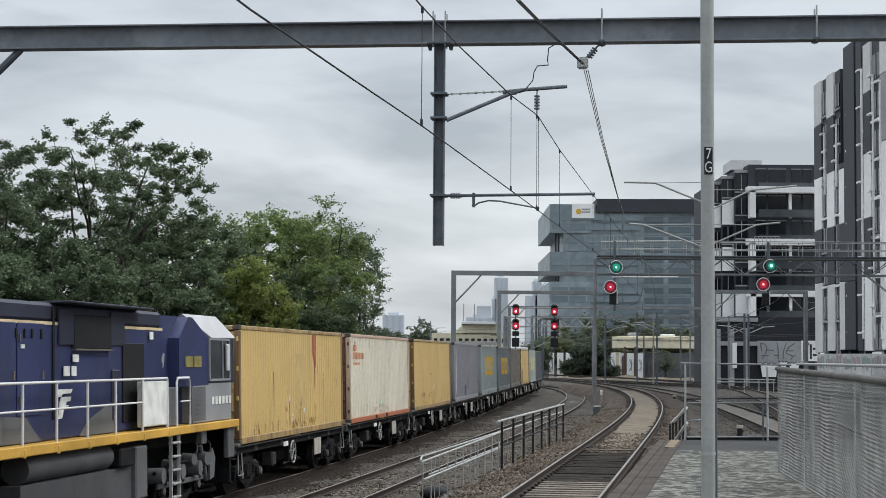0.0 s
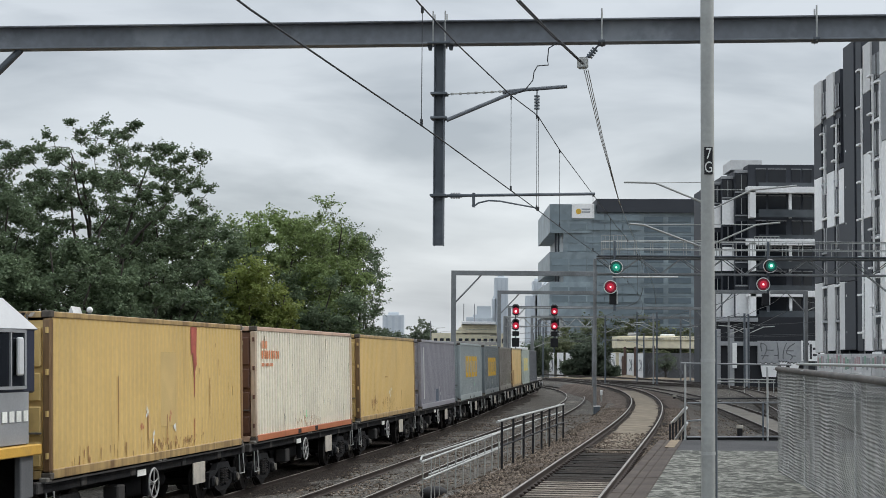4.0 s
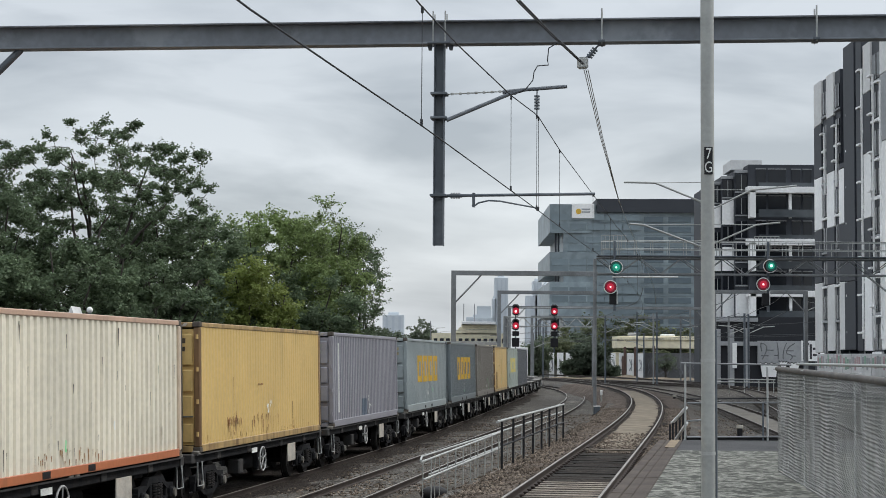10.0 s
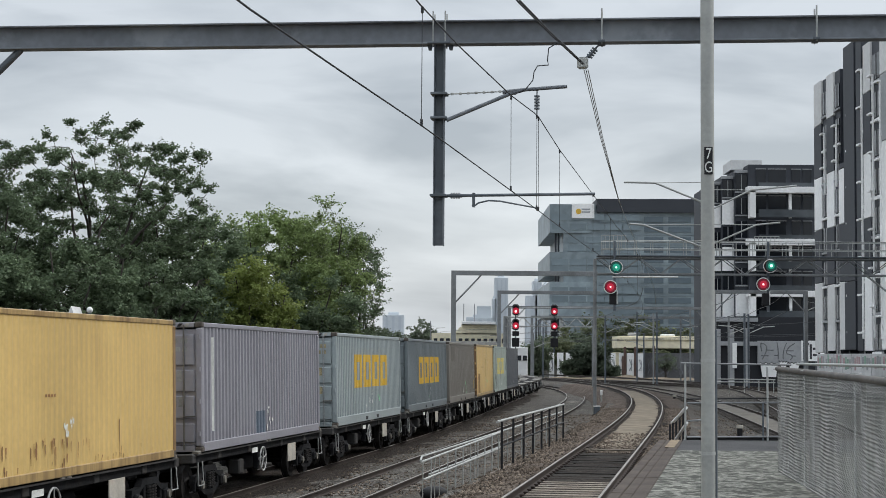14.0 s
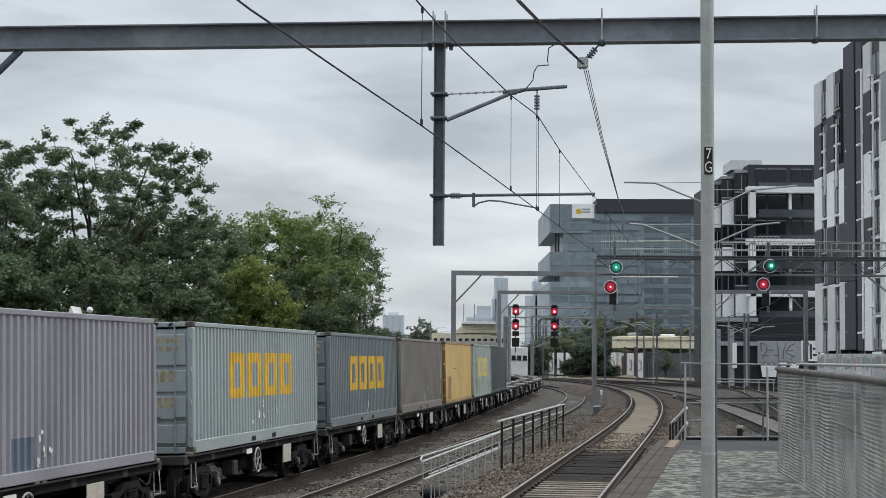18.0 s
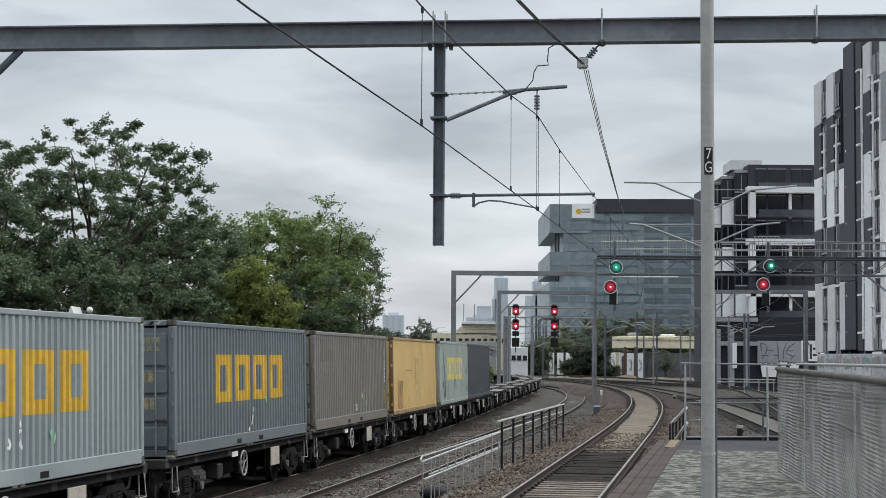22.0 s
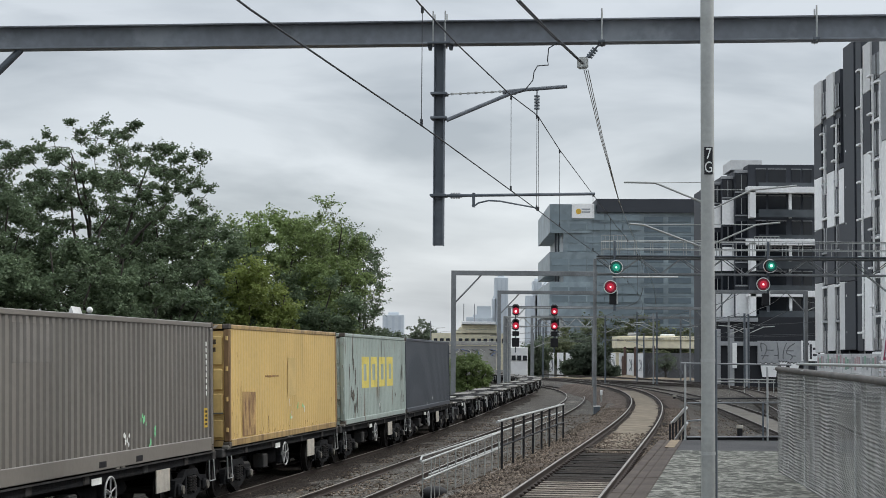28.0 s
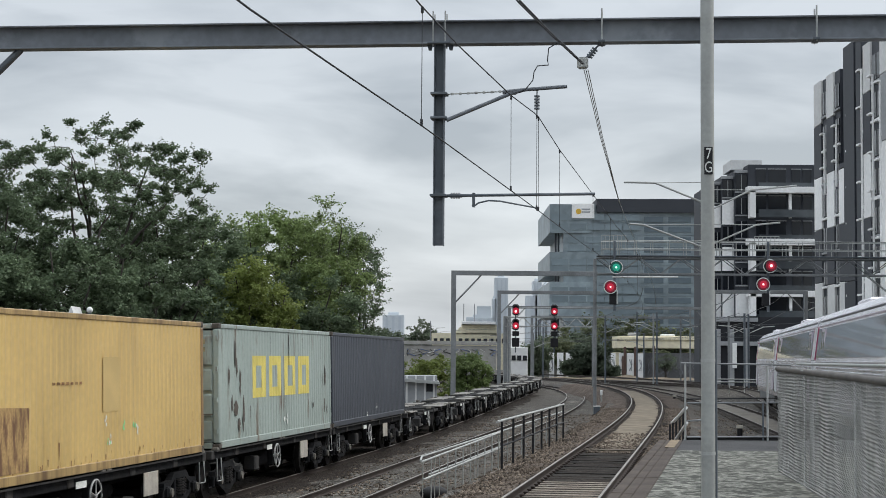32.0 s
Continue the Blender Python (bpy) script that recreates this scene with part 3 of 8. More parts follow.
M["faded_mark"] = surf("faded_door_marking", (0.34, 0.29, 0.17), 0.8, var=0.4, scale=8, fine=40)
M["door_ink"] = surf("dark_door_marking", (0.075, 0.055, 0.035), 0.8, var=0.4, scale=8, fine=40)
M["rod_steel"] = surf("galvanised_lock_rod", (0.30, 0.31, 0.31), 0.5, 0.3, var=0.3)
M["box_yellow_post"] = paint("container_rusty_corner_post", (0.33, 0.21, 0.10), 0.95, lo=0.36, hi=0.6)
M["faded_square"] = surf("faded_square_of_paint", (0.575, 0.415, 0.172), 0.6, var=0.12, scale=1.5)
M["red_faint"] = surf("faint_red_run", (0.50, 0.20, 0.10), 0.7, var=0.3, scale=4)
M["casting"] = surf("corner_steel", (0.10, 0.085, 0.07), 0.7, 0.2, var=0.3)
M["lock_steel"] = surf("lock_steel", (0.16, 0.15, 0.13), 0.6, 0.3, var=0.3)
M["hazard_yellow"] = surf("hazard_yellow", (0.62, 0.42, 0.05), 0.6, var=0.15)
M["box_yellow"] = paint("container_yellow", (0.64, 0.45, 0.175), 0.45, lo=0.60, hi=0.78)
M["box_yellow_frame"] = paint("container_yellow_rail", (0.46, 0.32, 0.14), 0.85, lo=0.42, hi=0.66)
M["box_cream"] = paint("container_cream", (0.80, 0.745, 0.61), 0.35, lo=0.6, hi=0.78)
M["box_cream_post"] = paint("container_cream_post", (0.62, 0.50, 0.38), 0.8, lo=0.46, hi=0.66)
M["box_orange"] = paint("container_orange_rail", (0.48, 0.165, 0.075), 0.4)
M["box_peach"] = paint("container_faded_peach_rail", (0.55, 0.38, 0.28), 0.4)
M["box_brown"] = paint("container_brown_door", (0.13, 0.065, 0.045), 0.4)
M["box_grey"] = paint("container_grey", (0.275, 0.27, 0.298), 0.12)
M["box_teal"] = paint("container_grey_green", (0.31, 0.352, 0.355), 0.14)
M["box_slate"] = paint("container_slate", (0.16, 0.185, 0.195), 0.14)
M["box_taupe"] = paint("container_taupe", (0.205, 0.188, 0.165), 0.14)
M["box_pale"] = paint("container_pale_grey", (0.35, 0.41, 0.375), 0.75, streak=(1.6, 1.6, 0.3), lo=0.57, hi=0.66)
M["box_navy"] = paint("container_dark_slate", (0.060, 0.068, 0.082), 0.1)
M["logo_yellow"] = surf("logo_yellow", (0.72, 0.45, 0.045), 0.55, var=0.12, scale=2, dirt=(0.2, 0.22, 0.22), dirt_amt=0.35, dirt_scale=5)
M["logo_pale"] = surf("logo_pale_yellow", (0.74, 0.62, 0.16), 0.55, var=0.12, scale=2)
M["red_stain"] = surf("red_stain", (0.36, 0.085, 0.06), 0.7, var=0.3, scale=4)
M["orange_mark"] = surf("orange_lettering_bars", (0.62, 0.22, 0.09), 0.6, var=0.3, scale=9)
M["rust"] = surf("rust_patch", (0.27, 0.135, 0.06), 0.9, var=0.45, scale=3, fine=25, dirt=(0.45, 0.30, 0.12), dirt_amt=0.6, dirt_stretch=(4, 4, 0.5))
M["rust_faded"] = surf("rusted_yellow_patch", (0.42, 0.27, 0.11), 0.8, var=0.3, scale=2, fine=18, dirt=(0.15, 0.075, 0.04), dirt_amt=0.95, dirt_scale=2.2, dirt_stretch=(1, 2.0, 0.6), dirt_lo=0.46, dirt_hi=0.6)
M["chalk"] = surf("white_paint_splash", (0.75, 0.76, 0.72), 0.6)
M["chalk_green"] = surf("green_paint_splash", (0.25, 0.72, 0.35), 0.6)
M["patch_blue"] = surf("patch_blue", (0.12, 0.15, 0.19), 0.6, var=0.25, scale=2)
M["patch_taupe"] = surf("patch_taupe", (0.20, 0.185, 0.165), 0.6, var=0.1, scale=2)
M["wheel"] = surf("wheel_steel", (0.026, 0.024, 0.023), 0.7, 0.2, var=0.35, scale=4, spec=0.25)
M["wheel_face"] = surf("handwheel_white", (0.36, 0.36, 0.35), 0.6)
M["label_white"] = surf("label_plate", (0.44, 0.41, 0.355), 0.75, var=0.25, scale=3, dirt=(0.20, 0.13, 0.08), dirt_amt=0.6, dirt_scale=3)
MOVERS = []


def handwheel(parent, p, r=0.29, mat=None):
    mat = mat or M["wheel_face"]
    ring = [(p[0], p[1] + r * math.cos(a), p[2] + r * math.sin(a)) for a in np.linspace(0, 2 * math.pi, 20, endpoint=False)]
    w = part("brake_wheel", MB().tube(ring, 0.02, 6, True), mat, parent, "round brake handwheel")
    sp = MB()
    for k in range(5):
        a = k * 2 * math.pi / 5 + 0.3
        sp.cyl((p[0], p[1], p[2]), (p[0], p[1] + r * math.cos(a), p[2] + r * math.sin(a)), 0.014, n=5)
    sp.cyl((p[0] - 0.15, p[1], p[2]), (p[0] + 0.02, p[1], p[2]), 0.035, n=8)
    part("wheel_spokes", sp, mat, w)


def wheelset(parent, y, r=0.44, gauge=1.5):
    mb = MB().cyl((-0.95, 0, 0), (0.95, 0, 0), 0.075, n=8)
    for sx in (-1, 1):
        x = sx * gauge / 2
        mb.cyl((x - 0.065 * sx, 0, 0), (x + 0.065 * sx, 0, 0), r, n=24)
        mb.cyl((x - 0.07 * sx, 0, 0), (x - 0.10 * sx, 0, 0), r + 0.03, n=24)
        mb.cyl((x + 0.065 * sx, 0, 0), (x + 0.10 * sx, 0, 0), r * 0.42, r * 0.33, n=12)
        for k in range(4):
            a = k * math.pi / 2
            mb.box((x + 0.07 * sx, math.cos(a) * r * 0.62, math.sin(a) * r * 0.62), (0.012, 0.1, 0.1))
    return part("wheelset", mb, M["wheel"], parent, m=pose(0, y, r))


def bogie(parent, y0, wb=1.75, r=0.44):
    frames = []
    for sx in (-1, 1):
        x = sx * 1.0
        # cast frame with open windows: top and bottom chords, two columns, pedestals over the axles
        top = [(-wb / 2 - 0.24, 0.48), (-wb / 2 - 0.2, 0.64), (-wb / 2 + 0.28, 0.67), (-0.42, 0.82), (0.42, 0.82), (wb / 2 - 0.28, 0.67), (wb / 2 + 0.2, 0.64), (wb / 2 + 0.24, 0.48), (wb / 2 - 0.22, 0.55), (0.34, 0.69), (-0.34, 0.69), (-wb / 2 + 0.22, 0.55)]
        low = [(-wb / 2 + 0.12, 0.34), (-0.36, 0.19), (0.36, 0.19), (wb / 2 - 0.12, 0.34), (wb / 2 - 0.12, 0.43), (0.33, 0.29), (-0.33, 0.29), (-wb / 2 + 0.12, 0.43)]
        mb = MB().prism([(y0 + a, b) for a, b in top], x - 0.07, x + 0.07, "x")
        mb.prism([(y0 + a, b) for a, b in low], x - 0.06, x + 0.06, "x")
        for d in (-0.31, 0.31):
            mb.box((x, y0 + d, 0.49), (0.13, 0.1, 0.46), 0.015)
        for e in (-1, 1):
            mb.box((x, y0 + e * (wb / 2 - 0.19), 0.46), (0.12, 0.09, 0.3), 0.015)
            mb.box((x, y0 + e * (wb / 2 + 0.19), 0.42), (0.12, 0.09, 0.26), 0.015)
        frames.append(part("side_frame", mb, M["grime"], parent, "grimy cast steel bogie side frame"))
    for sx, b in zip((-1, 1), frames):
        for k in (-0.17, 0, 0.17):
            sp = MB()
            for j in range(6):
                z = 0.36 + j * 0.055
                sp.cyl((sx * 1.075, y0 + k, z), (sx * 1.075, y0 + k, z + 0.032), 0.07, n=8)
            part("spring", sp, M["wheel"], b)
        for d in (-wb / 2, wb / 2):
            part("axle_box", MB().box((sx * 1.08, y0 + d, r), (0.14, 0.26, 0.24), 0.04), M["grime"], b)
            part("axle_cap", MB().cyl((sx * 1.14, y0 + d, r), (sx * 1.19, y0 + d, r), 0.09, n=10), M["lock_steel"], b)
    part("bolster", MB().box((0, y0, 0.62), (2.1, 0.36, 0.26), 0.03), M["grime"], parent)
    sets = [wheelset(parent, y0 + d, r) for d in (-wb / 2, wb / 2)]
    part("brake_rod", MB().tube([(1.0, y0 - wb / 2 - 0.5, 0.3), (1.0, y0 + wb / 2 + 0.5, 0.3)], 0.025), M["grime"], parent)
    return sets


def wagon(label, loaded=True, seed=0):
    """A skeletal container flat wagon; origin on the rail head at its middle."""
    root = thing("container_wagon", label, "wagon", group="wagons of the freight train")
    half = 6.3
    for sx in (-1, 1):
        if loaded:
            part("side_sill", MB().box((sx * 1.06, 0, DECK - 0.13), (0.12, 2 * half - 0.3, 0.2), 0.02), M["grime"], root)
            part("side_flange", MB().box((sx * 1.1, 0, DECK - 0.035), (0.22, 2 * half - 0.3, 0.03)), M["wagon_steel"], root)
        else:
            part("side_rail", MB().box((sx * 1.08, 0, DECK - 0.16), (0.07, 6.4, 0.09), 0.01), M["wagon_steel"], root)
            for e in (-1, 1):
                part("deck_plate", MB().box((sx * 0.72, e * 4.75, DECK - 0.03), (0.86, 2.5, 0.05), 0.012), M["wagon_pale"], root, "worn pale deck plate over the bogie")
                part("end_sill", MB().box((sx * 0.66, e * 6.18, DECK - 0.1), (0.95, 0.16, 0.18), 0.02), M["wagon_pale"], root)
    part("centre_sill", MB().box((0, 0, DECK - 0.25), (0.5, 2 * half, 0.42), 0.02), M["grime"], root)
    for y in (-half + 0.1, -4.2, -1.6, 1.6, 4.2, half - 0.1):
        part("cross_member", MB().box((0, y, DECK - 0.12), (2.3, 0.26, 0.2), 0.02), M["wagon_steel"], root)
    for sx in (-1, 1):
        for y in (-5.95, -0.15, 0.15, 5.95):
            part("twist_lock", MB().box((sx * 1.13, y, DECK - 0.0), (0.16, 0.2, 0.09), 0.02), M["lock_steel"], root)
        part("step_iron", MB().tube([(sx * 1.18, -half + 0.25, DECK - 0.2), (sx * 1.2, -half + 0.22, 0.45), (sx * 1.2, -half + 0.62, 0.45), (sx * 1.18, -half + 0.6, DECK - 0.2)], 0.018), M["galv_light"], root)
        part("grab_rail", MB().tube([(sx * 1.18, half - 0.25, DECK - 0.2), (sx * 1.2, half - 0.22, 0.5), (sx * 1.2, half - 0.62, 0.5), (sx * 1.18, half - 0.6, DECK - 0.2)], 0.018), M["galv_light"], root)
    sets = bogie(root, -4.75) + bogie(root, 4.75)
    # brake gear between the bogies
    part("air_reservoir", MB().cyl((0.55, -0.9, 0.62), (0.55, 0.5, 0.62), 0.2, n=14), M["grime"], root)
    part("brake_cylinder", MB().cyl((0.5, 1.2, 0.66), (0.5, 1.8, 0.66), 0.17, n=12), M["grime"], root)
    part("valve_box", MB().box((0.9, -2.0, 0.62), (0.3, 0.4, 0.35), 0.03), M["wagon_steel"], root)
    if loaded:
        part("data_panel", MB().box((1.17, 2.55, 0.72), (0.03, 0.85, 0.46), 0.008), M["label_white"], root, "pale rectangular data plate with no legible writing")
    part("number_plate", MB().box((1.135, -1.1, DECK - 0.19), (0.012, 0.5, 0.12)), M["chalk"], root, "small pale plate")
    handwheel(root, (1.2, -0.55, 0.72))
    part("brake_bracket", MB().box((1.02, -0.55, 0.72), (0.14, 0.12, 0.5), 0.02), M["grime"], root)
    for e in (-1, 1):
        y = e * half
        part("coupler", MB().box((0, y + e * 0.3, 0.88), (0.24, 0.62, 0.28), 0.05), M["grime"], root)
        part("brake_hose", MB().tube([(0.4, y, 0.85), (0.42, y + e * 0.2, 0.6), (0.42, y + e * 0.42, 0.55), (0.3, y + e * 0.55, 0.7)], 0.03), M["black_paint"], root)
    MOVERS.append((root, sets))
    return root


M["wagon_pale"] = surf("wagon_deck_worn", (0.25, 0.24, 0.22), 0.8, 0.1, var=0.35, scale=2, dirt=(0.09, 0.07, 0.055), dirt_amt=0.7, dirt_scale=2.5)
M["wagon_steel"] = surf("wagon_steel_grey", (0.045, 0.044, 0.043), 0.75, 0.15, var=0.35, scale=2, dirt=(0.05, 0.04, 0.032), dirt_amt=0.6, dirt_scale=2.5, spec=0.25)


def block_logo(c, y, z, w, h, mat):
    """Four plain upright frames, as wide as the painted mark, laid on the waves."""
    g = w / 4
    for k in range(4):
        a0, a1 = y + k * g, y + k * g + g * 0.80
        t = g * 0.24
        mb = MB()
        wave_rect(c, mb, a0, a0 + t, z, z + h)
        wave_rect(c, mb, a1 - t, a1, z, z + h)
        wave_rect(c, mb, a0 + t, a1 - t, z, z + t * 0.62)
        wave_rect(c, mb, a0 + t, a1 - t, z + h - t * 0.62, z + h)
        part("painted_block", mb, mat, c, "plain yellow painted frame mark")


def splashes(c, seed, spots, cols):
    """Small ragged paint-ball hits at the given places (along, up)."""
    rng = random.Random(seed)
    for k, (y, z) in enumerate(spots):
        mb = MB()
        for q in range(3):
            a = rng.uniform(0.025, 0.055)
            oy, oz = rng.gauss(0, 0.05), rng.gauss(0, 0.06)
            poly = [(oy + a * math.cos(t) * rng.uniform(0.5, 1.3), oz + a * 1.2 * math.sin(t) * rng.uniform(0.5, 1.5)) for t in np.linspace(0, 2 * math.pi, 9, endpoint=False)]
            mb.add([(BOX_W / 2 - 0.01 + 0.0004 * q, y + u, z + w) for u, w in poly], [tuple(range(9))])
        part("paint_splash", mb, cols[k % len(cols)], c)


def rust_marks(c, seed, n, ya, yb, za, zb, mat, wid=0.022, tall=0.2):
    rng = random.Random(seed)
    mb = MB()
    hw = BOX_W / 2 - 0.011
    for k in range(n):
        y, z = rng.uniform(ya, yb), rng.uniform(za, zb)
        w, h = wid * rng.uniform(0.4, 1.3), tall * rng.uniform(0.4, 1.2)
        mb.add([(hw, y - w, z), (hw, y + w, z), (hw, y + w * 0.5, z - h), (hw, y - w * 0.3, z - h * 0.9)], [(0, 1, 2, 3)])
    tagged(part("rust_marks", mb, mat, c, "streaks of rust in the paint"), kind="stuff")


def tilted_marks(c, y, z, w, h, n, mat, seed, name="lettering_bar"):
    """Writing that cannot be read: a row of plain bars."""
    rng = random.Random(seed)
    x = 0.0
    for k in range(n):
        ww = w / n * 0.6
        decal(c, name, [(x, 0), (x + ww, 0), (x + ww, h * rng.uniform(0.9, 1)), (x, h)], mat, y, z)
        x += w / n


CONTAINERS = []


def runs(c, seed, spots, mat, name="rust_run"):
    """Long thin runs of rust below the given places (along, up, length)."""
    rng = random.Random(seed)
    for y, z, l in spots:
        w = rng.uniform(0.012, 0.03)
        decal(c, name, [(-w, 0), (w, 0), (w * 0.7, -l * 0.5), (w * 0.3, -l), (-w * 0.2, -l), (-w * 0.6, -l * 0.4)], mat, y, z)


def fork_pockets(c, spots, z=0.09):
    for y in spots:
        part("fork_pocket", MB().box((BOX_W / 2 - 0.003, y, z), (0.02, 0.34, 0.12), 0.004), M["black_paint"], c)


def make_containers():
    Y, YF = M["box_yellow"], M["box_yellow_frame"]
    yellow = dict(side=Y, frame_mat=YF, end=Y, pitch=0.25, depth=0.010, flat=0.3, ink=M["door_ink"], post=M["box_yellow_post"])
    CH, CG = M["chalk"], M["chalk_green"]
    c = container("yellow corrugated shipping container with a long red stain", **yellow)
    decal(c, "red_stain", [(-0.22, 0), (0.24, 0), (0.2, -0.55), (0.22, -0.8), (0.1, -0.95), (0.07, -1.5), (0.03, -1.5), (0.0, -0.9), (-0.06, -0.55), (-0.16, -0.6), (-0.18, -0.7)], M["red_stain"], 2.1, 2.70, "dark red paint run")
    decal(c, "red_run", [(0.02, 0), (0.09, 0), (0.06, -0.5), (0.04, -0.5)], M["red_faint"], 2.1, 0.75)
    decal(c, "faded_square", [(0, 0), (1.0, 0), (1.0, 1.5), (0, 1.5)], M["faded_square"], -0.1, 0.66, "paler square of repainted panel", proud=0.001)
    rust_marks(c, 1, 60, -0.6, 2.3, 0.22, 0.45, M["rust"], 0.02, 0.16)
    rust_marks(c, 31, 22, -5, -0.6, 0.22, 0.5, M["rust"], 0.02, 0.3)
    rust_marks(c, 32, 14, 2.5, 5.6, 0.3, 2.4, M["rust"], 0.014, 0.22)
    runs(c, 33, ((-2.6, 1.7, 1.2), (-0.9, 0.95, 0.7), (0.3, 0.9, 0.6), (3.3, 1.6, 0.9)), M["rust"])
    splashes(c, 2, ((-1.3, 0.72), (-1.0, 0.95), (-0.6, 0.55), (0.55, 0.93), (0.8, 0.6)), [M["red_faint"], CH, CH])
    CONTAINERS.append(c)
    c = container("cream corrugated shipping container with orange rails and a brown door", M["box_cream"], M["box_peach"], M["box_brown"], depth=0.042, flat=0.43, low_rail=M["box_orange"], post=M["box_cream_post"])
    for k, (w, h, z, n) in enumerate(((0.62, 0.20, 2.28, 4), (1.85, 0.21, 2.03, 10), (1.2, 0.08, 1.84, 9))):
        tilted_marks(c, -5.32, z, w, h, n, M["orange_mark"], k)
    fork_pockets(c, (-1.3, 0.78))
    splashes(c, 5, ((-0.43, 0.57), (2.0, 0.75)), [CG, CH])
    rust_marks(c, 6, 30, -1.6, 1.2, 0.26, 0.5, M["rust"], 0.02, 0.16)
    rust_marks(c, 61, 26, -5.7, 5.7, 0.3, 2.6, M["casting"], 0.016, 0.26)
    runs(c, 62, ((-5.0, 2.6, 0.3), (-2.4, 2.62, 0.3), (2.2, 2.6, 0.35), (-3.0, 0.6, 0.35), (5.5, 1.9, 0.3)), M["casting"])
    CONTAINERS.append(c)
    c = container("weathered yellow corrugated shipping container with rust along its base", **yellow)
    rust_marks(c, 7, 22, -3.8, -2.5, 0.62, 0.72, M["rust"], 0.024, 0.28)
    rust_marks(c, 8, 26, -1.6, 1.2, 0.5, 0.72, M["rust"], 0.021, 0.26)
    rust_marks(c, 81, 30, -5.6, 4.5, 0.22, 0.4, M["rust"], 0.02, 0.14)
    runs(c, 82, ((-3.2, 1.6, 0.9), (-3.0, 0.8, 0.5), (2.6, 0.9, 0.6)), M["rust"])
    splashes(c, 9, ((-0.05, 0.82), (0.23, 0.92), (0.05, 0.74)), [CH])
    tilted_marks(c, -0.95, 1.38, 0.5, 0.05, 4, M["rust"], 3)
    CONTAINERS.append(c)
    c = container("plain grey corrugated shipping container with a pale end post", M["box_grey"], M["box_grey"], M["box_grey"], sill=0.2, BOX_L=11.65, depth=0.05, flat=0.42, ink=M["rod_steel"])
    part("pale_stripe", wave_rect(c, MB(), -4.99, -4.85, 0.42, 2.5), M["chalk"], c, "worn pale vertical stripe")
    part("blue_patch", wave_rect(c, MB(), -1.2, -0.3, 0.22, 0.75, 0.003), M["patch_blue"], c, "faded blue repainted patch")
    splashes(c, 12, ((-0.1, 0.35), (0.1, 0.46), (0.35, 0.55), (0.0, 0.75)), [CH])
    CONTAINERS.append(c)
    pale_doors = dict(ink=M["faded_mark"], rod=M["rod_steel"])
    c = container("grey-green corrugated shipping container with a yellow block logo", M["box_teal"], M["box_teal"], M["box_teal"], depth=0.05, sill=0.27, pitch=0.265, flat=0.42, **pale_doors)
    block_logo(c, -3.02, 1.11, 6.45, 1.06, M["logo_yellow"])
    splashes(c, 13, ((-1.04, 0.59), (-0.4, 0.65), (0.04, 0.89), (0.07, 0.68), (1.38, 0.69)), [CH, CH, CH, CH, CG])
    CONTAINERS.append(c)
    c = container("dark slate corrugated shipping container with a yellow block logo", M["box_slate"], M["box_slate"], M["box_slate"], depth=0.05, sill=0.27, pitch=0.265, flat=0.42, **pale_doors)
    block_logo(c, -2.86, 1.04, 6.45, 1.08, M["logo_yellow"])
    splashes(c, 14, ((0.33, 0.74), (0.24, 0.5), (0.28, 0.6), (1.59, 0.99), (0.0, 0.3)), [CH, CG])
    CONTAINERS.append(c)
    c = container("plain taupe corrugated shipping container with small paint marks", M["box_taupe"], M["box_taupe"], M["box_taupe"], depth=0.045, sill=0.29, pitch=0.28, flat=0.41, **pale_doors)
    part("repainted_patch", wave_rect(c, MB(), -5.0, -3.3, 1.95, 2.6), M["patch_taupe"], c, "lighter repainted patch")
    decal(c, "yellow_label", [(-0.12, 0), (0.12, 0), (0.12, 0.42), (-0.12, 0.42)], M["hazard_yellow"], 5.4, 0.53)
    for k in range(4):
        decal(c, "label_bar", [(-0.06, 0), (0.06, 0), (0.06, 0.05), (-0.06, 0.05)], M["black_paint"], 5.4, 0.58 + 0.09 * k, proud=0.012)
    for k in range(9):
        decal(c, "lettering_bar", [(-0.04, 0), (0.04, 0), (0.04, 0.1), (-0.04, 0.1)], M["chalk"], 5.45, 1.22 + 0.135 * k)
    splashes(c, 15, ((1.22, 0.84), (1.35, 0.8), (0.22, 0.48), (0.4, 0.46), (1.97, 0.59), (1.67, 0.37)), [CG, CG, CH, CH])
    CONTAINERS.append(c)
    c = container("yellow corrugated shipping container with a rusted patch low on its side", **yellow)
    decal(c, "rust_patch", [(0, 0), (1.2, 0), (1.22, 1.02), (0, 1.05)], M["rust_faded"], -4.79, 0.2, "rusty square repair patch")
    decal(c, "faded_square", [(0, 0), (0.9, 0), (0.9, 1.0), (0, 1.0)], M["faded_square"], -0.2, 1.05, "paler square of repainted panel", proud=0.001)
    rust_marks(c, 16, 34, -5.6, 5.5, 0.2, 0.36, M["rust"], 0.02, 0.13)
    rust_marks(c, 161, 10, -5.7, -4.8, 0.3, 2.2, M["rust"], 0.012, 0.12)
    runs(c, 162, ((-4.9, 1.5, 1.2), (-2.3, 0.6, 0.3), (5.2, 0.9, 0.2)), M["rust"])
    splashes(c, 17, ((-0.08, 0.97), (0.93, 0.77), (1.5, 0.78), (1.67, 0.72), (0.14, 0.59), (0.1, 0.5)), [CH, CG, CG, CH])
    tilted_marks(c, -2.6, 1.57, 1.45, 0.05, 7, M["rust"], 9)
    CONTAINERS.append(c)
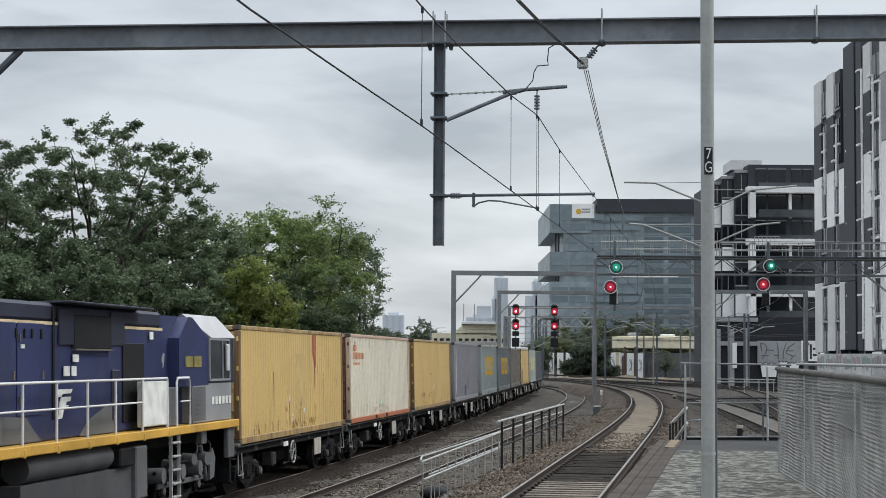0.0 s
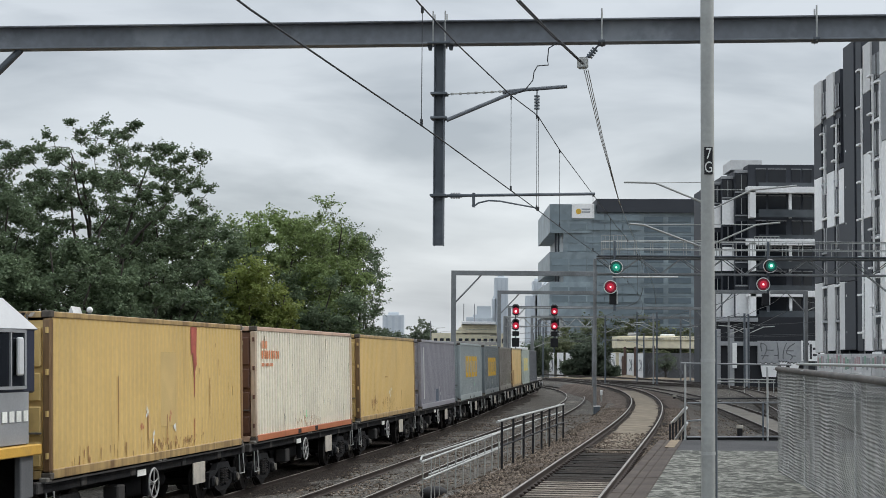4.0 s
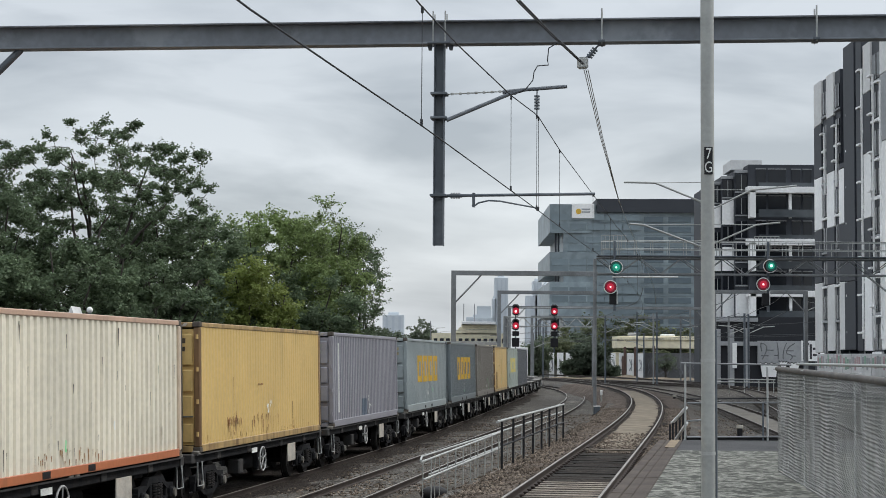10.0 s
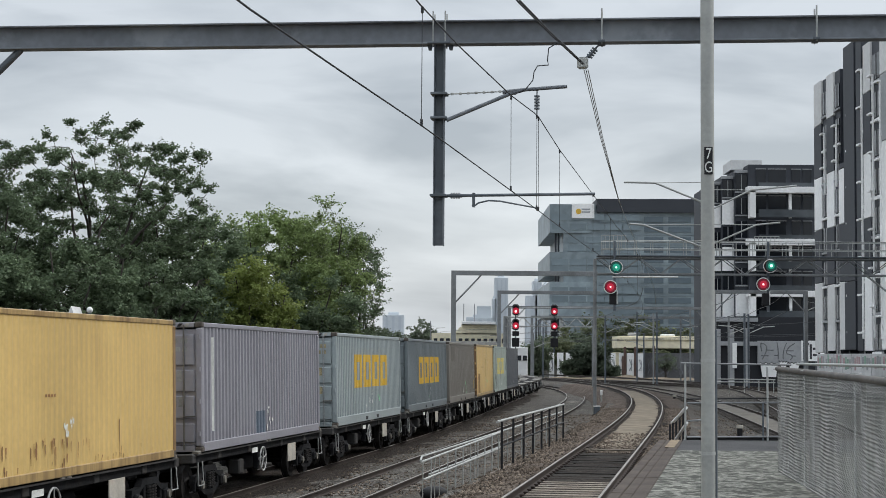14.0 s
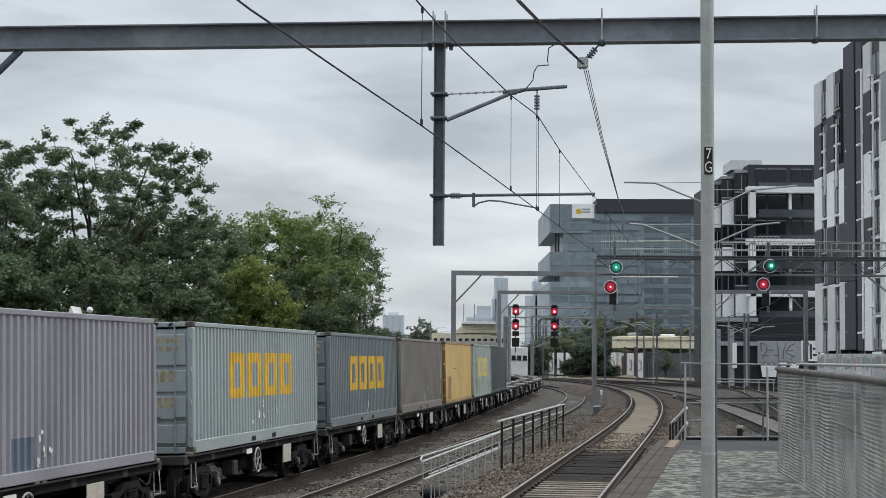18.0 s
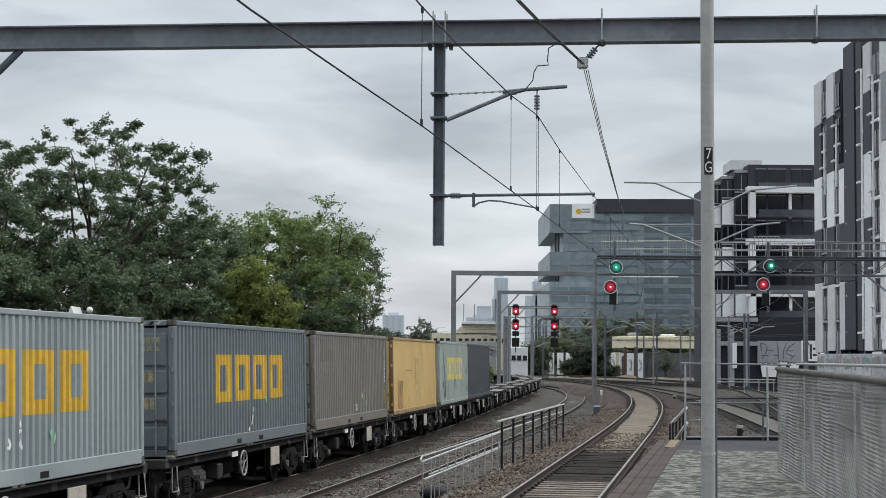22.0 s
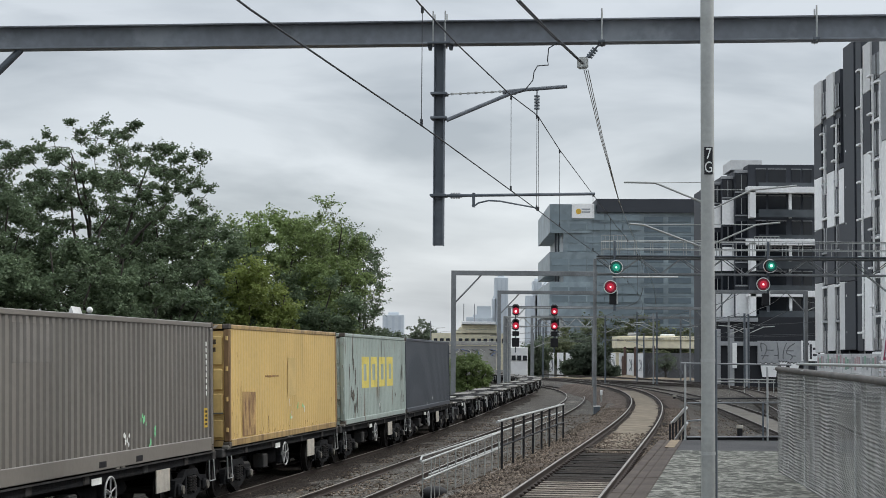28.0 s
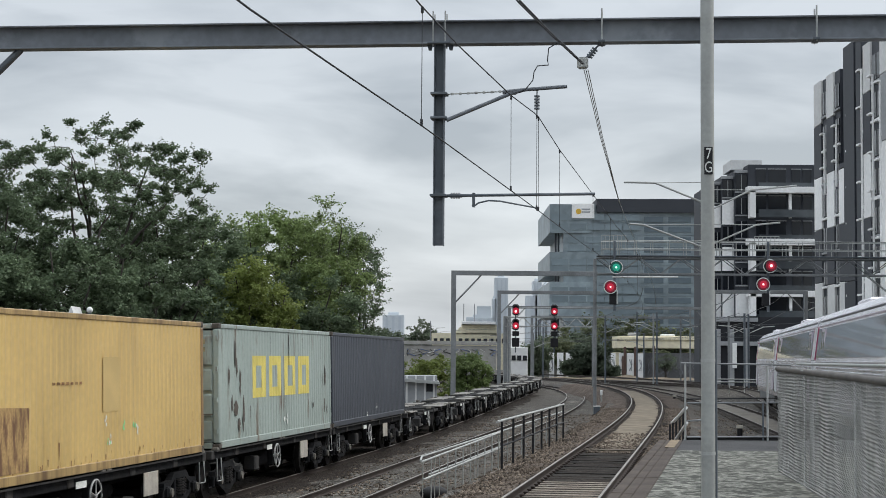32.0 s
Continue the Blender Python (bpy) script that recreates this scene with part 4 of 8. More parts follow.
    c = container("pale grey shipping container with rust blotches and a yellow block logo", M["box_pale"], M["box_pale"], M["box_pale"], depth=0.016, flat=0.3)
    block_logo(c, -2.95, 1.08, 6.45, 1.02, M["logo_pale"])
    rng = random.Random(77)
    for y, z, w, h in ((-4.54, 2.17, 0.12, 0.5), (-4.4, 1.8, 0.13, 0.3), (-5.09, 1.61, 0.1, 0.35), (-4.1, 1.45, 0.12, 0.5), (-4.83, 0.95, 0.12, 0.3), (-4.5, 0.9, 0.3, 0.22), (-3.83, 0.75, 0.14, 0.6), (-4.2, 0.5, 0.2, 0.2), (5.18, 1.5, 0.13, 0.4), (4.9, 1.4, 0.06, 0.3), (5.11, 0.7, 0.12, 0.35), (5.4, 0.55, 0.1, 0.25), (3.6, 0.75, 0.1, 0.12)):
        poly = [(0.75 * w * math.cos(t) * rng.uniform(0.4, 1.2), 0.8 * h * math.sin(t) * rng.uniform(0.5, 1.2)) for t in np.linspace(0, 2 * math.pi, 12, endpoint=False)]
        decal(c, "rust_blotch", poly, M["casting"], y, z)
    runs(c, 78, ((0.3, 1.08, 0.4), (-1.2, 2.6, 0.5), (0.8, 2.65, 0.9), (2.4, 2.6, 0.5), (4.6, 2.6, 0.6), (-3.2, 0.9, 0.5), (-2.3, 0.7, 0.3)), M["casting"])
    splashes(c, 79, ((0.3, 0.48), (0.5, 0.42)), [CH])
    CONTAINERS.append(c)
    c = container("plain dark slate shipping container at the end of the load", M["box_navy"], M["box_navy"], M["box_navy"], depth=0.012, hazard=False, BOX_L=13.5)
    splashes(c, 20, ((0.79, 0.48), (0.6, 0.42), (-1.0, 0.25)), [CH])
    CONTAINERS.append(c)


make_containers()
WAGONS = [wagon("grimy skeletal container wagon with steel bogies, carrying a container", True, k) for k in range(10)]
FLATS = [wagon("empty grey skeletal container wagon with bare deck and bogies", False, 20)]
for k in range(15):
    src = FLATS[0]
    cp = copy_thing(src, pose(0, 0, 0))
    MOVERS.append((cp, [o for o in cp.children if o.name.startswith("wheelset")]))
    FLATS.append(cp)


# ---------------------------------------------------------------- overhead line: portal beam across the tracks
BEAM_Y, BEAM_X, BEAM_A = 30.3, -0.083, -0.11
BEAM_M = pose(BEAM_X, BEAM_Y, 0, 0, 0, math.degrees(BEAM_A))
# local x runs along the beam to the right, local z is the height


def i_beam(length, h, w, tf, tw, x0):
    mb = MB()
    c = x0 + length / 2
    mb.box((c, 0, h / 2 - tf / 2), (length, w, tf), 0.004)
    mb.box((c, 0, -h / 2 + tf / 2), (length, w, tf), 0.004)
    mb.box((c, 0, 0), (length, tw, h - 2 * tf))
    return mb


M["beam_paint"] = surf("weathered_steel_paint", (0.165, 0.18, 0.2), 0.6, 0.15, var=0.2, scale=0.5, fine=6, bump=0.02, dirt=(0.26, 0.28, 0.3), dirt_amt=0.6, dirt_scale=0.45, dirt_lo=0.55, dirt_hi=0.6)


def make_portal():
    root = thing("overhead_portal", "grey steel portal beam with a hanging drop mast", "overhead gantry", BEAM_M)
    zb = 8.36
    part("beam", i_beam(26.4, 0.43, 0.3, 0.028, 0.014, -11.6), M["beam_paint"], root, "heavy grey steel I-beam", pose(0, 0, zb - 0.05, 0, 0.06, 0))
    for x in (-11.2, 14.4):
        part("mast", MB().box((x, 0, (zb - 1.0) / 2 - 0.3), (0.34, 0.34, zb + 0.9), 0.02), M["galv_dark"], root)
    part("knee_brace", MB().cyl((-7.85, 0, zb - 0.25), (-9.4, 0, zb - 1.75), 0.07, n=8), M["galv_dark"], root)
    for x in (-0.11, 0.11):
        for y in (-0.15, 0.15):
            part("hanger_bolt", MB().cyl((x, y, zb - 0.3), (x, y, zb + 0.33), 0.014, n=6), M["galv_light"], root)
    for x in (2.92, 6.68):
        for y in (-0.17, 0.17):
            part("u_bolt", MB().cyl((x, y, zb - 0.3), (x, y, zb + 0.33), 0.016, n=6), M["galv_light"], root)
        part("clamp_plate", MB().box((x, 0, zb - 0.26), (0.12, 0.42, 0.05), 0.01), M["galv_dark"], root)
    part("drop_mast", i_beam(3.66, 0.19, 0.19, 0.02, 0.014, 0), M["galv_dark"], root, "hanging grey H-section mast", pose(0, 0, zb - 0.24, 0, 90, 0))
    part("top_plate", MB().box((0, 0, zb - 0.245), (0.42, 0.36, 0.04), 0.008), M["galv_dark"], root)
    for x in (-0.18, 0.2):
        part("gusset", MB().prism([(x - 0.05, zb - 0.27), (x + 0.05, zb - 0.27), (x + 0.03, zb - 0.36), (x - 0.02, zb - 0.36)], -0.02, 0.02), M["galv_dark"], root)
    for z in (7.20, 6.76, 5.36):
        part("mast_clamp", MB().box((0.0, 0, z), (0.30, 0.3, 0.045), 0.008), M["galv_dark"], root)
    # upper cantilever
    part("cantilever_strut", MB().tube([(0.13, 0, 6.72), (0.16, 0, 6.74), (1.28, 0, 7.2), (1.5, 0, 7.26)], 0.036, 8), M["beam_paint"], root)
    part("cantilever_arm", MB().tube([(1.14, 0, 7.23), (1.5, 0, 7.265), (2.3, 0, 7.32)], 0.034, 8), M["beam_paint"], root)
    ch = part("tie_rod", MB().cyl((0.13, 0, 7.2), (1.14, 0, 7.24), 0.01, n=6), M["galv"], root, "tie rod hung with insulator links")
    for k in range(14):
        x = 0.16 + k * 0.072
        part("tie_link", MB().box((x, 0, 7.2 + 0.003 * k), (0.055, 0.02 if k % 2 else 0.045, 0.045 if k % 2 else 0.02), 0.008), M["galv"], ch)
    ins = part("insulator", MB().cyl((1.76, 0, 7.30), (1.76, 0, 6.76), 0.012, n=6), M["galv_dark"], root, "hanging ribbed insulator")
    for k in range(5):
        part("insulator_disc", MB().cyl((1.76, 0, 7.16 - k * 0.055), (1.76, 0, 7.13 - k * 0.055), 0.05, n=10), M["galv_dark"], ins)
    # lower registration arm with steady arm
    ra = MB().cyl((0.13, 0, 5.36), (2.8, 0, 5.385), 0.027, n=8)
    part("registration_arm", ra, M["galv_dark"], root)
    ins = part("insulator", MB().cyl((0.2, 0, 5.36), (0.42, 0, 5.36), 0.034, n=8), M["galv_dark"], root)
    for k in range(4):
        part("insulator_disc", MB().cyl((0.22 + k * 0.045, 0, 5.36), (0.245 + k * 0.045, 0, 5.36), 0.055, n=10), M["galv_dark"], ins)
    part("drop_bracket", MB().box((0.63, 0, 5.28), (0.05, 0.05, 0.26), 0.006), M["galv_dark"], root)
    part("steady_arm", MB().tube([(0.65, 0, 5.18), (0.72, 0, 5.23), (0.9, 0, 5.27), (1.1, 0, 5.26), (1.74, 0, 5.14), (1.78, 0, 5.08)], 0.016, 6), M["galv_dark"], root)
    # strain insulator of the neighbouring line
    part("strain_link", MB().tube([(2.92, 0, 8.12), (2.74, -0.05, 7.92), (2.62, -0.1, 7.8)], 0.018), M["galv_dark"], root)
    sl = part("strain_insulator", MB().cyl((2.82, 0, 8.01), (2.68, 0, 7.83), 0.02, n=6), M["galv_dark"], root)
    for k in range(4):
        part("insulator_disc", MB().cyl((2.80 - k * 0.03, 0, 7.99 - k * 0.04), (2.785 - k * 0.03, 0, 7.97 - k * 0.04), 0.06, n=10), M["galv_dark"], sl)
    part("yoke", MB().box((2.58, -0.1, 7.72), (0.2, 0.1, 0.22), 0.04), M["galv"], root)
    return root


make_portal()


def near_wire(rows, off, r, name, label, mat=None):
    """A wire over the near track: rows of (s along it, height)."""
    ss = np.linspace(rows[0][0], rows[-1][0], 200)
    zz = np.interp(ss, [a for a, b in rows], [b for a, b in rows])
    pts = [NEAR.at(s, off if not callable(off) else off(s), z)[0] for s, z in zip(ss, zz)]
    return thing(name, label, "wire", mb=MB().tube(pts, r, 5), mat=mat or M["wire"])


def sag(a, b, za, zb, d, n=16):
    return [(a + (b - a) * t, za + (zb - za) * t - 4 * d * t * (1 - t)) for t in np.linspace(0, 1, n)]


CONTACT_Z = [(-60, 4.75), (-19.5, 4.717), (-16, 4.795), (-12.5, 4.879), (-8, 4.946), (-4.5, 4.997), (-0.5, 5.055), (5.5, 5.124), (10, 5.19), (17.5, 5.32), (40, 5.35), (72, 5.4), (120, 5.4)]
near_wire(CONTACT_Z, -0.2, 0.008, "contact_wire", "thin dark contact wire over the near track")
CATENARY_Z = sag(-50, -13, 7.2, 6.12, 0.3) + [(-10, 6.2), (-4.5, 6.45), (-0.5, 6.72), (4, 6.66), (14, 6.72), (25, 6.78), (72, 7.6), (80, 7.7)]
near_wire(CATENARY_Z, -0.2, 0.009, "catenary_wire", "thin dark catenary wire above the contact wire")
for o in (0.605, 0.635):
    near_wire([(-60, 5.6), (-11, 6.53), (-6.5, 6.97), (-0.7, 7.58)], o, 0.012, "anchor_wire", "stranded wire anchored to the portal beam")
for o in (0.60, 0.635, 0.67):
    near_wire([(-0.3, 7.55), (5, 7.03), (13, 6.54), (30, 5.9), (72, 5.45)], lambda s, o=o: 0.63 - 0.010 * min(max(s, 0), 14) + (o - 0.63) * max(0, 1 - s / 16), 0.008, "feeder_wire", "thin pale stranded feeder wire", M["galv"])


def droppers():
    for s in (-12.6, -4.5, -0.6, -0.3, 4.0, 14, 22, 34, 46):
        z0 = float(np.interp(s, [a for a, b in CONTACT_Z], [b for a, b in CONTACT_Z]))
        z1 = float(np.interp(s, [a for a, b in CATENARY_Z], [b for a, b in CATENARY_Z]))
        p = NEAR.at(s, -0.2)[0]
        mb = MB().cyl((p.x, p.y, z0), (p.x, p.y, z1), 0.0045, n=5)
        mb.box((p.x, p.y, z0 + 0.03), (0.03, 0.05, 0.08), 0.008)
        mb.box((p.x, p.y, z1 - 0.03), (0.03, 0.05, 0.07), 0.008)
        thing("dropper_wire", "thin vertical dropper wire with small clips", "wire", group="droppers", mb=mb, mat=M["wire"])
    mb = MB().tube([(2.05, 29.9, 8.1), (1.86, 29.9, 7.98), (1.84, 29.9, 7.76), (1.86, 29.9, 7.68), (1.66, 29.9, 7.66), (1.6, 29.9, 7.55), (1.58, 29.9, 7.4), (1.45, 29.9, 7.24), (1.25, 29.9, 7.14)], 0.011, 6)
    thing("jumper_cable", "curly dark jumper cable hanging from the beam", "cable", mb=mb, mat=M["wire"])


droppers()


# ---------------------------------------------------------------- platform pole with its plate
def text_mesh(body, size, name, mat):
    cu = bpy.data.curves.new(name, "FONT")
    cu.body, cu.size, cu.align_x, cu.align_y, cu.extrude = body, size, "CENTER", "CENTER", 0.002
    tmp = bpy.data.objects.new(name, cu)
    scene.collection.objects.link(tmp)
    me = bpy.data.meshes.new_from_object(tmp.evaluated_get(bpy.context.evaluated_depsgraph_get()))
    bpy.data.objects.remove(tmp)
    me.materials.clear()
    me.materials.append(mat)
    return me


def make_pole():
    x, y = 2.447, 15.6
    root = thing("platform_pole", "tall plain grey round steel pole with a black number plate", "pole", pose(x, y, Z_PLAT))
    part("shaft", MB().cyl((0, 0, 0), (0, 0, 7.2), 0.064, 0.060, n=20), M["galv"], root)
    part("base_plate", MB().box((0, 0, 0.012), (0.3, 0.3, 0.024), 0.004), M["galv"], root)
    for a in (-1, 1):
        for b in (-1, 1):
            part("anchor_bolt", MB().cyl((a * 0.11, b * 0.11, 0.02), (a * 0.11, b * 0.11, 0.06), 0.012, n=6), M["galv_light"], root)
    part("conduit", MB().cyl((0.075, 0.06, 0), (0.075, 0.06, 1.75), 0.02, n=8), M["galv_dark"], root)
    for z in (0.6, 1.45):
        part("clamp_band", MB().cyl((0, 0, z), (0, 0, z + 0.03), 0.067, n=20), M["galv_light"], root)
    z = 2.45 + (637 - 285) * y / 2992 - Z_PLAT
    pl = part("number_plate", MB().box((-0.002, -0.072, z), (0.078, 0.01, 0.255), 0.003), M["black_paint"], root, "black plate with white characters")
    part("character", text_mesh("7", 0.145, "character", M["white"]), M["white"], pl, m=pose(-0.002, -0.079, z + 0.06, 90, 0, 0) @ Matrix.Diagonal((0.72, 1, 1, 1)))
    part("character", text_mesh("G", 0.145, "character", M["white"]), M["white"], pl, m=pose(-0.002, -0.079, z - 0.065, 90, 0, 0) @ Matrix.Diagonal((0.72, 1, 1, 1)))


make_pole()


# ---------------------------------------------------------------- signals and lattice gantries
M["lens_red"] = glow("signal_red_lens", (0.8, 0.015, 0.06), 0.4)
M["lens_green"] = glow("signal_green_lens", (0.015, 0.55, 0.36), 0.4)
M["lens_dim_red"] = surf("signal_red_glass", (0.30, 0.012, 0.035), 0.25, var=0.1)
M["lens_dim_green"] = surf("signal_green_glass", (0.01, 0.13, 0.10), 0.25, var=0.1)
M["lamp_hot"] = glow("signal_lamp_centre", (1.0, 0.55, 0.58), 1.6)
M["lamp_hot_green"] = glow("signal_lamp_centre_green", (0.55, 1.0, 0.85), 1.5)


def disc(r, y, n=24):
    return MB().cyl((0, y, 0), (0, y - 0.02, 0), r, n=n)


def round_head(parent, p, name="signal_head"):
    """A round target with a white rim, facing the camera (-y)."""
    h = part(name, MB().cyl((0, 0.03, 0), (0, -0.03, 0), 0.40, n=28), M["black_paint"], parent, "round black signal target with white rim", m=pose(*p))
    ring = [(0.395 * math.cos(a), -0.03, 0.395 * math.sin(a)) for a in np.linspace(0, 2 * math.pi, 32, endpoint=False)]
    part("rim", MB().tube(ring, 0.032, 6, True), M["white"], h)
    part("lamp_case", MB().box((0, 0.2, 0), (0.4, 0.34, 0.4), 0.05), M["black_paint"], h)
    return h


def lens_pair(h, front):
    a, b = ("lens_dim_red", "lamp_hot") if front == "red" else ("lens_dim_green", "lamp_hot_green")
    g = "lens_red" if front == "red" else "lens_green"
    part("lens", disc(0.345, -0.035), M[a], h, front + " glass lens")
    part("lamp_glow", disc(0.23, -0.05), M[g], h)
    part("lamp", disc(0.065, -0.068, 14), M[b], h)


def truss(parent, x0, x1, z0, z1, d, mat, bay=1.1, r=0.045):
    """A lattice girder along local x between heights z0 and z1."""
    for y in (-d / 2, d / 2):
        for z in (z0, z1):
            part("chord", MB().box(((x0 + x1) / 2, y, z), (x1 - x0, 0.1, 0.1), 0.01), mat, parent)
        n = max(2, int((x1 - x0) / bay))
        w = (x1 - x0) / n
        for k in range(n):
            a, b = (z0, z1) if k % 2 else (z1, z0)
            part("lattice_bar", MB().cyl((x0 + k * w, y, a), (x0 + (k + 1) * w, y, b), r * 0.7, n=5), mat, parent)


def ax(px, y):
    return (px - 784) / 2992 * y


def az(px, py, y):
    """Height of a sight line at distance y."""
    return EYE_Z + (633.5 + (px - 784) * 0.0074 - py) / 2992 * y


GLENS = []


def make_signal_gantry():
    y = 104.0
    root = thing("signal_gantry", "grey steel lattice signal gantry with walkway and round signals", "signal gantry", pose(0, y, 0))
    X = lambda px: ax(px, y)
    Zp = lambda px, py: az(px, py, y)
    x0, x1 = X(1057), 38.0
    zt, zb_ = Zp(1200, 458), Zp(1200, 486)
    truss(root, x0, x1, zb_, zt, 1.0, M["galv_worn"], bay=1.25)
    part("walkway", MB().box(((x0 + x1) / 2, -0.1, zt + 0.12), (x1 - x0, 1.1, 0.08), 0.01), M["galv_dark"], root)
    for yy in (-0.6, 0.55):
        for z in (0.55, 1.05):
            part("handrail", MB().cyl((X(1066), yy, zt + z), (x1, yy, zt + z), 0.028, n=6), M["galv"], root)
        x = X(1066)
        while x < x1:
            part("stanchion", MB().cyl((x, yy, zt), (x, yy, zt + 1.05), 0.025, n=6), M["galv"], root)
            x += 1.02
    part("mast", MB().box((X(1053.5), 0, (Zp(1053, 458) - 0.9) / 2), (0.2, 0.2, Zp(1053, 458) + 0.9), 0.02), M["galv_worn"], root)
    part("mast", MB().box((36.5, 0, 3.3), (0.3, 0.3, 8.6), 0.02), M["galv"], root)
    part("brace", MB().cyl((X(1530), -0.45, zb_), (X(1640), -0.45, zb_ - 2.9), 0.06, n=6), M["galv"], root)
    for pxs in (((1088, 475, "green"), (1078, 509.5, "red")), ((1358, 473, "green"), (1346, 505, "red"))):
        part("signal_post", MB().box((X(pxs[0][0] - 2), -0.75, Zp(1200, 490)), (0.14, 0.12, 4.3), 0.01), M["galv_dark"], root)
        cage = MB()
        cx = X(pxs[0][0] - 4)
        for k in range(7):
            cage.cyl((cx - 0.75 + 0.25 * k, -0.75, zt + 0.5), (cx - 0.75 + 0.25 * k, -0.75, zt + 1.35), 0.018, n=5)
        for z in (0.5, 0.95, 1.35):
            cage.cyl((cx - 0.75, -0.75, zt + z), (cx + 0.75, -0.75, zt + z), 0.022, n=5)
        part("safety_cage", cage, M["galv"], root)
        low = MB().box((X(pxs[1][0] + 6), -0.78, Zp(1200, 530)), (0.5, 0.2, 0.75), 0.03)
        part("marker_box", low, M["black_paint"], root)
        part("ladder_rail", MB().cyl((X(pxs[1][0] + 12), -0.9, Zp(1200, 540)), (X(pxs[1][0] + 12), -0.9, Zp(1200, 515)), 0.03, n=6), M["white"], root)
        for px, py, c in pxs:
            h = round_head(root, (X(px), -1.0, Zp(px, py)))
            if px == 1358:
                # this lamp swings its colour vane round near the end of the clip
                v = part("colour_vane", MB().cyl((0, 0.004, 0), (0, -0.004, 0), 0.345, n=24), M["black_paint"], h, m=pose(0, -0.42, 0))
                for sgn, (g, a, b) in ((-1, ("lens_green", "lens_dim_green", "lamp_hot_green")), (1, ("lens_red", "lens_dim_red", "lamp_hot"))):
                    for nm, r, t, mm in (("lens", 0.335, 0.008, a), ("lamp_glow", 0.20, 0.018, g), ("lamp", 0.095, 0.028, b)):
                        part(nm, MB().cyl((0, sgn * 0.004, 0), (0, sgn * t, 0), r, n=20), M[mm], v)
                GLENS.append(v)
            else:
                lens_pair(h, c)
    # conduit tube with a white arm
    part("conduit", MB().cyl((X(1082), -0.9, Zp(1082, 492)), (X(1197), -0.9, Zp(1197, 492)), 0.05, n=8), M["white"], root)
    return root


make_signal_gantry()


def plain_portal(y, px0, px1, py_top, thick, label, brace=True, z_foot=-0.95, mat=None, post1=True, depth=0.3):
    mat = mat or M["galv_worn"]
    root = thing("overhead_portal", label, "overhead gantry", pose(0, y, 0), group="far portals")
    x0, x1 = ax(px0, y), ax(px1, y)
    zt = az((px0 + px1) / 2, py_top, y)
    part("beam", MB().box(((x0 + x1) / 2, 0, zt - thick / 2), (x1 - x0, depth, thick), 0.01), mat, root)
    for x in (x0 + 0.16, x1 - 0.16)[: 2 if post1 else 1]:
        part("mast", MB().box((x, 0, (zt + z_foot) / 2 - 0.01), (0.32, 0.32, zt - z_foot - 0.02), 0.015), mat, root)
    if brace:
        part("knee_brace", MB().cyl((x0 + 0.3, 0, zt - thick - 1.7), (x0 + 1.9, 0, zt - thick), 0.06, n=6), mat, root)
        if post1:
            part("knee_brace", MB().cyl((x1 - 0.3, 0, zt - thick - 1.7), (x1 - 1.9, 0, zt - thick), 0.06, n=6), mat, root)
    return root


plain_portal(108.0, 799, 1058, 480, 0.30, "grey steel portal over the freight tracks", post1=False)
plain_portal(150.0, 881, 1062, 515, 0.32, "grey steel portal farther along the bend", post1=False)
plain_portal(165.0, 1262, 1430, 514, 0.36, "grey steel portal beside the apartment building")
plain_portal(195.0, 900, 1260, 543, 0.3, "distant grey steel portal over many tracks")
plain_portal(210.0, 1268, 1330, 566, 0.35, "distant grey steel portal with short span", brace=False)
plain_portal(235.0, 940, 1240, 560, 0.3, "distant grey steel portal over many tracks")


def make_far_signals():
    y = 160.0
    root = thing("signal_gantry", "lattice signal gantry with two red colour-light signals", "signal gantry", pose(0, y, 0))
    X = lambda px: ax(px, y)
    Zp = lambda py: az(940, py, y)
    truss(root, X(895), X(1052), Zp(578), Zp(562), 0.8, M["galv"], bay=0.8, r=0.04)
    part("walkway_rail", MB().cyl((X(895), -0.4, Zp(545)), (X(1045), -0.4, Zp(545)), 0.03, n=6), M["galv"], root)
    for px in (896, 1051):
        part("mast", MB().box((X(px), 0, (Zp(560) - 0.9) / 2), (0.28, 0.28, Zp(560) + 0.9), 0.01), M["galv_worn"], root)
    for px in (893, 899, 904):
        part("lattice_leg", MB().box((X(px), 0.5, (Zp(560) - 0.9) / 2), (0.12, 0.12, Zp(560) + 0.9), 0.01), M["galv_light"], root)
    for px in (913, 981):
        for py in (549, 575):
            h = part("signal_head", MB().box((X(px), -0.6, Zp(py)), (0.62, 0.3, 1.05), 0.25), M["black_paint"], root, "black oval signal head")
            part("lens", MB().cyl((X(px), -0.75, Zp(py + 2)), (X(px), -0.8, Zp(py + 2)), 0.31, n=16), M["lens_red"], h, "glowing red lens")
            part("lamp", MB().cyl((X(px), -0.8, Zp(py + 3)), (X(px), -0.83, Zp(py + 3)), 0.12, n=12), M["lamp_hot"], h)
            part("hood", MB().cyl((X(px), -0.72, Zp(py - 3)), (X(px), -1.05, Zp(py - 3)), 0.28, n=12, cap=False), M["black_paint"], h)
        for py, w in ((591, 0.62), (603, 0.7), (610, 0.7)):
            part("marker_board", MB().box((X(px), -0.6, Zp(py)), (w, 0.2, 0.45), 0.03), M["black_paint"], root)
        part("signal_post", MB().box((X(px), -0.45, Zp(585)), (0.12, 0.12, 4.2)), M["galv_dark"], root)


make_far_signals()


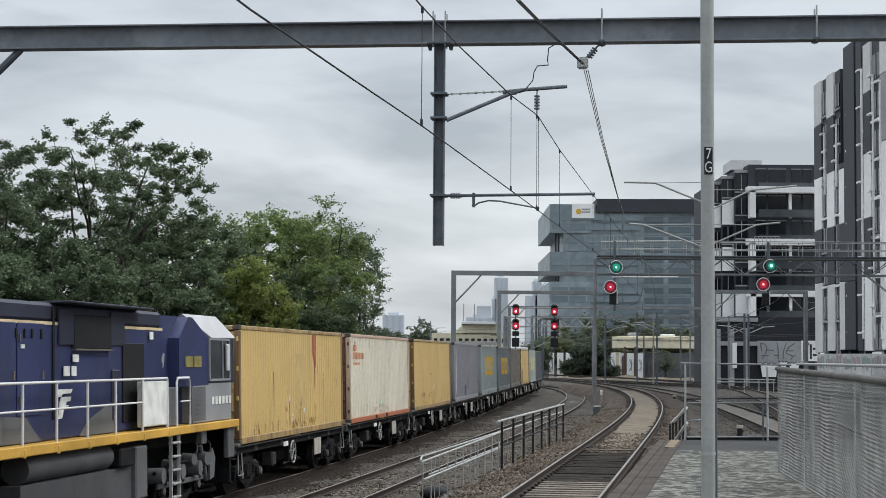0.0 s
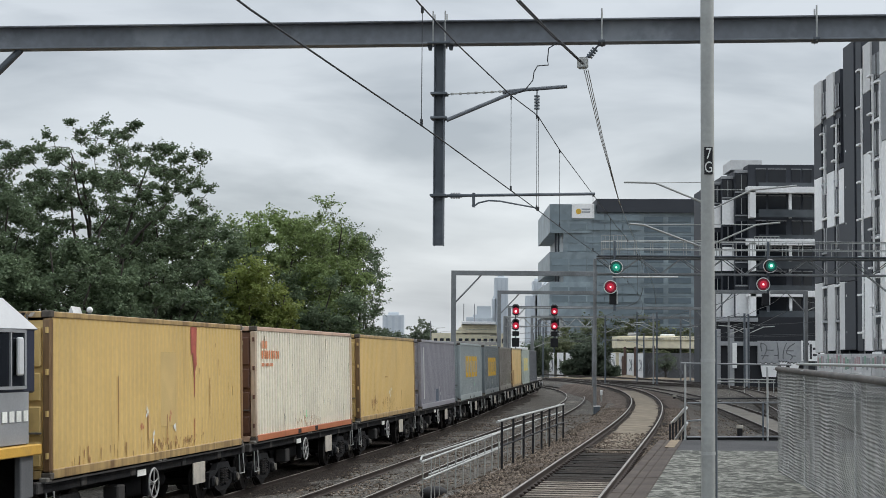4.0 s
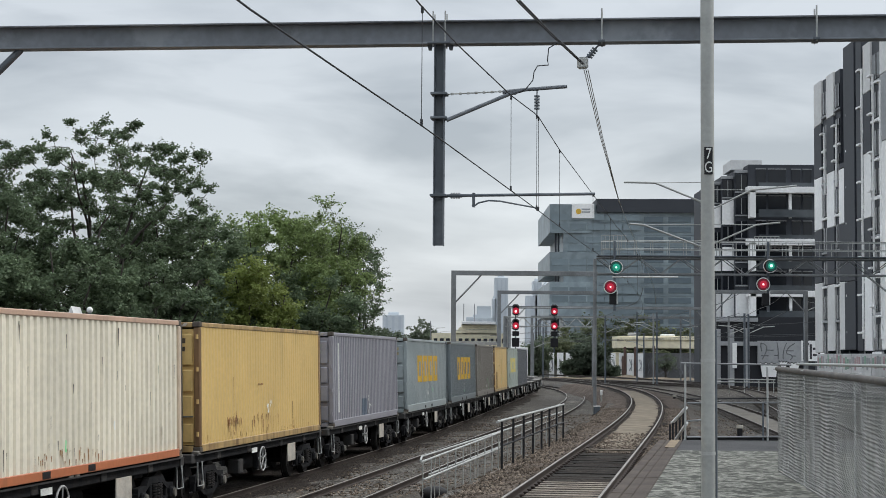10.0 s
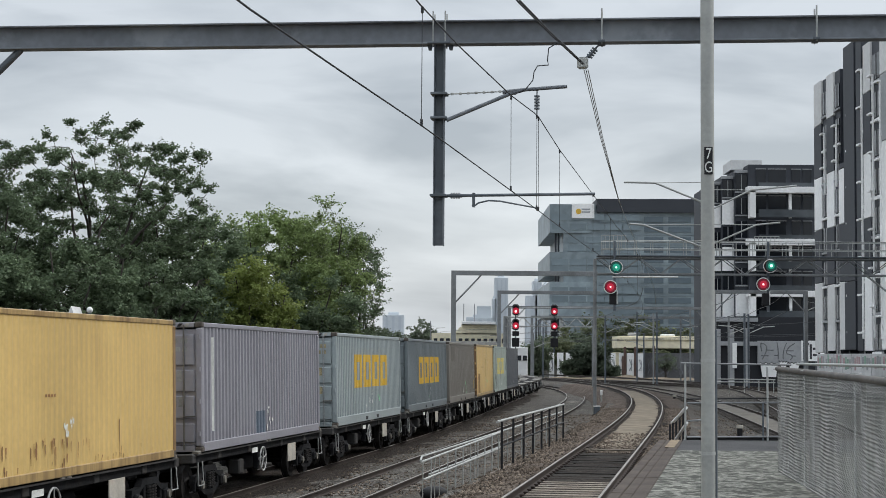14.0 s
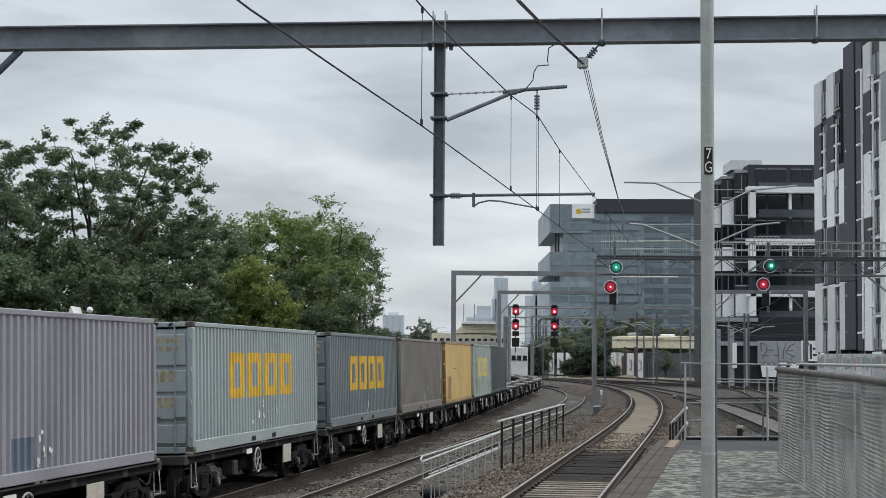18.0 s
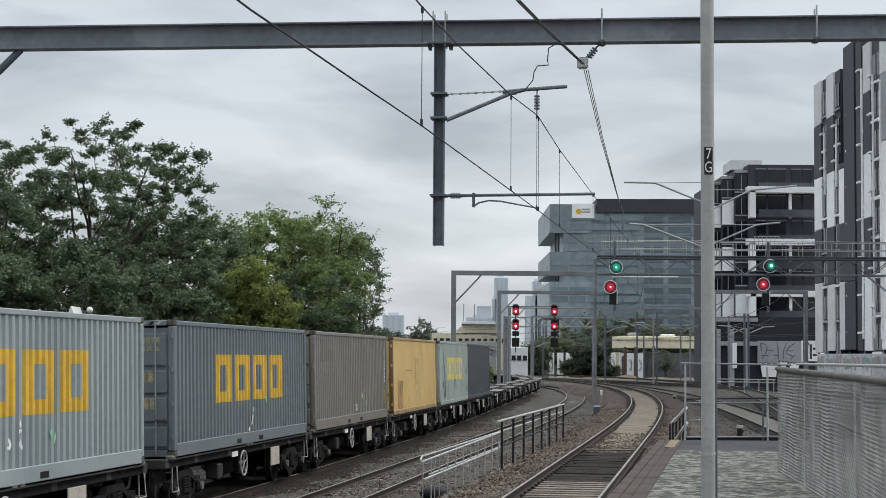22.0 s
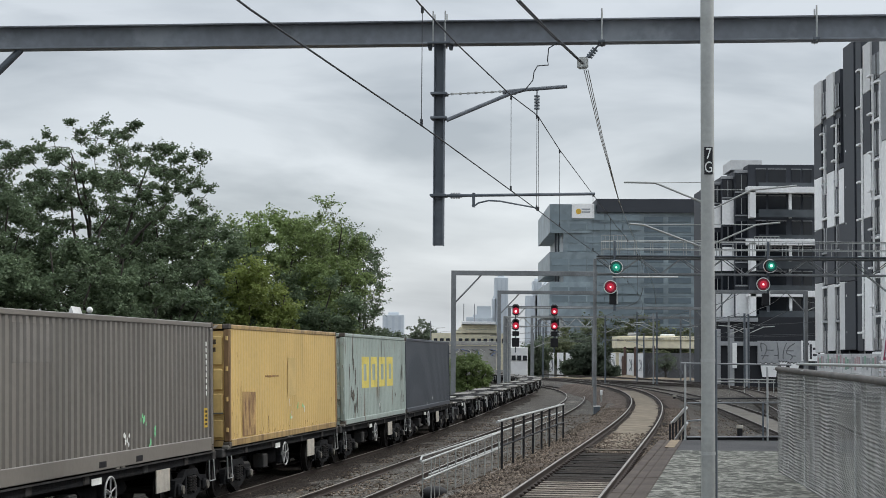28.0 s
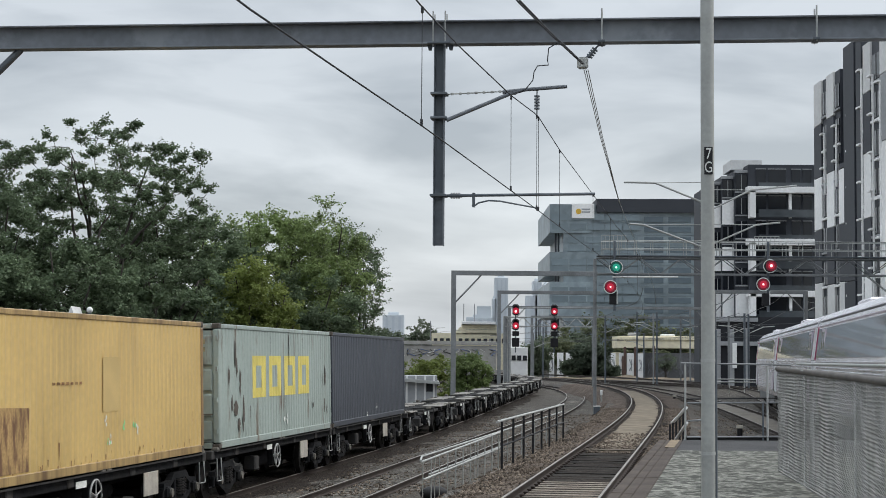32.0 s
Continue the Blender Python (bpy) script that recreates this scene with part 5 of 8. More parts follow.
def make_right_cantilevers():
    """Masts beyond the platform end with cantilever arms for the right-hand tracks."""
    for y, px, arms in ((62.0, 1252, ((1105, 322, 1160, 323, 1250, 360), (1115, 396, 1140, 398, 1250, 440))), (66.0, 1256, ((1412, 328, 1330, 336, 1258, 372), (1382, 394, 1340, 398, 1258, 434)))):
        root = thing("overhead_mast", "slim grey mast with cantilever arms, behind the platform pole", "overhead mast", pose(0, y, 0))
        part("shaft", MB().box((ax(px, y), 0, 4.3), (0.24, 0.24, 10.4), 0.02), M["galv_dark"], root)
        for a0, b0, a1, b1, a2, b2 in arms:
            P3 = lambda a, b: (ax(a, y), 0, az(a, b, y))
            part("cantilever_arm", MB().tube([P3(a0, b0), P3(a1, b1), P3(a2, b2)], 0.04, 6), M["galv"], root)
            part("top_tie", MB().cyl(P3(a1, b1), (ax(px, y), 0, az(px, b1 - 1, y)), 0.013, n=5), M["galv"], root)


make_right_cantilevers()


# ---------------------------------------------------------------- trees
def leaf_mat(name, col, var=0.28):
    m = bpy.data.materials.new(name)
    m.use_nodes = True
    nt = m.node_tree
    N, L = nt.nodes.new, nt.links.new
    bs = nt.nodes["Principled BSDF"]
    g = N("ShaderNodeNewGeometry")
    r = N("ShaderNodeMapRange")
    r.inputs["To Min"].default_value, r.inputs["To Max"].default_value = 1 - var, 1 + var
    L(g.outputs["Random Per Island"], r.inputs["Value"])
    tc = N("ShaderNodeTexCoord")
    n = N("ShaderNodeTexNoise")
    n.inputs["Scale"].default_value = 0.35
    L(tc.outputs["Object"], n.inputs["Vector"])
    mr = N("ShaderNodeMapRange")
    mr.inputs["From Min"].default_value, mr.inputs["From Max"].default_value = 0.3, 0.7
    mr.inputs["To Min"].default_value, mr.inputs["To Max"].default_value = 0.65, 1.35
    L(n.outputs["Fac"], mr.inputs["Value"])
    k = N("ShaderNodeMath")
    k.operation = "MULTIPLY"
    L(r.outputs[0], k.inputs[0])
    L(mr.outputs[0], k.inputs[1])
    s = N("ShaderNodeVectorMath")
    s.operation = "SCALE"
    s.inputs[0].default_value = col
    L(k.outputs[0], s.inputs["Scale"])
    L(s.outputs[0], bs.inputs["Base Color"])
    bs.inputs["Roughness"].default_value = 0.6
    bs.inputs["Specular IOR Level"].default_value = 0.25
    tl, mx = N("ShaderNodeBsdfTranslucent"), N("ShaderNodeMixShader")
    L(s.outputs[0], tl.inputs["Color"])
    mx.inputs[0].default_value = 0.35
    L(bs.outputs[0], mx.inputs[1])
    L(tl.outputs[0], mx.inputs[2])
    L(mx.outputs[0], nt.nodes["Material Output"].inputs["Surface"])
    return m


M["leaf_dark"] = leaf_mat("leaves_dark_green", (0.124, 0.168, 0.096))
M["leaf_mid"] = leaf_mat("leaves_mid_green", (0.185, 0.245, 0.095))
M["leaf_light"] = leaf_mat("leaves_yellow_green", (0.19, 0.232, 0.066), 0.22)
# far leaves: duller greens, with the haze of distance put into the colour
M["leaf_far"] = leaf_mat("leaves_hazed_green", (0.13, 0.16, 0.108))
M["leaf_far_deep"] = leaf_mat("leaves_hazed_deep_green", (0.085, 0.108, 0.076))
M["leaf_far_light"] = leaf_mat("leaves_hazed_light_green", (0.15, 0.17, 0.095))
M["bark"] = surf("bark_dark", (0.05, 0.042, 0.036), 0.95, var=0.3, scale=3, fine=20, bump=0.5)


def leaves(centres, size, rng):
    """Many small folded leaves at the given points; returns a builder."""
    n = len(centres)
    d = rng.normal(size=(n, 3)) * np.array([1, 1, 0.45])
    d /= np.linalg.norm(d, axis=1)[:, None]
    e = rng.normal(size=(n, 3)) * np.array([1, 1, 0.5])
    e -= (e * d).sum(1)[:, None] * d
    e /= np.linalg.norm(e, axis=1)[:, None]
    nn = np.cross(d, e)
    L = size * rng.uniform(0.6, 1.35, n)[:, None]
    W = L * 0.36
    a, b = centres, centres + d * L
    m1 = centres + d * L * 0.45 + e * W + nn * L * 0.12
    m2 = centres + d * L * 0.45 - e * W + nn * L * 0.12
    v = np.stack([a, m1, b, m2], 1).reshape(-1, 3)
    me = bpy.data.meshes.new("leaves")
    me.vertices.add(4 * n)
    me.vertices.foreach_set("co", v.ravel())
    me.loops.add(4 * n)
    me.loops.foreach_set("vertex_index", np.arange(4 * n, dtype=np.int32))
    me.polygons.add(n)
    me.polygons.foreach_set("loop_start", np.arange(0, 4 * n, 4, dtype=np.int32))
    me.update(calc_edges=True)
    return me


def tree(label, base, height, spread, seed, mat, n_leaf=30000, leaf=0.17, trunk_r=0.22, low=0.25, flat=0.75, clump=0.75, tips=125, twigs=False):
    rng = np.random.default_rng(seed)
    root = thing("tree", label, "tree", pose(*base), group="trees beside the railway")
    wood = MB()
    H = height
    # trunk and limbs
    th = H * (low + 0.12)
    tr = [Vector((0, 0, -0.1))]
    for k in range(1, 6):
        tr.append(Vector((rng.normal() * 0.08 * k * 0.5, rng.normal() * 0.08 * k * 0.5, th * k / 5)))
    for k in range(5):
        wood.cyl(tr[k], tr[k + 1], trunk_r * (1 - 0.1 * k), trunk_r * (1 - 0.1 * (k + 1)), n=9, cap=False)
    ends = []
    nl = 9
    for i in range(nl):
        a = 2 * math.pi * (i + rng.uniform(-0.3, 0.3)) / nl
        up = rng.uniform(0.5, 1.0) if i % 3 else 1.15
        st = tr[3] + (tr[5] - tr[3]) * rng.uniform(0, 1)
        reach = spread * rng.uniform(0.55, 0.95) * (0.5 if i % 3 == 0 else 1)
        en = Vector((math.cos(a) * reach, math.sin(a) * reach, st.z + (H - st.z) * min(0.92, up * 0.75)))
        mid = st.lerp(en, 0.5) + Vector((rng.normal() * 0.25, rng.normal() * 0.25, 0.06 * H))
        prev, pr = st, trunk_r * 0.42
        for t in (0.25, 0.5, 0.75, 1.0):
            p = st.lerp(mid, t * 2) if t <= 0.5 else mid.lerp(en, t * 2 - 1)
            p = p + Vector((rng.normal(), rng.normal(), rng.normal())) * 0.08
            r2 = trunk_r * 0.42 * (1 - 0.75 * t)
            wood.cyl(prev, p, pr, r2, n=6, cap=False)
            if t >= 0.5:
                ends.append((p, r2))
            prev, pr = p, r2
    # twigs to points spread over an uneven crown
    pts = []
    cz = H * (low + 1.0) / 2
    rz = H * (1 - low) / 2
    lump = rng.normal(size=(14, 3))
    lump /= np.linalg.norm(lump, axis=1)[:, None]
    amp = rng.uniform(-0.2, 0.14, 14)
    while len(pts) < tips:
        u = rng.normal(size=3)
        u /= np.linalg.norm(u)
        rad = rng.uniform(0.12, 1.0) ** 0.42
        rad *= 1 + (amp * np.clip((lump @ u - 0.55) / 0.45, 0, 1)).sum()
        w = 1 + 0.22 * abs(u[2])
        p = np.array([u[0] * spread * rad * w, u[1] * spread * rad * w, cz + np.sign(u[2]) * abs(u[2]) ** 0.8 * rz * rad])
        if p[2] < H * low * 0.6:
            continue
        pts.append(p)
    pts = np.array(pts)
    near = sorted(pts, key=lambda p: (p[0] ** 2 + p[1] ** 2 + (p[2] - th) ** 2))
    joints = [(q, max(0.02, r * 0.6)) for q, r in ends]
    for p in near:
        p = Vector(p)
        q, r = min(joints, key=lambda e: (e[0] - p).length_squared)
        mid = q.lerp(p, 0.5) + Vector((rng.normal(), rng.normal(), rng.normal() - 0.4)) * 0.07 * (p - q).length
        r1 = max(0.011, r * 0.8)
        wood.cyl(q, mid, r, r1, n=4, cap=False)
        wood.cyl(mid, p, r1, r1 * 0.8, n=4, cap=False)
        joints.append((p, r1 * 0.8))
    # feathery sprays: fine twigs fan out from each end, with the leaves set along them
    fans = max(4, min(12, n_leaf // (len(pts) * 14)))
    base, tip = [], []
    mid_crown = np.array([0, 0, th])
    for p in pts:
        out = p - mid_crown
        out /= np.linalg.norm(out)
        size = clump * rng.uniform(0.55, 1.25)
        for _ in range(fans):
            d = out * 0.55 + rng.normal(size=3) * np.array([0.75, 0.75, 0.5 * flat]) + np.array([0, 0, 0.12])
            d /= np.linalg.norm(d)
            q = p - out * 0.25 * size + rng.normal(size=3) * 0.08 * size
            base.append(q)
            tip.append(q + d * size * rng.uniform(0.45, 1.1))
    base, tip = np.array(base), np.array(tip)
    if twigs:
        for q, p in zip(base[::2], tip[::2]):
            wood.cyl(q, q + (p - q) * 0.8, 0.012, 0.007, n=3, cap=False)
    part("trunk", wood, M["bark"], root, "dark branching trunk and limbs")
    k = rng.integers(0, len(base), n_leaf)
    t = rng.uniform(0.08, 1.0, n_leaf) ** 0.8
    c = base[k] + (tip[k] - base[k]) * t[:, None]
    c += rng.normal(size=(n_leaf, 3)) * (clump * 0.11 * (1.15 - 0.6 * t))[:, None] * np.array([1, 1, 0.8])
    c[:, 2] -= 0.12 * clump * t ** 2
    crown = leaves(c, leaf, rng)
    crown.materials.append(mat)
    part("crown", crown, mat, root, "uneven crown of small leaves with gaps")
    return root


def px_tree(label, px, top_py, y, width_px, seed, mat, base_z=-0.97, **kw):
    x = ax(px, y)
    h = az(px, top_py, y) - base_z
    return tree(label, (x, y, base_z), h, width_px / 2992 * y / 2, seed, mat, **kw)


def make_trees():
    dark, mid, light = M["leaf_dark"], M["leaf_mid"], M["leaf_light"]
    px_tree("large dark green tree with open branches against the sky", 166, 213, 64, 450, 44, dark, n_leaf=104000, leaf=0.095, clump=0.56, tips=380, low=0.33, trunk_r=0.21, flat=0.55, twigs=True)
    px_tree("dark green tree with dense foliage behind the freight train", -20, 300, 60, 260, 12, dark, n_leaf=52000, leaf=0.12, low=0.1, tips=150, clump=0.85)
    px_tree("leafy dark green tree behind the freight train", 318, 352, 68, 290, 13, dark, n_leaf=60000, leaf=0.125, low=0.06, tips=170, clump=0.9)
    px_tree("bright green rounded tree behind the freight train", 462, 344, 80, 275, 14, mid, n_leaf=76000, leaf=0.13, low=0.1, tips=190, clump=0.95)
    px_tree("yellow-green bushy tree beside the freight tracks", 432, 458, 61, 150, 15, light, n_leaf=42000, leaf=0.105, low=0.05, clump=0.75, tips=150)
    px_tree("yellow-green bushy tree beside the freight tracks", 488, 498, 61, 100, 35, light, n_leaf=28000, leaf=0.105, low=0.05, clump=0.7, tips=110)
    px_tree("loose green tree with sprays reaching over the track", 560, 362, 84, 190, 16, mid, n_leaf=62000, leaf=0.125, low=0.08, clump=1.05, tips=230, twigs=True)
    px_tree("thin-leaved tree with drooping sprays beside the tracks", 606, 384, 88, 125, 27, dark, n_leaf=19000, leaf=0.12, low=0.1, clump=0.95, tips=170, twigs=True)
    px_tree("sparse thin-leaved tree with long sprays beside the tracks", 645, 392, 92, 88, 52, dark, n_leaf=6500, leaf=0.12, low=0.22, clump=0.7, tips=64, trunk_r=0.09, twigs=True)
    px_tree("dark green shrubby tree low behind the train", 140, 398, 58, 320, 17, dark, n_leaf=56000, leaf=0.12, low=0.02, tips=160, clump=0.85)
    px_tree("dark green shrubby tree low behind the train", 290, 448, 60, 270, 28, dark, n_leaf=52000, leaf=0.12, low=0.02, tips=150, clump=0.85)
    px_tree("dark green shrubby tree low behind the train", 20, 440, 57, 230, 29, dark, n_leaf=40000, leaf=0.12, low=0.02, tips=120, clump=0.85)
    px_tree("dark green shrubby tree low behind the train", 530, 478, 78, 250, 18, dark, n_leaf=48000, leaf=0.13, low=0.02, tips=140, clump=0.9)
    px_tree("dark green shrubby tree low behind the train", 400, 520, 62, 200, 34, dark, n_leaf=36000, leaf=0.12, low=0.02, tips=110, clump=0.75)
    px_tree("dark green tree with dense foliage behind the freight train", 215, 392, 72, 230, 36, dark, n_leaf=50000, leaf=0.125, low=0.06, tips=150, clump=0.9)
    px_tree("green shrub beside the far bend of the tracks", 835, 622, 128, 85, 19, M["leaf_mid"], n_leaf=12000, leaf=0.16, low=0.02)
    px_tree("green shrub beside the far bend of the tracks", 765, 632, 132, 110, 20, M["leaf_light"], n_leaf=12000, leaf=0.16, low=0.02)
    far = M["leaf_far"]
    px_tree("dark green tree by the far viaduct", 1046, 602, 286, 66, 21, M["leaf_far_deep"], n_leaf=22000, leaf=0.3, low=0.02, clump=1.3)
    px_tree("dark green tree by the far viaduct", 946, 606, 290, 62, 22, far, n_leaf=15000, leaf=0.3, low=0.02, clump=1.2)
    px_tree("rounded dark green bush at the far side of the bend", 1082, 646, 282, 36, 30, M["leaf_far_deep"], n_leaf=6000, leaf=0.25, low=0.02, clump=0.8)
    px_tree("dark green bush at the far side of the bend", 1012, 634, 286, 40, 37, far, n_leaf=6000, leaf=0.28, low=0.02, clump=0.9)
    for px, top, w, sd in ((750, 570, 52, 23), (665, 584, 60, 24), (712, 590, 70, 31), (790, 592, 60, 32)):
        px_tree("distant dark green tree", px, top, 420, w, sd, far, n_leaf=7000, leaf=0.5, low=0.02, clump=1.8)
    px_tree("dull green trees before the office building", 1090, 563, 320, 180, 25, M["leaf_far_light"], n_leaf=20000, leaf=0.45, low=0.02, clump=2.0, tips=110)
    px_tree("dull green trees before the office building", 1190, 572, 325, 120, 33, M["leaf_far_light"], n_leaf=14000, leaf=0.45, low=0.02, clump=2.0, tips=80)
    px_tree("dark green trees before the office building", 1004, 588, 312, 120, 26, far, n_leaf=26000, leaf=0.4, low=0.02, clump=1.9, tips=130)
    px_tree("green tree between the tracks and the far wall", 990, 602, 300, 70, 55, M["leaf_far_light"], n_leaf=14000, leaf=0.3, low=0.3, clump=1.3)
    px_tree("thin grey-green shrub before the underpass wall", 1178, 626, 291, 44, 56, M["leaf_far"], n_leaf=2600, leaf=0.2, low=0.3, clump=0.9)


make_trees()

# ---------------------------------------------------------------- buildings
# office blues are lightened and evened out: some haze is in the colour
M["glass_blue"] = glassy("office_glass", (0.195, 0.245, 0.272), 0.3, 0.5, 0.12)
M["glass_strip"] = glassy("office_window_strip", (0.105, 0.14, 0.165), 0.25, 0.5, 0.1)
M["glass_band"] = glassy("office_spandrel", (0.235, 0.285, 0.31), 0.4, 0.4)
M["dark_roof"] = surf("dark_roof_cladding", (0.035, 0.04, 0.05), 0.6, var=0.1, scale=0.1)
M["glass_dark"] = glassy("dark_window_glass", (0.012, 0.014, 0.018), 0.12, 0.4)
M["clad_dark"] = surf("charcoal_cladding", (0.031, 0.036, 0.046), 0.6, var=0.12, scale=0.2, fine=3)
M["podium_black"] = surf("black_podium_cladding", (0.012, 0.014, 0.019), 0.6, var=0.15, scale=0.3)
M["clad_mid"] = surf("grey_cladding", (0.33, 0.34, 0.35), 0.6, var=0.12, scale=0.2, fine=3)
M["scrawl_grey"] = surf("dark_grey_scrawl", (0.06, 0.06, 0.065), 0.8, var=0.2)
M["scrawl_mid"] = surf("soft_grey_scrawl", (0.15, 0.155, 0.16), 0.8, var=0.3, scale=1.5)
M["balcony_glass"] = glassy("grey_balcony_glass", (0.07, 0.08, 0.088), 0.15, 0.5)
M["clad_pale"] = surf("pale_grey_cladding", (0.68, 0.68, 0.67), 0.6, var=0.1, scale=0.2, fine=3)
M["clad_white"] = surf("white_cladding", (0.90, 0.90, 0.89), 0.6, var=0.1, scale=0.2, fine=3)
# air haze painted as a pale blue base colour, near the sky's tone
M["far_haze"] = surf("distant_tower_haze", (0.57, 0.615, 0.655), 0.7, var=0.08, scale=0.02, fine=0.2)
M["cream_wall"] = surf("cream_concrete", (0.80, 0.73, 0.54), 0.85, var=0.15, scale=0.15, fine=1.5)


def office():
    y, d = 330.0, 40.0
    X = lambda px: ax(px, y)
    Zp = lambda py: az(1120, py, y)
    root = thing("office_building", "blue-grey glass office building with a dark roof storey", "office building", pose(0, y, 0))
    x0, x1 = X(973), X(1272)
    zt = Zp(362)
    part("wall", MB().box(((x0 + 2.7 + x1) / 2, d / 2 + 0.3, zt / 2 - 0.5), (x1 - x0 - 2.7, d, zt + 1), 0.0), M["glass_band"], root)
    for a, b in ((362, 413), (447, 484), (500, 560)):
        part("upper_block", MB().box(((x0 + x0 + 8) / 2, d / 2, (Zp(a) + Zp(b)) / 2), (8, d, Zp(a) - Zp(b))), M["glass_band"], root)
    part("roof_storey", MB().box(((X(1056) + x1) / 2, d / 2, Zp(364)), (x1 - X(1056), d + 0.8, 2.6)), M["dark_roof"], root)
    part("roof_storey", MB().box(((X(1150) + x1) / 2, d / 2, Zp(356)), (x1 - X(1150), d - 4, 1.4)), M["dark_roof"], root)
    sg = part("sign_board", MB().box((X(1032), -0.2, Zp(374)), (4.4, 0.3, 2.9), 0.02), M["clad_white"], root, "white sign board with a plain mark")
    part("sign_mark", MB().cyl((X(1024), -0.36, Zp(375)), (X(1024), -0.4, Zp(375)), 0.55, n=14), M["logo_yellow"], sg)
    for k in range(2):
        part("sign_bar", MB().box((X(1037), -0.38, Zp(371 + 5 * k)), (1.7, 0.05, 0.28)), M["clad_mid"], sg)
    # windows floor by floor: dark strips in three bays, thin joints over the rest
    strip = {w: MB().box((0, 0, 0), (X(1000 + w) - X(1000), 0.12, 1.05), 0.0).mesh("window", M["glass_strip"]) for w in (34, 40, 30)}
    joint = MB().box((0, 0, 0), (x1 - X(1060), 0.1, 0.14)).mesh("facade_joint", M["glass_blue"])
    pane = MB().box((0, 0, 0), (X(1094) - X(1062), 0.1, 1.3)).mesh("window", M["glass_blue"])
    for py in range(388, 600, 18):
        for c, w in ((1158, 34), (1204, 40), (1248, 30)):
            part("window", strip[w], None, root, m=pose(X(c), 0.24, Zp(py)))
        part("facade_joint", joint, None, root, m=pose((X(1060) + x1) / 2, 0.26, Zp(py + 9)))
        for c in (1078, 1112):
            part("window", pane, None, root, m=pose(X(c), 0.25, Zp(py)))
    side = MB().box((0, 0, 0), (3.2, 0.12, 1.2), 0.0).mesh("window", M["glass_blue"])
    for py in (385, 402, 425, 440, 465, 478, 515, 530):
        inset = 413 < py < 447
        for k in range(4 if inset else 5):
            part("window", side, None, root, m=pose(x0 + (5.2 if inset else 2.0) + k * 3.5, 0.24 if inset else -0.02, Zp(py)))
    for k in range(2):
        part("column", MB().box((X(985 + 5 * k), 2, Zp(430) - 8), (0.35, 0.4, 24), 0.0), M["clad_dark"], root)


office()


def apartments():
    y = 205.0
    X = lambda px: ax(px, y)
    Zp = lambda py: az(1360, py, y)
    root = thing("apartment_building", "black and white apartment building with recessed balconies", "apartment building", pose(0, y, 0))
    x0, x1 = X(1330), X(1448)
    part("wall", MB().box(((x0 + x1) / 2, 10.5, Zp(288) / 2 - 0.5), (x1 - x0, 18, Zp(288) + 1)), M["clad_dark"], root)
    part("plant_room", MB().box((X(1336), 8, Zp(283)), (3.9, 6, 1.2)), M["clad_pale"], root)
    for py in (335, 428, 520):
        part("white_band", MB().box(((x0 + x1) / 2 - 0.2, 0.75, Zp(py)), (x1 - x0 + 0.4, 1.5, 0.75), 0.03), M["clad_white"], root)
    for a, b in ((335, 385), (428, 480), (520, 560)):
        for px in (1334,):
            part("white_pier", MB().box((X(px), 0.75, (Zp(a) + Zp(b)) / 2), (0.7, 1.5, Zp(a) - Zp(b)), 0.02), M["clad_white"], root)
        part("white_post", MB().box((X(1402), 0.7, (Zp(a) + Zp(b)) / 2), (0.35, 0.3, Zp(a) - Zp(b)), 0.02), M["clad_white"], root)
    for py in (312, 360, 405, 452, 495, 540):
        for a, b in ((1342, 1362), (1364, 1398), (1406, 1424), (1426, 1444)):
            w = part("window", MB().box(((X(a) + X(b)) / 2, 1.45, Zp(py)), (X(b) - X(a) - 0.2, 0.14, 2.1), 0.0), M["glass_dark"], root)
            part("frame", MB().box(((X(a) + X(b)) / 2, 1.42, Zp(py) + 1.1), (X(b) - X(a) - 0.1, 0.16, 0.1)), M["clad_mid"], w)
        part("balustrade", MB().box(((x0 + x1) / 2 + 0.4, 0.2, Zp(py + 17)), (x1 - x0 - 1.2, 0.06, 0.95), 0.0), M["balcony_glass"], root)
    # three stepped volumes beside it, storeys of dark glass between white bands
    for a, b, top, yf, white in ((1273, 1287, 316, 4.2, ((360, 399), (437, 478), (519, 562))), (1286, 1308, 307, 3.2, ((350, 395), (435, 478), (517, 562))), (1307, 1331, 298, 2.2, ((519, 560),))):
        xa, xb = X(a), X(b)
        part("stepped_wing", MB().box(((xa + xb) / 2, yf + 8, Zp(top) / 2 - 0.5), (xb - xa, 16, Zp(top) + 1)), M["clad_dark"], root)
        part("parapet", MB().box(((xa + xb) / 2, yf + 0.1, Zp(top + 2)), (xb - xa + 0.1, 0.5, 0.35), 0.02), M["clad_mid"], root)
        for w0, w1 in white:
            part("white_panel", MB().box(((xa + xb) / 2, yf - 0.12, (Zp(w0) + Zp(w1)) / 2), (xb - xa - 0.12, 0.3, Zp(w0) - Zp(w1)), 0.02), M["clad_white"], root)
        for py in range(top + 22, 560, 42):
            if any(w0 - 4 < py < w1 + 4 for w0, w1 in white):
                continue
            w = part("window", MB().box(((xa + xb) / 2, yf - 0.05, Zp(py)), ((xb - xa) * 0.8, 0.14, 2.0)), M["glass_dark"], root)
            part("mullion", MB().box(((xa + xb) / 2, yf - 0.14, Zp(py)), (0.08, 0.06, 2.0)), M["clad_mid"], w)
            part("slab_edge", MB().box(((xa + xb) / 2, yf - 0.1, Zp(py + 17)), (xb - xa - 0.05, 0.2, 0.16)), M["clad_mid"], w)
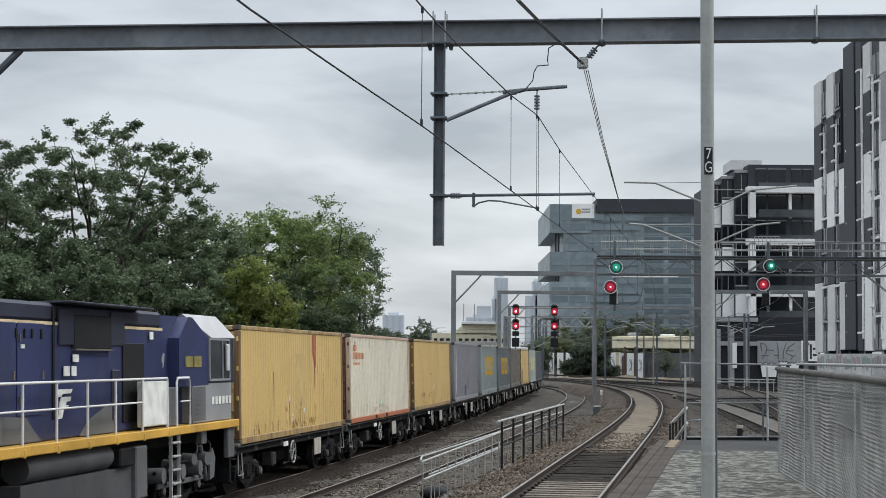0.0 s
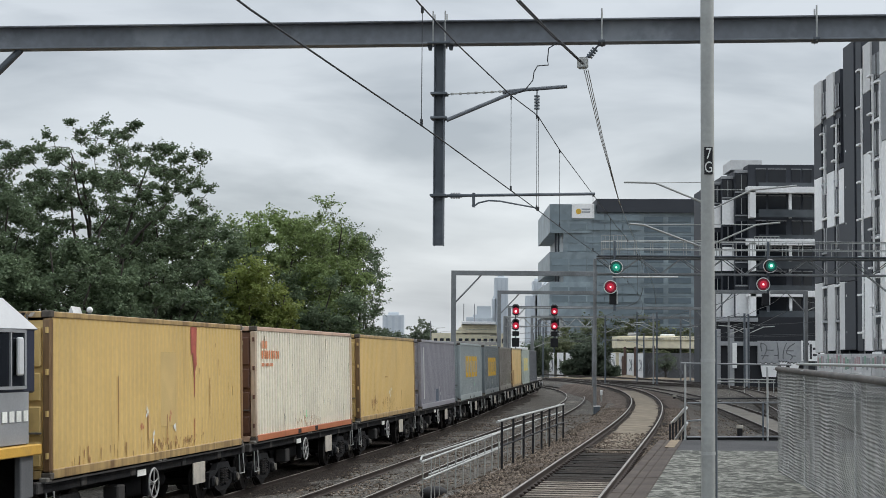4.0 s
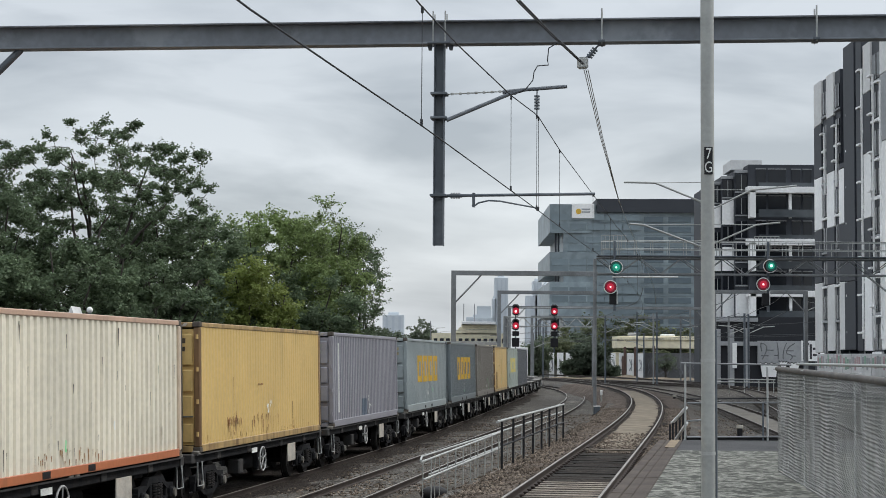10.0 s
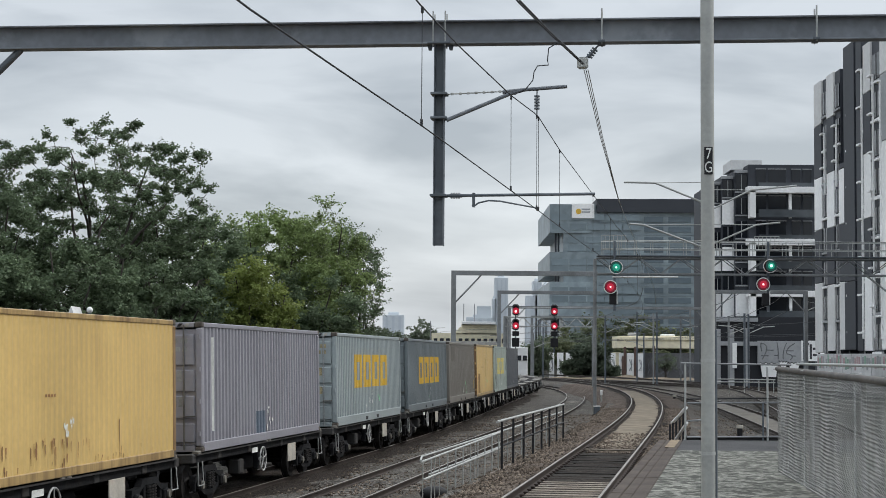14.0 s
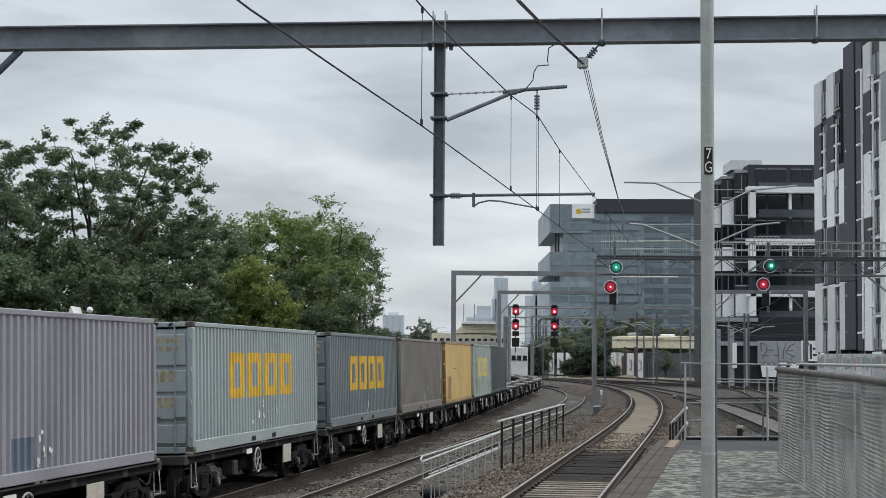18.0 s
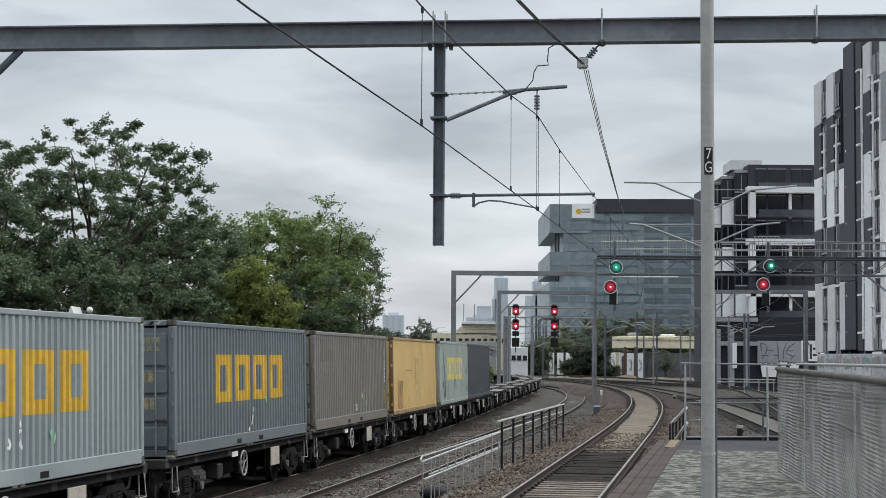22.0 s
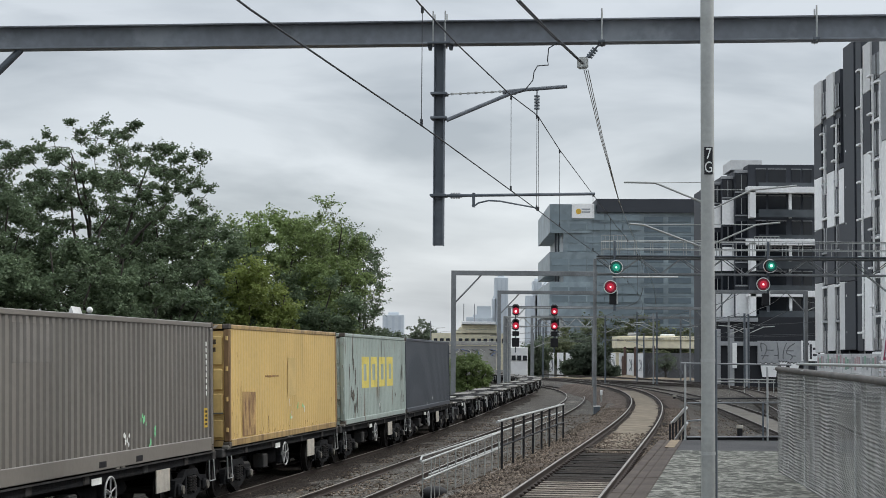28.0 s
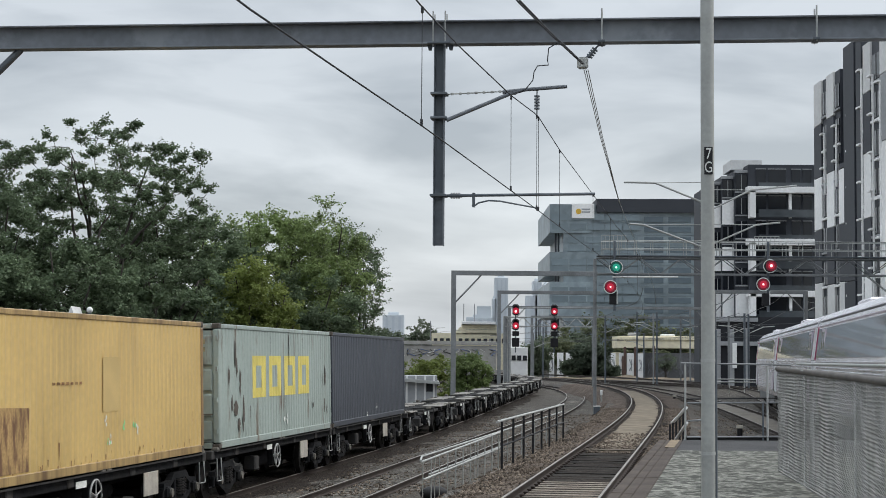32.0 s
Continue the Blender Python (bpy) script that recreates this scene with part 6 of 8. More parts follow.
    part("podium", MB().box(((X(1262) + x1) / 2, 5, Zp(562) / 2 - 0.6), (x1 - X(1262), 12, Zp(562) + 1.2)), M["podium_black"], root)
    for px in (1268, 1292, 1319):
        part("portal_post", MB().box((X(px), -1.3, 2.0), (0.55, 0.5, Zp(565) + 0.9), 0.02), M["clad_mid"], root)
    for py in (567, 609):
        part("portal_beam", MB().box((X(1300), -1.32, Zp(py)), (X(1338) - X(1262), 0.4, 0.5), 0.02), M["clad_mid"], root)
    part("white_column", MB().box((X(1296), -1.7, Zp(630)), (0.5, 0.3, 3.0), 0.02), M["clad_white"], root)
    part("mural_wall", MB().box((X(1378), -1.35, Zp(625)), (X(1420) - X(1338), 0.3, 2.9), 0.02), M["clad_mid"], root, "grey ground-floor wall with dark scrawls")
    # broad sprayed strokes, and pale outlined shapes low on the wall
    for x0, y0, x1, y1, x2, y2 in ((1343, 608, 1362, 609, 1345, 636), (1343, 607, 1342, 613, 1344, 622), (1371, 606, 1374, 620, 1373, 636), (1388, 607, 1380, 622, 1382, 636), (1402, 608, 1386, 616, 1388, 626), (1388, 626, 1404, 628, 1394, 637)):
        q = [((1 - t) ** 2 * x0 + 2 * t * (1 - t) * x1 + t * t * x2, (1 - t) ** 2 * y0 + 2 * t * (1 - t) * y1 + t * t * y2) for t in np.linspace(0, 1, 9)]
        part("scrawl", MB().tube([(X(a), -1.5, Zp(b)) for a, b in q], 0.065, 5), M["scrawl_mid"], root)
    for x0, x1, py in ((1351, 1365, 620), (1386, 1400, 621), (1343, 1356, 630), (1366, 1374, 629), (1396, 1404, 630)):
        part("scrawl", MB().box((X((x0 + x1) / 2), -1.51, Zp(py)), (X(x1) - X(x0), 0.03, 0.09), 0.01), M["scrawl_grey"], root)
    for x0, x1, top, low in ((1341, 1372, 641, 667), (1374, 1389, 638, 650), (1390, 1411, 640, 652)):
        n = 9
        crest = [(x0 + (x1 - x0) * i / n, top + 3.0 * abs(math.sin(i * 1.1))) for i in range(n + 1)]
        outline = [(X(a), Zp(b)) for a, b in crest] + [(X(x1 - 3), Zp(low)), (X(x0 + 4), Zp(low))]
        p = part("sprayed_shape", MB().prism(outline, -1.56, -1.5), M["clad_white"], root, "white sprayed shape with a black outline")
        part("outline", MB().tube([(X(a), -1.57, Zp(b)) for a, b in crest], 0.06, 5), M["scrawl_grey"], p)
    side = part("marked_panel", MB().box((X(1428), -1.45, Zp(621)), (X(1443) - X(1414), 0.2, Zp(603) - Zp(639)), 0.02), M["clad_white"], root, "white panel with black marks")
    for px, py, w, h in ((1418, 622, 3, 30), (1424, 609, 6, 4), (1430, 622, 4, 26), (1437, 617, 7, 4), (1437, 628, 7, 4)):
        part("black_mark", MB().box((X(px), -1.56, Zp(py)), (X(px + w) - X(px), 0.03, Zp(py) - Zp(py + h)), 0.01), M["scrawl_grey"], side)
    return root


apartments()


def tower():
    """The tall block; its long facade runs away beside the tracks, strip by strip."""
    x = 34.0
    root = thing("apartment_tower", "tall apartment block with grey, white and charcoal vertical fins", "apartment building")
    yf = lambda px: x / ((px - 784) / 2992)
    y1, y0 = yf(1446), 60.0
    zt = az(1447, 160, y1)
    part("wall", MB().box((x + 10.4, (y0 + y1) / 2, zt / 2 - 0.5), (18, y1 - y0, zt + 1)), M["clad_dark"], root)
    G, D, W, P = M["clad_mid"], M["clad_dark"], M["clad_white"], M["clad_pale"]
    # strips: sight lines of both edges, how far each stands out, then heights from the top with the cladding below each
    strips = [
        (1444, 1457, 1.0, ((148, P), (225, D), (318, W), (410, D), (503, P), (625, None))),
        (1466, 1479, 1.0, ((132, P), (210, D), (307, W), (405, D), (505, P), (622, None))),
        (1487, 1500, 0.6, ((290, D), (300, W), (398, D), (500, P), (620, None))),
        (1497, 1516, 1.3, ((81, D), (500, D), (620, None))),
        (1519, 1529, 0.9, ((62, D), (622, None))),
        (1532, 1545, 1.1, ((77, P), (165, D), (272, W), (388, D), (490, W), (622, None))),
        (1562, 1576, 1.1, ((66, P), (130, G), (250, W), (620, None))),
        (1588, 1604, 1.1, ((50, P), (160, D), (300, W), (620, None))),
        (1620, 1640, 1.1, ((40, P), (620, None))),
    ]
    for a, b, proud, cuts in strips:
        ya, yb = yf(a), yf(b)
        for (p0, mt), (p1, _) in zip(cuts, cuts[1:]):
            z1_, z0_ = az(a, p0, ya), az(a, p1, ya)
            part("fin_panel", MB().box((x + 1.4 - (proud * 0.05 + 1.4) / 2, (ya + yb) / 2, (z0_ + z1_) / 2), (proud * 0.05 + 1.4, ya - yb, z1_ - z0_ - 0.05), 0.03), mt, root)
    # recessed bays with windows, slabs and white sills
    for a, b, top in ((1457, 1466, 140), (1479, 1488, 125), (1500, 1501, 130), (1529, 1532, 90), (1545, 1562, 70), (1576, 1588, 60)):
        ya, yb = yf(a), yf(b)
        part("bay_wall", MB().box((x + 0.52, (ya + yb) / 2, az(a, top, ya) / 2 - 0.5), (0.8, ya - yb, az(a, top, ya) + 1), 0.0), M["clad_dark"], root)
        z = az(a, top, ya) - 2.2
        k = 0
        while z > 3.5:
            wn = part("window", MB().box((x + 0.09, (ya + yb) / 2, z), (0.12, (ya - yb) * 0.84, 2.0)), M["glass_dark"], root)
            part("mullion", MB().box((x + 0.02, (ya + yb) / 2, z), (0.1, 0.12, 2.0)), M["clad_mid"], wn)
            part("slab_edge", MB().box((x + 0.12, (ya + yb) / 2, z - 1.25), (0.4, (ya - yb) * 0.98, 0.2), 0.02), M["clad_white"] if k % 2 else M["clad_mid"], wn)
            z -= 3.05
            k += 1
    for a, h0, h1 in ((1464, 235, 345), (1485, 220, 330), (1531, 120, 600), (1551, 130, 600), (1564, 140, 600)):
        ya = yf(a)
        part("white_frame", MB().box((x - 0.12, ya, (az(a, h0, ya) + az(a, h1, ya)) / 2), (0.14, 0.22, az(a, h0, ya) - az(a, h1, ya)), 0.01), M["clad_white"], root)
        z = az(a, h0, ya)
        while z > az(a, h1, ya):
            part("white_tick", MB().box((x - 0.2, ya + 0.5, z), (0.34, 1.0, 0.16), 0.01), M["clad_white"], root)
            z -= 3.05
    part("podium", MB().box((x + 0.6, (y0 + y1) / 2, 0.6), (1.6, y1 - y0, 3.6)), M["clad_dark"], root)
    # painted hoarding panels in front of it
    hoard = thing("hoarding", "row of pale site hoarding panels with faded colour blocks", "hoarding")
    hx = 27.5
    yy = hx / ((1447 - 784) / 2992)
    rng = random.Random(9)
    cols = [M["hoard_red"], M["hoard_green"], M["clad_mid"]]
    while yy > 92:
        p = part("hoarding_panel", MB().box((hx, yy - 1.3, az(1500, 633, yy) - 1.05), (0.1, 2.5, 2.6), 0.02), M["hoard_pale"], hoard)
        for k in range(4):
            part("colour_block", MB().box((hx - 0.06, yy - 0.5 - k * 0.55, az(1500, 633, yy) - 0.3 + rng.uniform(-0.15, 0.1)), (0.02, 0.4, rng.uniform(0.5, 0.9))), cols[rng.randrange(3)], p)
        yy -= 2.62


M["hoard_pale"] = surf("hoarding_pale", (0.55, 0.55, 0.55), 0.7, var=0.2, scale=0.4)
M["hoard_red"] = surf("hoarding_red", (0.42, 0.29, 0.30), 0.7, var=0.2)
M["hoard_green"] = surf("hoarding_green", (0.25, 0.38, 0.30), 0.7, var=0.2)
tower()


def skyline():
    y = 2400.0
    for a, b, top in ((876, 900, 490), (872, 880, 527), (932, 985, 522), (944, 960, 496), (962, 972, 502), (678, 716, 556), (628, 645, 575), (985, 1010, 510), (826, 876, 560)):
        x0, x1 = ax(a, y), ax(b, y)
        h = az((a + b) / 2, top, y)
        root = thing("distant_tower", "distant city tower with haze painted into its pale colour", "tower", pose((x0 + x1) / 2, y, -1), group="skyline")
        # walls, plant and bands carry the haze in their colour
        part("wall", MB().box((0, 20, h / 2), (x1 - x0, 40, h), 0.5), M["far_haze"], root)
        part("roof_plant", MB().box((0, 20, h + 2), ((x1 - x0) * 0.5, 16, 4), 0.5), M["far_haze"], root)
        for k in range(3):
            part("window_band", MB().box(((k - 1) * (x1 - x0) * 0.3, -0.2, h / 2), ((x1 - x0) * 0.12, 0.6, h * 0.94)), M["far_haze_band"], root)
    y = 300.0
    root = thing("viaduct", "cream concrete viaduct with dark openings below", "viaduct", pose(0, y, 0))
    X = lambda px: ax(px, y)
    part("deck", MB().box(((X(1088) + X(1300)) / 2, 0, (az(1160, 596, y) + az(1160, 617, y)) / 2), (X(1300) - X(1088), 9, az(1160, 596, y) - az(1160, 617, y)), 0.05), M["cream_wall"], root)
    for px in (1092, 1133, 1158, 1215):
        part("pier", MB().box((X(px), 0, 1.2), (0.9, 6, 5.0), 0.05), M["cream_wall"], root)
    part("back_wall", MB().box(((X(1135) + X(1300)) / 2, -3.6, 1.0), (X(1300) - X(1135), 0.5, 5.2)), M["wall_blue"], root, "dark grey wall with faint blue scrawls")
    part("parapet", MB().box(((X(1088) + X(1300)) / 2, -4.6, az(1160, 600, y)), (X(1300) - X(1088), 0.3, 0.5), 0.02), M["cream_wall"], root)
    for px, w in ((974, 9), (989, 11), (1005, 13), (1081, 8), (1097, 12), (1111, 13), (1128, 14)):
        p = part("painted_panel", MB().box((X(px), -4.9, 1.2), (w / 10.0, 0.2, 4.6), 0.02), M["clad_white"], root, "white panel with grey scrawls")
        for k in range(2):
            part("scrawl", MB().tube([(X(px - 3 + 4 * k), -5.05, 0.4), (X(px + 2), -5.05, 1.2 + 0.4 * k), (X(px - 2 + 3 * k), -5.05, 2.4)], 0.07, 4), M["clad_mid"], p)
    part("end_wall", MB().box(((X(1040) + X(1136)) / 2, 4.2, 1.0), (X(1136) - X(1040), 0.5, 5.2)), M["clad_mid"], root)
    part("end_wall", MB().box(((X(940) + X(1008)) / 2, 4.2, 0.6), (X(1008) - X(940), 0.5, 4.6)), M["concrete"], root)
    rr = random.Random(31)
    for k in range(9):
        a = 1146 + 11 * k
        part("scrawl", MB().tube([(X(a + rr.uniform(-4, 4)), -3.95, 0.1 + 0.5 * j + rr.uniform(-0.2, 0.2)) for j in range(4)], 0.05, 4), M["scrawl_pale"], root)
    for px, z1 in ((1101, 4.6), (1119, 4.6), (1151, 4.8), (1098, 3.0)):
        part("rusty_post", MB().box((X(px), -5.2, z1 / 2 - 0.4), (0.42, 0.4, z1 + 0.8), 0.02), M["rust_post"], root)
    part("roof_clutter", MB().box((X(1183), 1.0, az(1183, 594, y)), (2.6, 1.2, 0.5), 0.2), M["clad_pale"], root)
    part("roof_clutter", MB().box((X(1120), 1.0, az(1120, 592, y)), (1.4, 1.2, 0.6), 0.1), M["clad_mid"], root)


M["wall_blue"] = surf("underpass_wall", (0.115, 0.115, 0.12), 0.8, var=0.3, scale=0.4, fine=4)
M["scrawl_pale"] = surf("faded_scrawl", (0.22, 0.235, 0.26), 0.8, var=0.2)
M["rust_post"] = surf("rusty_steel_post", (0.12, 0.075, 0.06), 0.85, var=0.3)
M["bank"] = surf("bank_dirt", (0.125, 0.096, 0.062), 0.95, var=0.4, scale=0.5, fine=4, bump=0.5, dirt=(0.10, 0.10, 0.06), dirt_amt=0.6, dirt_scale=0.4)
# the same painted haze, slightly deeper for the window bands
M["far_haze_band"] = surf("distant_tower_haze_bands", (0.51, 0.56, 0.61), 0.6, var=0.08, scale=0.02)
skyline()


def far_left():
    """Low buildings and a painted wall beyond the bend."""
    y = 360.0
    X = lambda px: ax(px, y)
    Zp = lambda py: az(830, py, y)
    root = thing("low_building", "cream low commercial building with a flat roof and dark windows", "building", pose(0, y, 0))
    part("wall", MB().box(((X(765) + X(905)) / 2, 6, Zp(590) / 2), (X(905) - X(765), 12, Zp(590) + 0.0)), M["cream_wall"], root)
    part("upper_storey", MB().box(((X(818) + X(880)) / 2, 5, (Zp(575) + Zp(592)) / 2), (X(880) - X(818), 10, Zp(575) - Zp(592))), M["cream_wall"], root)
    part("roof_slab", MB().box(((X(818) + X(878)) / 2, 4, Zp(572)), (X(878) - X(818), 11, 0.6), 0.05), M["clad_white"], root)
    part("gable", MB().prism([(X(805), Zp(590)), (X(815), Zp(579)), (X(830), Zp(590))], -0.3, 6), M["cream_wall"], root)
    for k in range(12):
        w = part("window", MB().box((X(772 + 11 * k), -0.1, Zp(603)), (0.8, 0.2, 0.9)), M["glass_dark"], root)
        part("sill", MB().box((X(772 + 11 * k), -0.16, Zp(608)), (1.0, 0.2, 0.12)), M["concrete"], w)
    for px in (822, 841):
        part("aerial", MB().cyl((X(px), 4, Zp(568)), (X(px), 4, Zp(537)), 0.1, n=5), M["clad_mid"], root)
    # roof plant shares the towers' hazed colour
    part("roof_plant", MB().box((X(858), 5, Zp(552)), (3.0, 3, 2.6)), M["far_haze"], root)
    y2 = 230.0
    w = thing("painted_wall", "long concrete wall covered with blue and white scrawls", "wall", pose(0, y2, 0))
    xa, xb = ax(700, y2), ax(880, y2)
    part("wall", MB().box(((xa + xb) / 2, 0, az(780, 622, y2) - 1.2), (xb - xa, 0.3, 4.0), 0.02), M["concrete"], w)
    rr = random.Random(12)
    for k in range(22):
        a = xa + (xb - xa) * (k + 0.5) / 22
        pts = [(a + rr.uniform(-0.7, 0.7), -0.2, az(780, 618 + 4 * j, y2)) for j in range(4)]
        part("scrawl", MB().tube(pts, 0.05, 5), (M["scrawl_blue"], M["white"], M["black_paint"])[k % 3], w)
    part("cope_beam", MB().box(((xa + xb) / 2, -0.1, az(780, 607, y2)), (xb - xa, 0.6, 0.5), 0.03), M["concrete"], w)
    # pale street buildings beyond the far tracks
    y3 = 420.0
    for px0, px1, top, label in ((1180, 1240, 565, "white low shop building behind the trees"), (905, 935, 615, "white parked truck body beyond the bend")):
        b = thing("low_building" if px0 > 1000 else "parked_truck", label, "building" if px0 > 1000 else "truck", pose(0, y3 if px0 > 1000 else 270.0, 0))
        yy = y3 if px0 > 1000 else 270.0
        h = az(px0, top, yy)
        part("wall", MB().box(((ax(px0, yy) + ax(px1, yy)) / 2, 3, h / 2 - 0.4), (ax(px1, yy) - ax(px0, yy), 6, h + 0.8), 0.05), M["white"], b)
        for k in range(3):
            part("window", MB().box((ax(px0, yy) + (k + 0.5) * (ax(px1, yy) - ax(px0, yy)) / 3, -0.05, h * 0.6), ((ax(px1, yy) - ax(px0, yy)) * 0.24, 0.15, 0.8)), M["glass_dark"], b)
    # dirt bank with dry grass at the outside of the bend
    bank = MB()
    vs = []
    for i in range(13):
        yb = 268 + 1.0 * i
        for j in range(20):
            vs.append((ax(930 + j * 16, 270), yb, -0.84 + 0.4 * math.sin(min(1, i / 6) * math.pi / 2) * (0.7 + 0.3 * math.sin(j * 1.7) + 0.9 * math.exp(-((j - 11.8) / 1.1) ** 2))))
    bank.add(vs, [(i * 20 + j, i * 20 + j + 1, (i + 1) * 20 + j + 1, (i + 1) * 20 + j) for i in range(12) for j in range(19)], True)
    structure("dirt_bank", "brown dirt bank with dry grass at the bend", bank, M["bank"], "ground")


M["scrawl_blue"] = surf("scrawl_blue", (0.12, 0.2, 0.42), 0.7, var=0.2)
far_left()


def undergrowth():
    """Leaf hedge added beyond the freight track to block light and hide pale ground."""
    rng = np.random.default_rng(41)
    n = 46000
    s = rng.uniform(-40, 62, n)
    h = np.interp(s, np.arange(-42, 108, 1.5), rng.uniform(0.9, 2.1, len(np.arange(-42, 108, 1.5))))
    off = -3.6 - rng.uniform(0, 1.3, n)
    c = np.array([FREIGHT.at(float(a), float(o), 0.0)[0] for a, o in zip(s, off)])
    c[:, 2] = -0.95 + h * rng.uniform(0, 1, n) ** 0.8
    me = leaves(c, 0.2, rng)
    me.materials.append(M["leaf_dark"])
    tagged(new("undergrowth", me), "dark green leaves added to darken the view under the wagons", "undergrowth", "", "stuff")


undergrowth()


# ---------------------------------------------------------------- railings and fences
def railing(name, label, pts, heights, mat, n_post, rails=(1.0, 0.55), r=0.022, cat="railing", rail_mat=None):
    """pts: ground points of the two ends; posts between, with rails at shares of the height."""
    a, b = Vector(pts[0]), Vector(pts[1])
    root = thing(name, label, cat)
    for k in range(n_post):
        t = k / (n_post - 1)
        p = a.lerp(b, t)
        h = heights[0] + (heights[1] - heights[0]) * t
        part("post", MB().box((p.x, p.y, p.z + h / 2), (2.2 * r, 2.2 * r, h), 0.004), mat, root)
    for f in rails:
        part("rail", MB().cyl(a + Vector((0, 0, heights[0] * f)), b + Vector((0, 0, heights[1] * f)), r, n=8), rail_mat or mat, root)
    return root


def ground_pt(px, py, z):
    y = (EYE_Z - z) * 2992 / (py - 633.5 - (px - 784) * 0.0074)
    return Vector((ax(px, y), y, z))


def make_railings():
    a, b = ground_pt(890, 831, -0.22), ground_pt(998, 778, -0.22)
    railing("black_handrail", "black steel railing standing on a concrete kerb", (a, b), (1.16, 1.16), M["black_paint"], 8, (0.5,), 0.026)
    t = thing("top_rail_cap", "pale galvanised top rail of the black railing", "handrail", mb=MB().cyl(a + Vector((-0.12, -0.4, 1.17)), b + Vector((0.02, 0.1, 1.17)), 0.032, n=8), mat=M["galv_light"])
    d = (b - a).normalized()
    n = Vector((d.y, -d.x, 0))
    kerb = thing("kerb", "low concrete kerb under the railing", "kerb", kind="structure")
    L = (b - a).length
    for k in range(9):
        p = a - d * 1.2 + d * (L + 2.4) * (k + 0.5) / 9
        part("kerb_block", MB().box((0, 0, 0), (0.3, (L + 2.4) / 9 - 0.015, 0.5), 0.02), M["kerb"], kerb, m=pose(p.x, p.y, -0.46, 0, 0, -math.degrees(math.atan2(d.x, d.y))))
    # ramped silver handrail that runs down to the lower tracks
    S = lambda px, py, y: Vector((ax(px, y), y, az(px, py, y)))
    top0, top1, low0, low1 = S(749, 816, 36.0), S(886, 765, 41.2), S(753, 847, 36.0), S(884, 793, 41.2)
    f0, f1, g0, g1 = S(752, 806, 36.8), S(997, 728, 56.5), S(762, 838, 36.8), S(997, 747, 56.5)
    root = thing("ramp_handrail", "galvanised two-rail handrail sloping down to the lower tracks", "handrail")
    for a_, b_, nm in ((top0, top1, "top_rail"), (low0, low1, "mid_rail"), (f0, f1, "far_top_rail"), (g0, g1, "far_mid_rail")):
        part(nm, MB().cyl(a_, b_, 0.024, n=8), M["galv_light"], root)
    part("end_bend", MB().tube([top0, top0 + Vector((-0.02, -0.06, 0.03)), f0 + Vector((-0.03, -0.1, 0.0)), f0], 0.024, 8), M["galv_light"], root)
    part("joint_bend", MB().tube([low1, low1 + Vector((0.02, 0.06, 0.03)), low1 + Vector((0.02, 0.06, 0.16))], 0.024, 8), M["galv_light"], root)
    for k in range(11):
        t = (k + 0.15) / 10.3
        p = top0.lerp(top1, t)
        part("post", MB().cyl((p.x, p.y, -0.9 + 0.5 * t), p, 0.013, n=6), M["galv"], root)
    for k in range(9):
        p = f0.lerp(f1, (k + 0.5) / 9)
        part("far_post", MB().cyl((p.x, p.y, -0.95), p, 0.012, n=6), M["galv"], root)


make_railings()


M["mesh_wire"] = surf("fence_wire_grey", (0.22, 0.223, 0.215), 0.6, 0.2, var=0.3, scale=3, fine=30)
M["pipe_brown"] = surf("fence_pipe_weathered", (0.115, 0.105, 0.096), 0.7, 0.2, var=0.3, scale=3, fine=30)


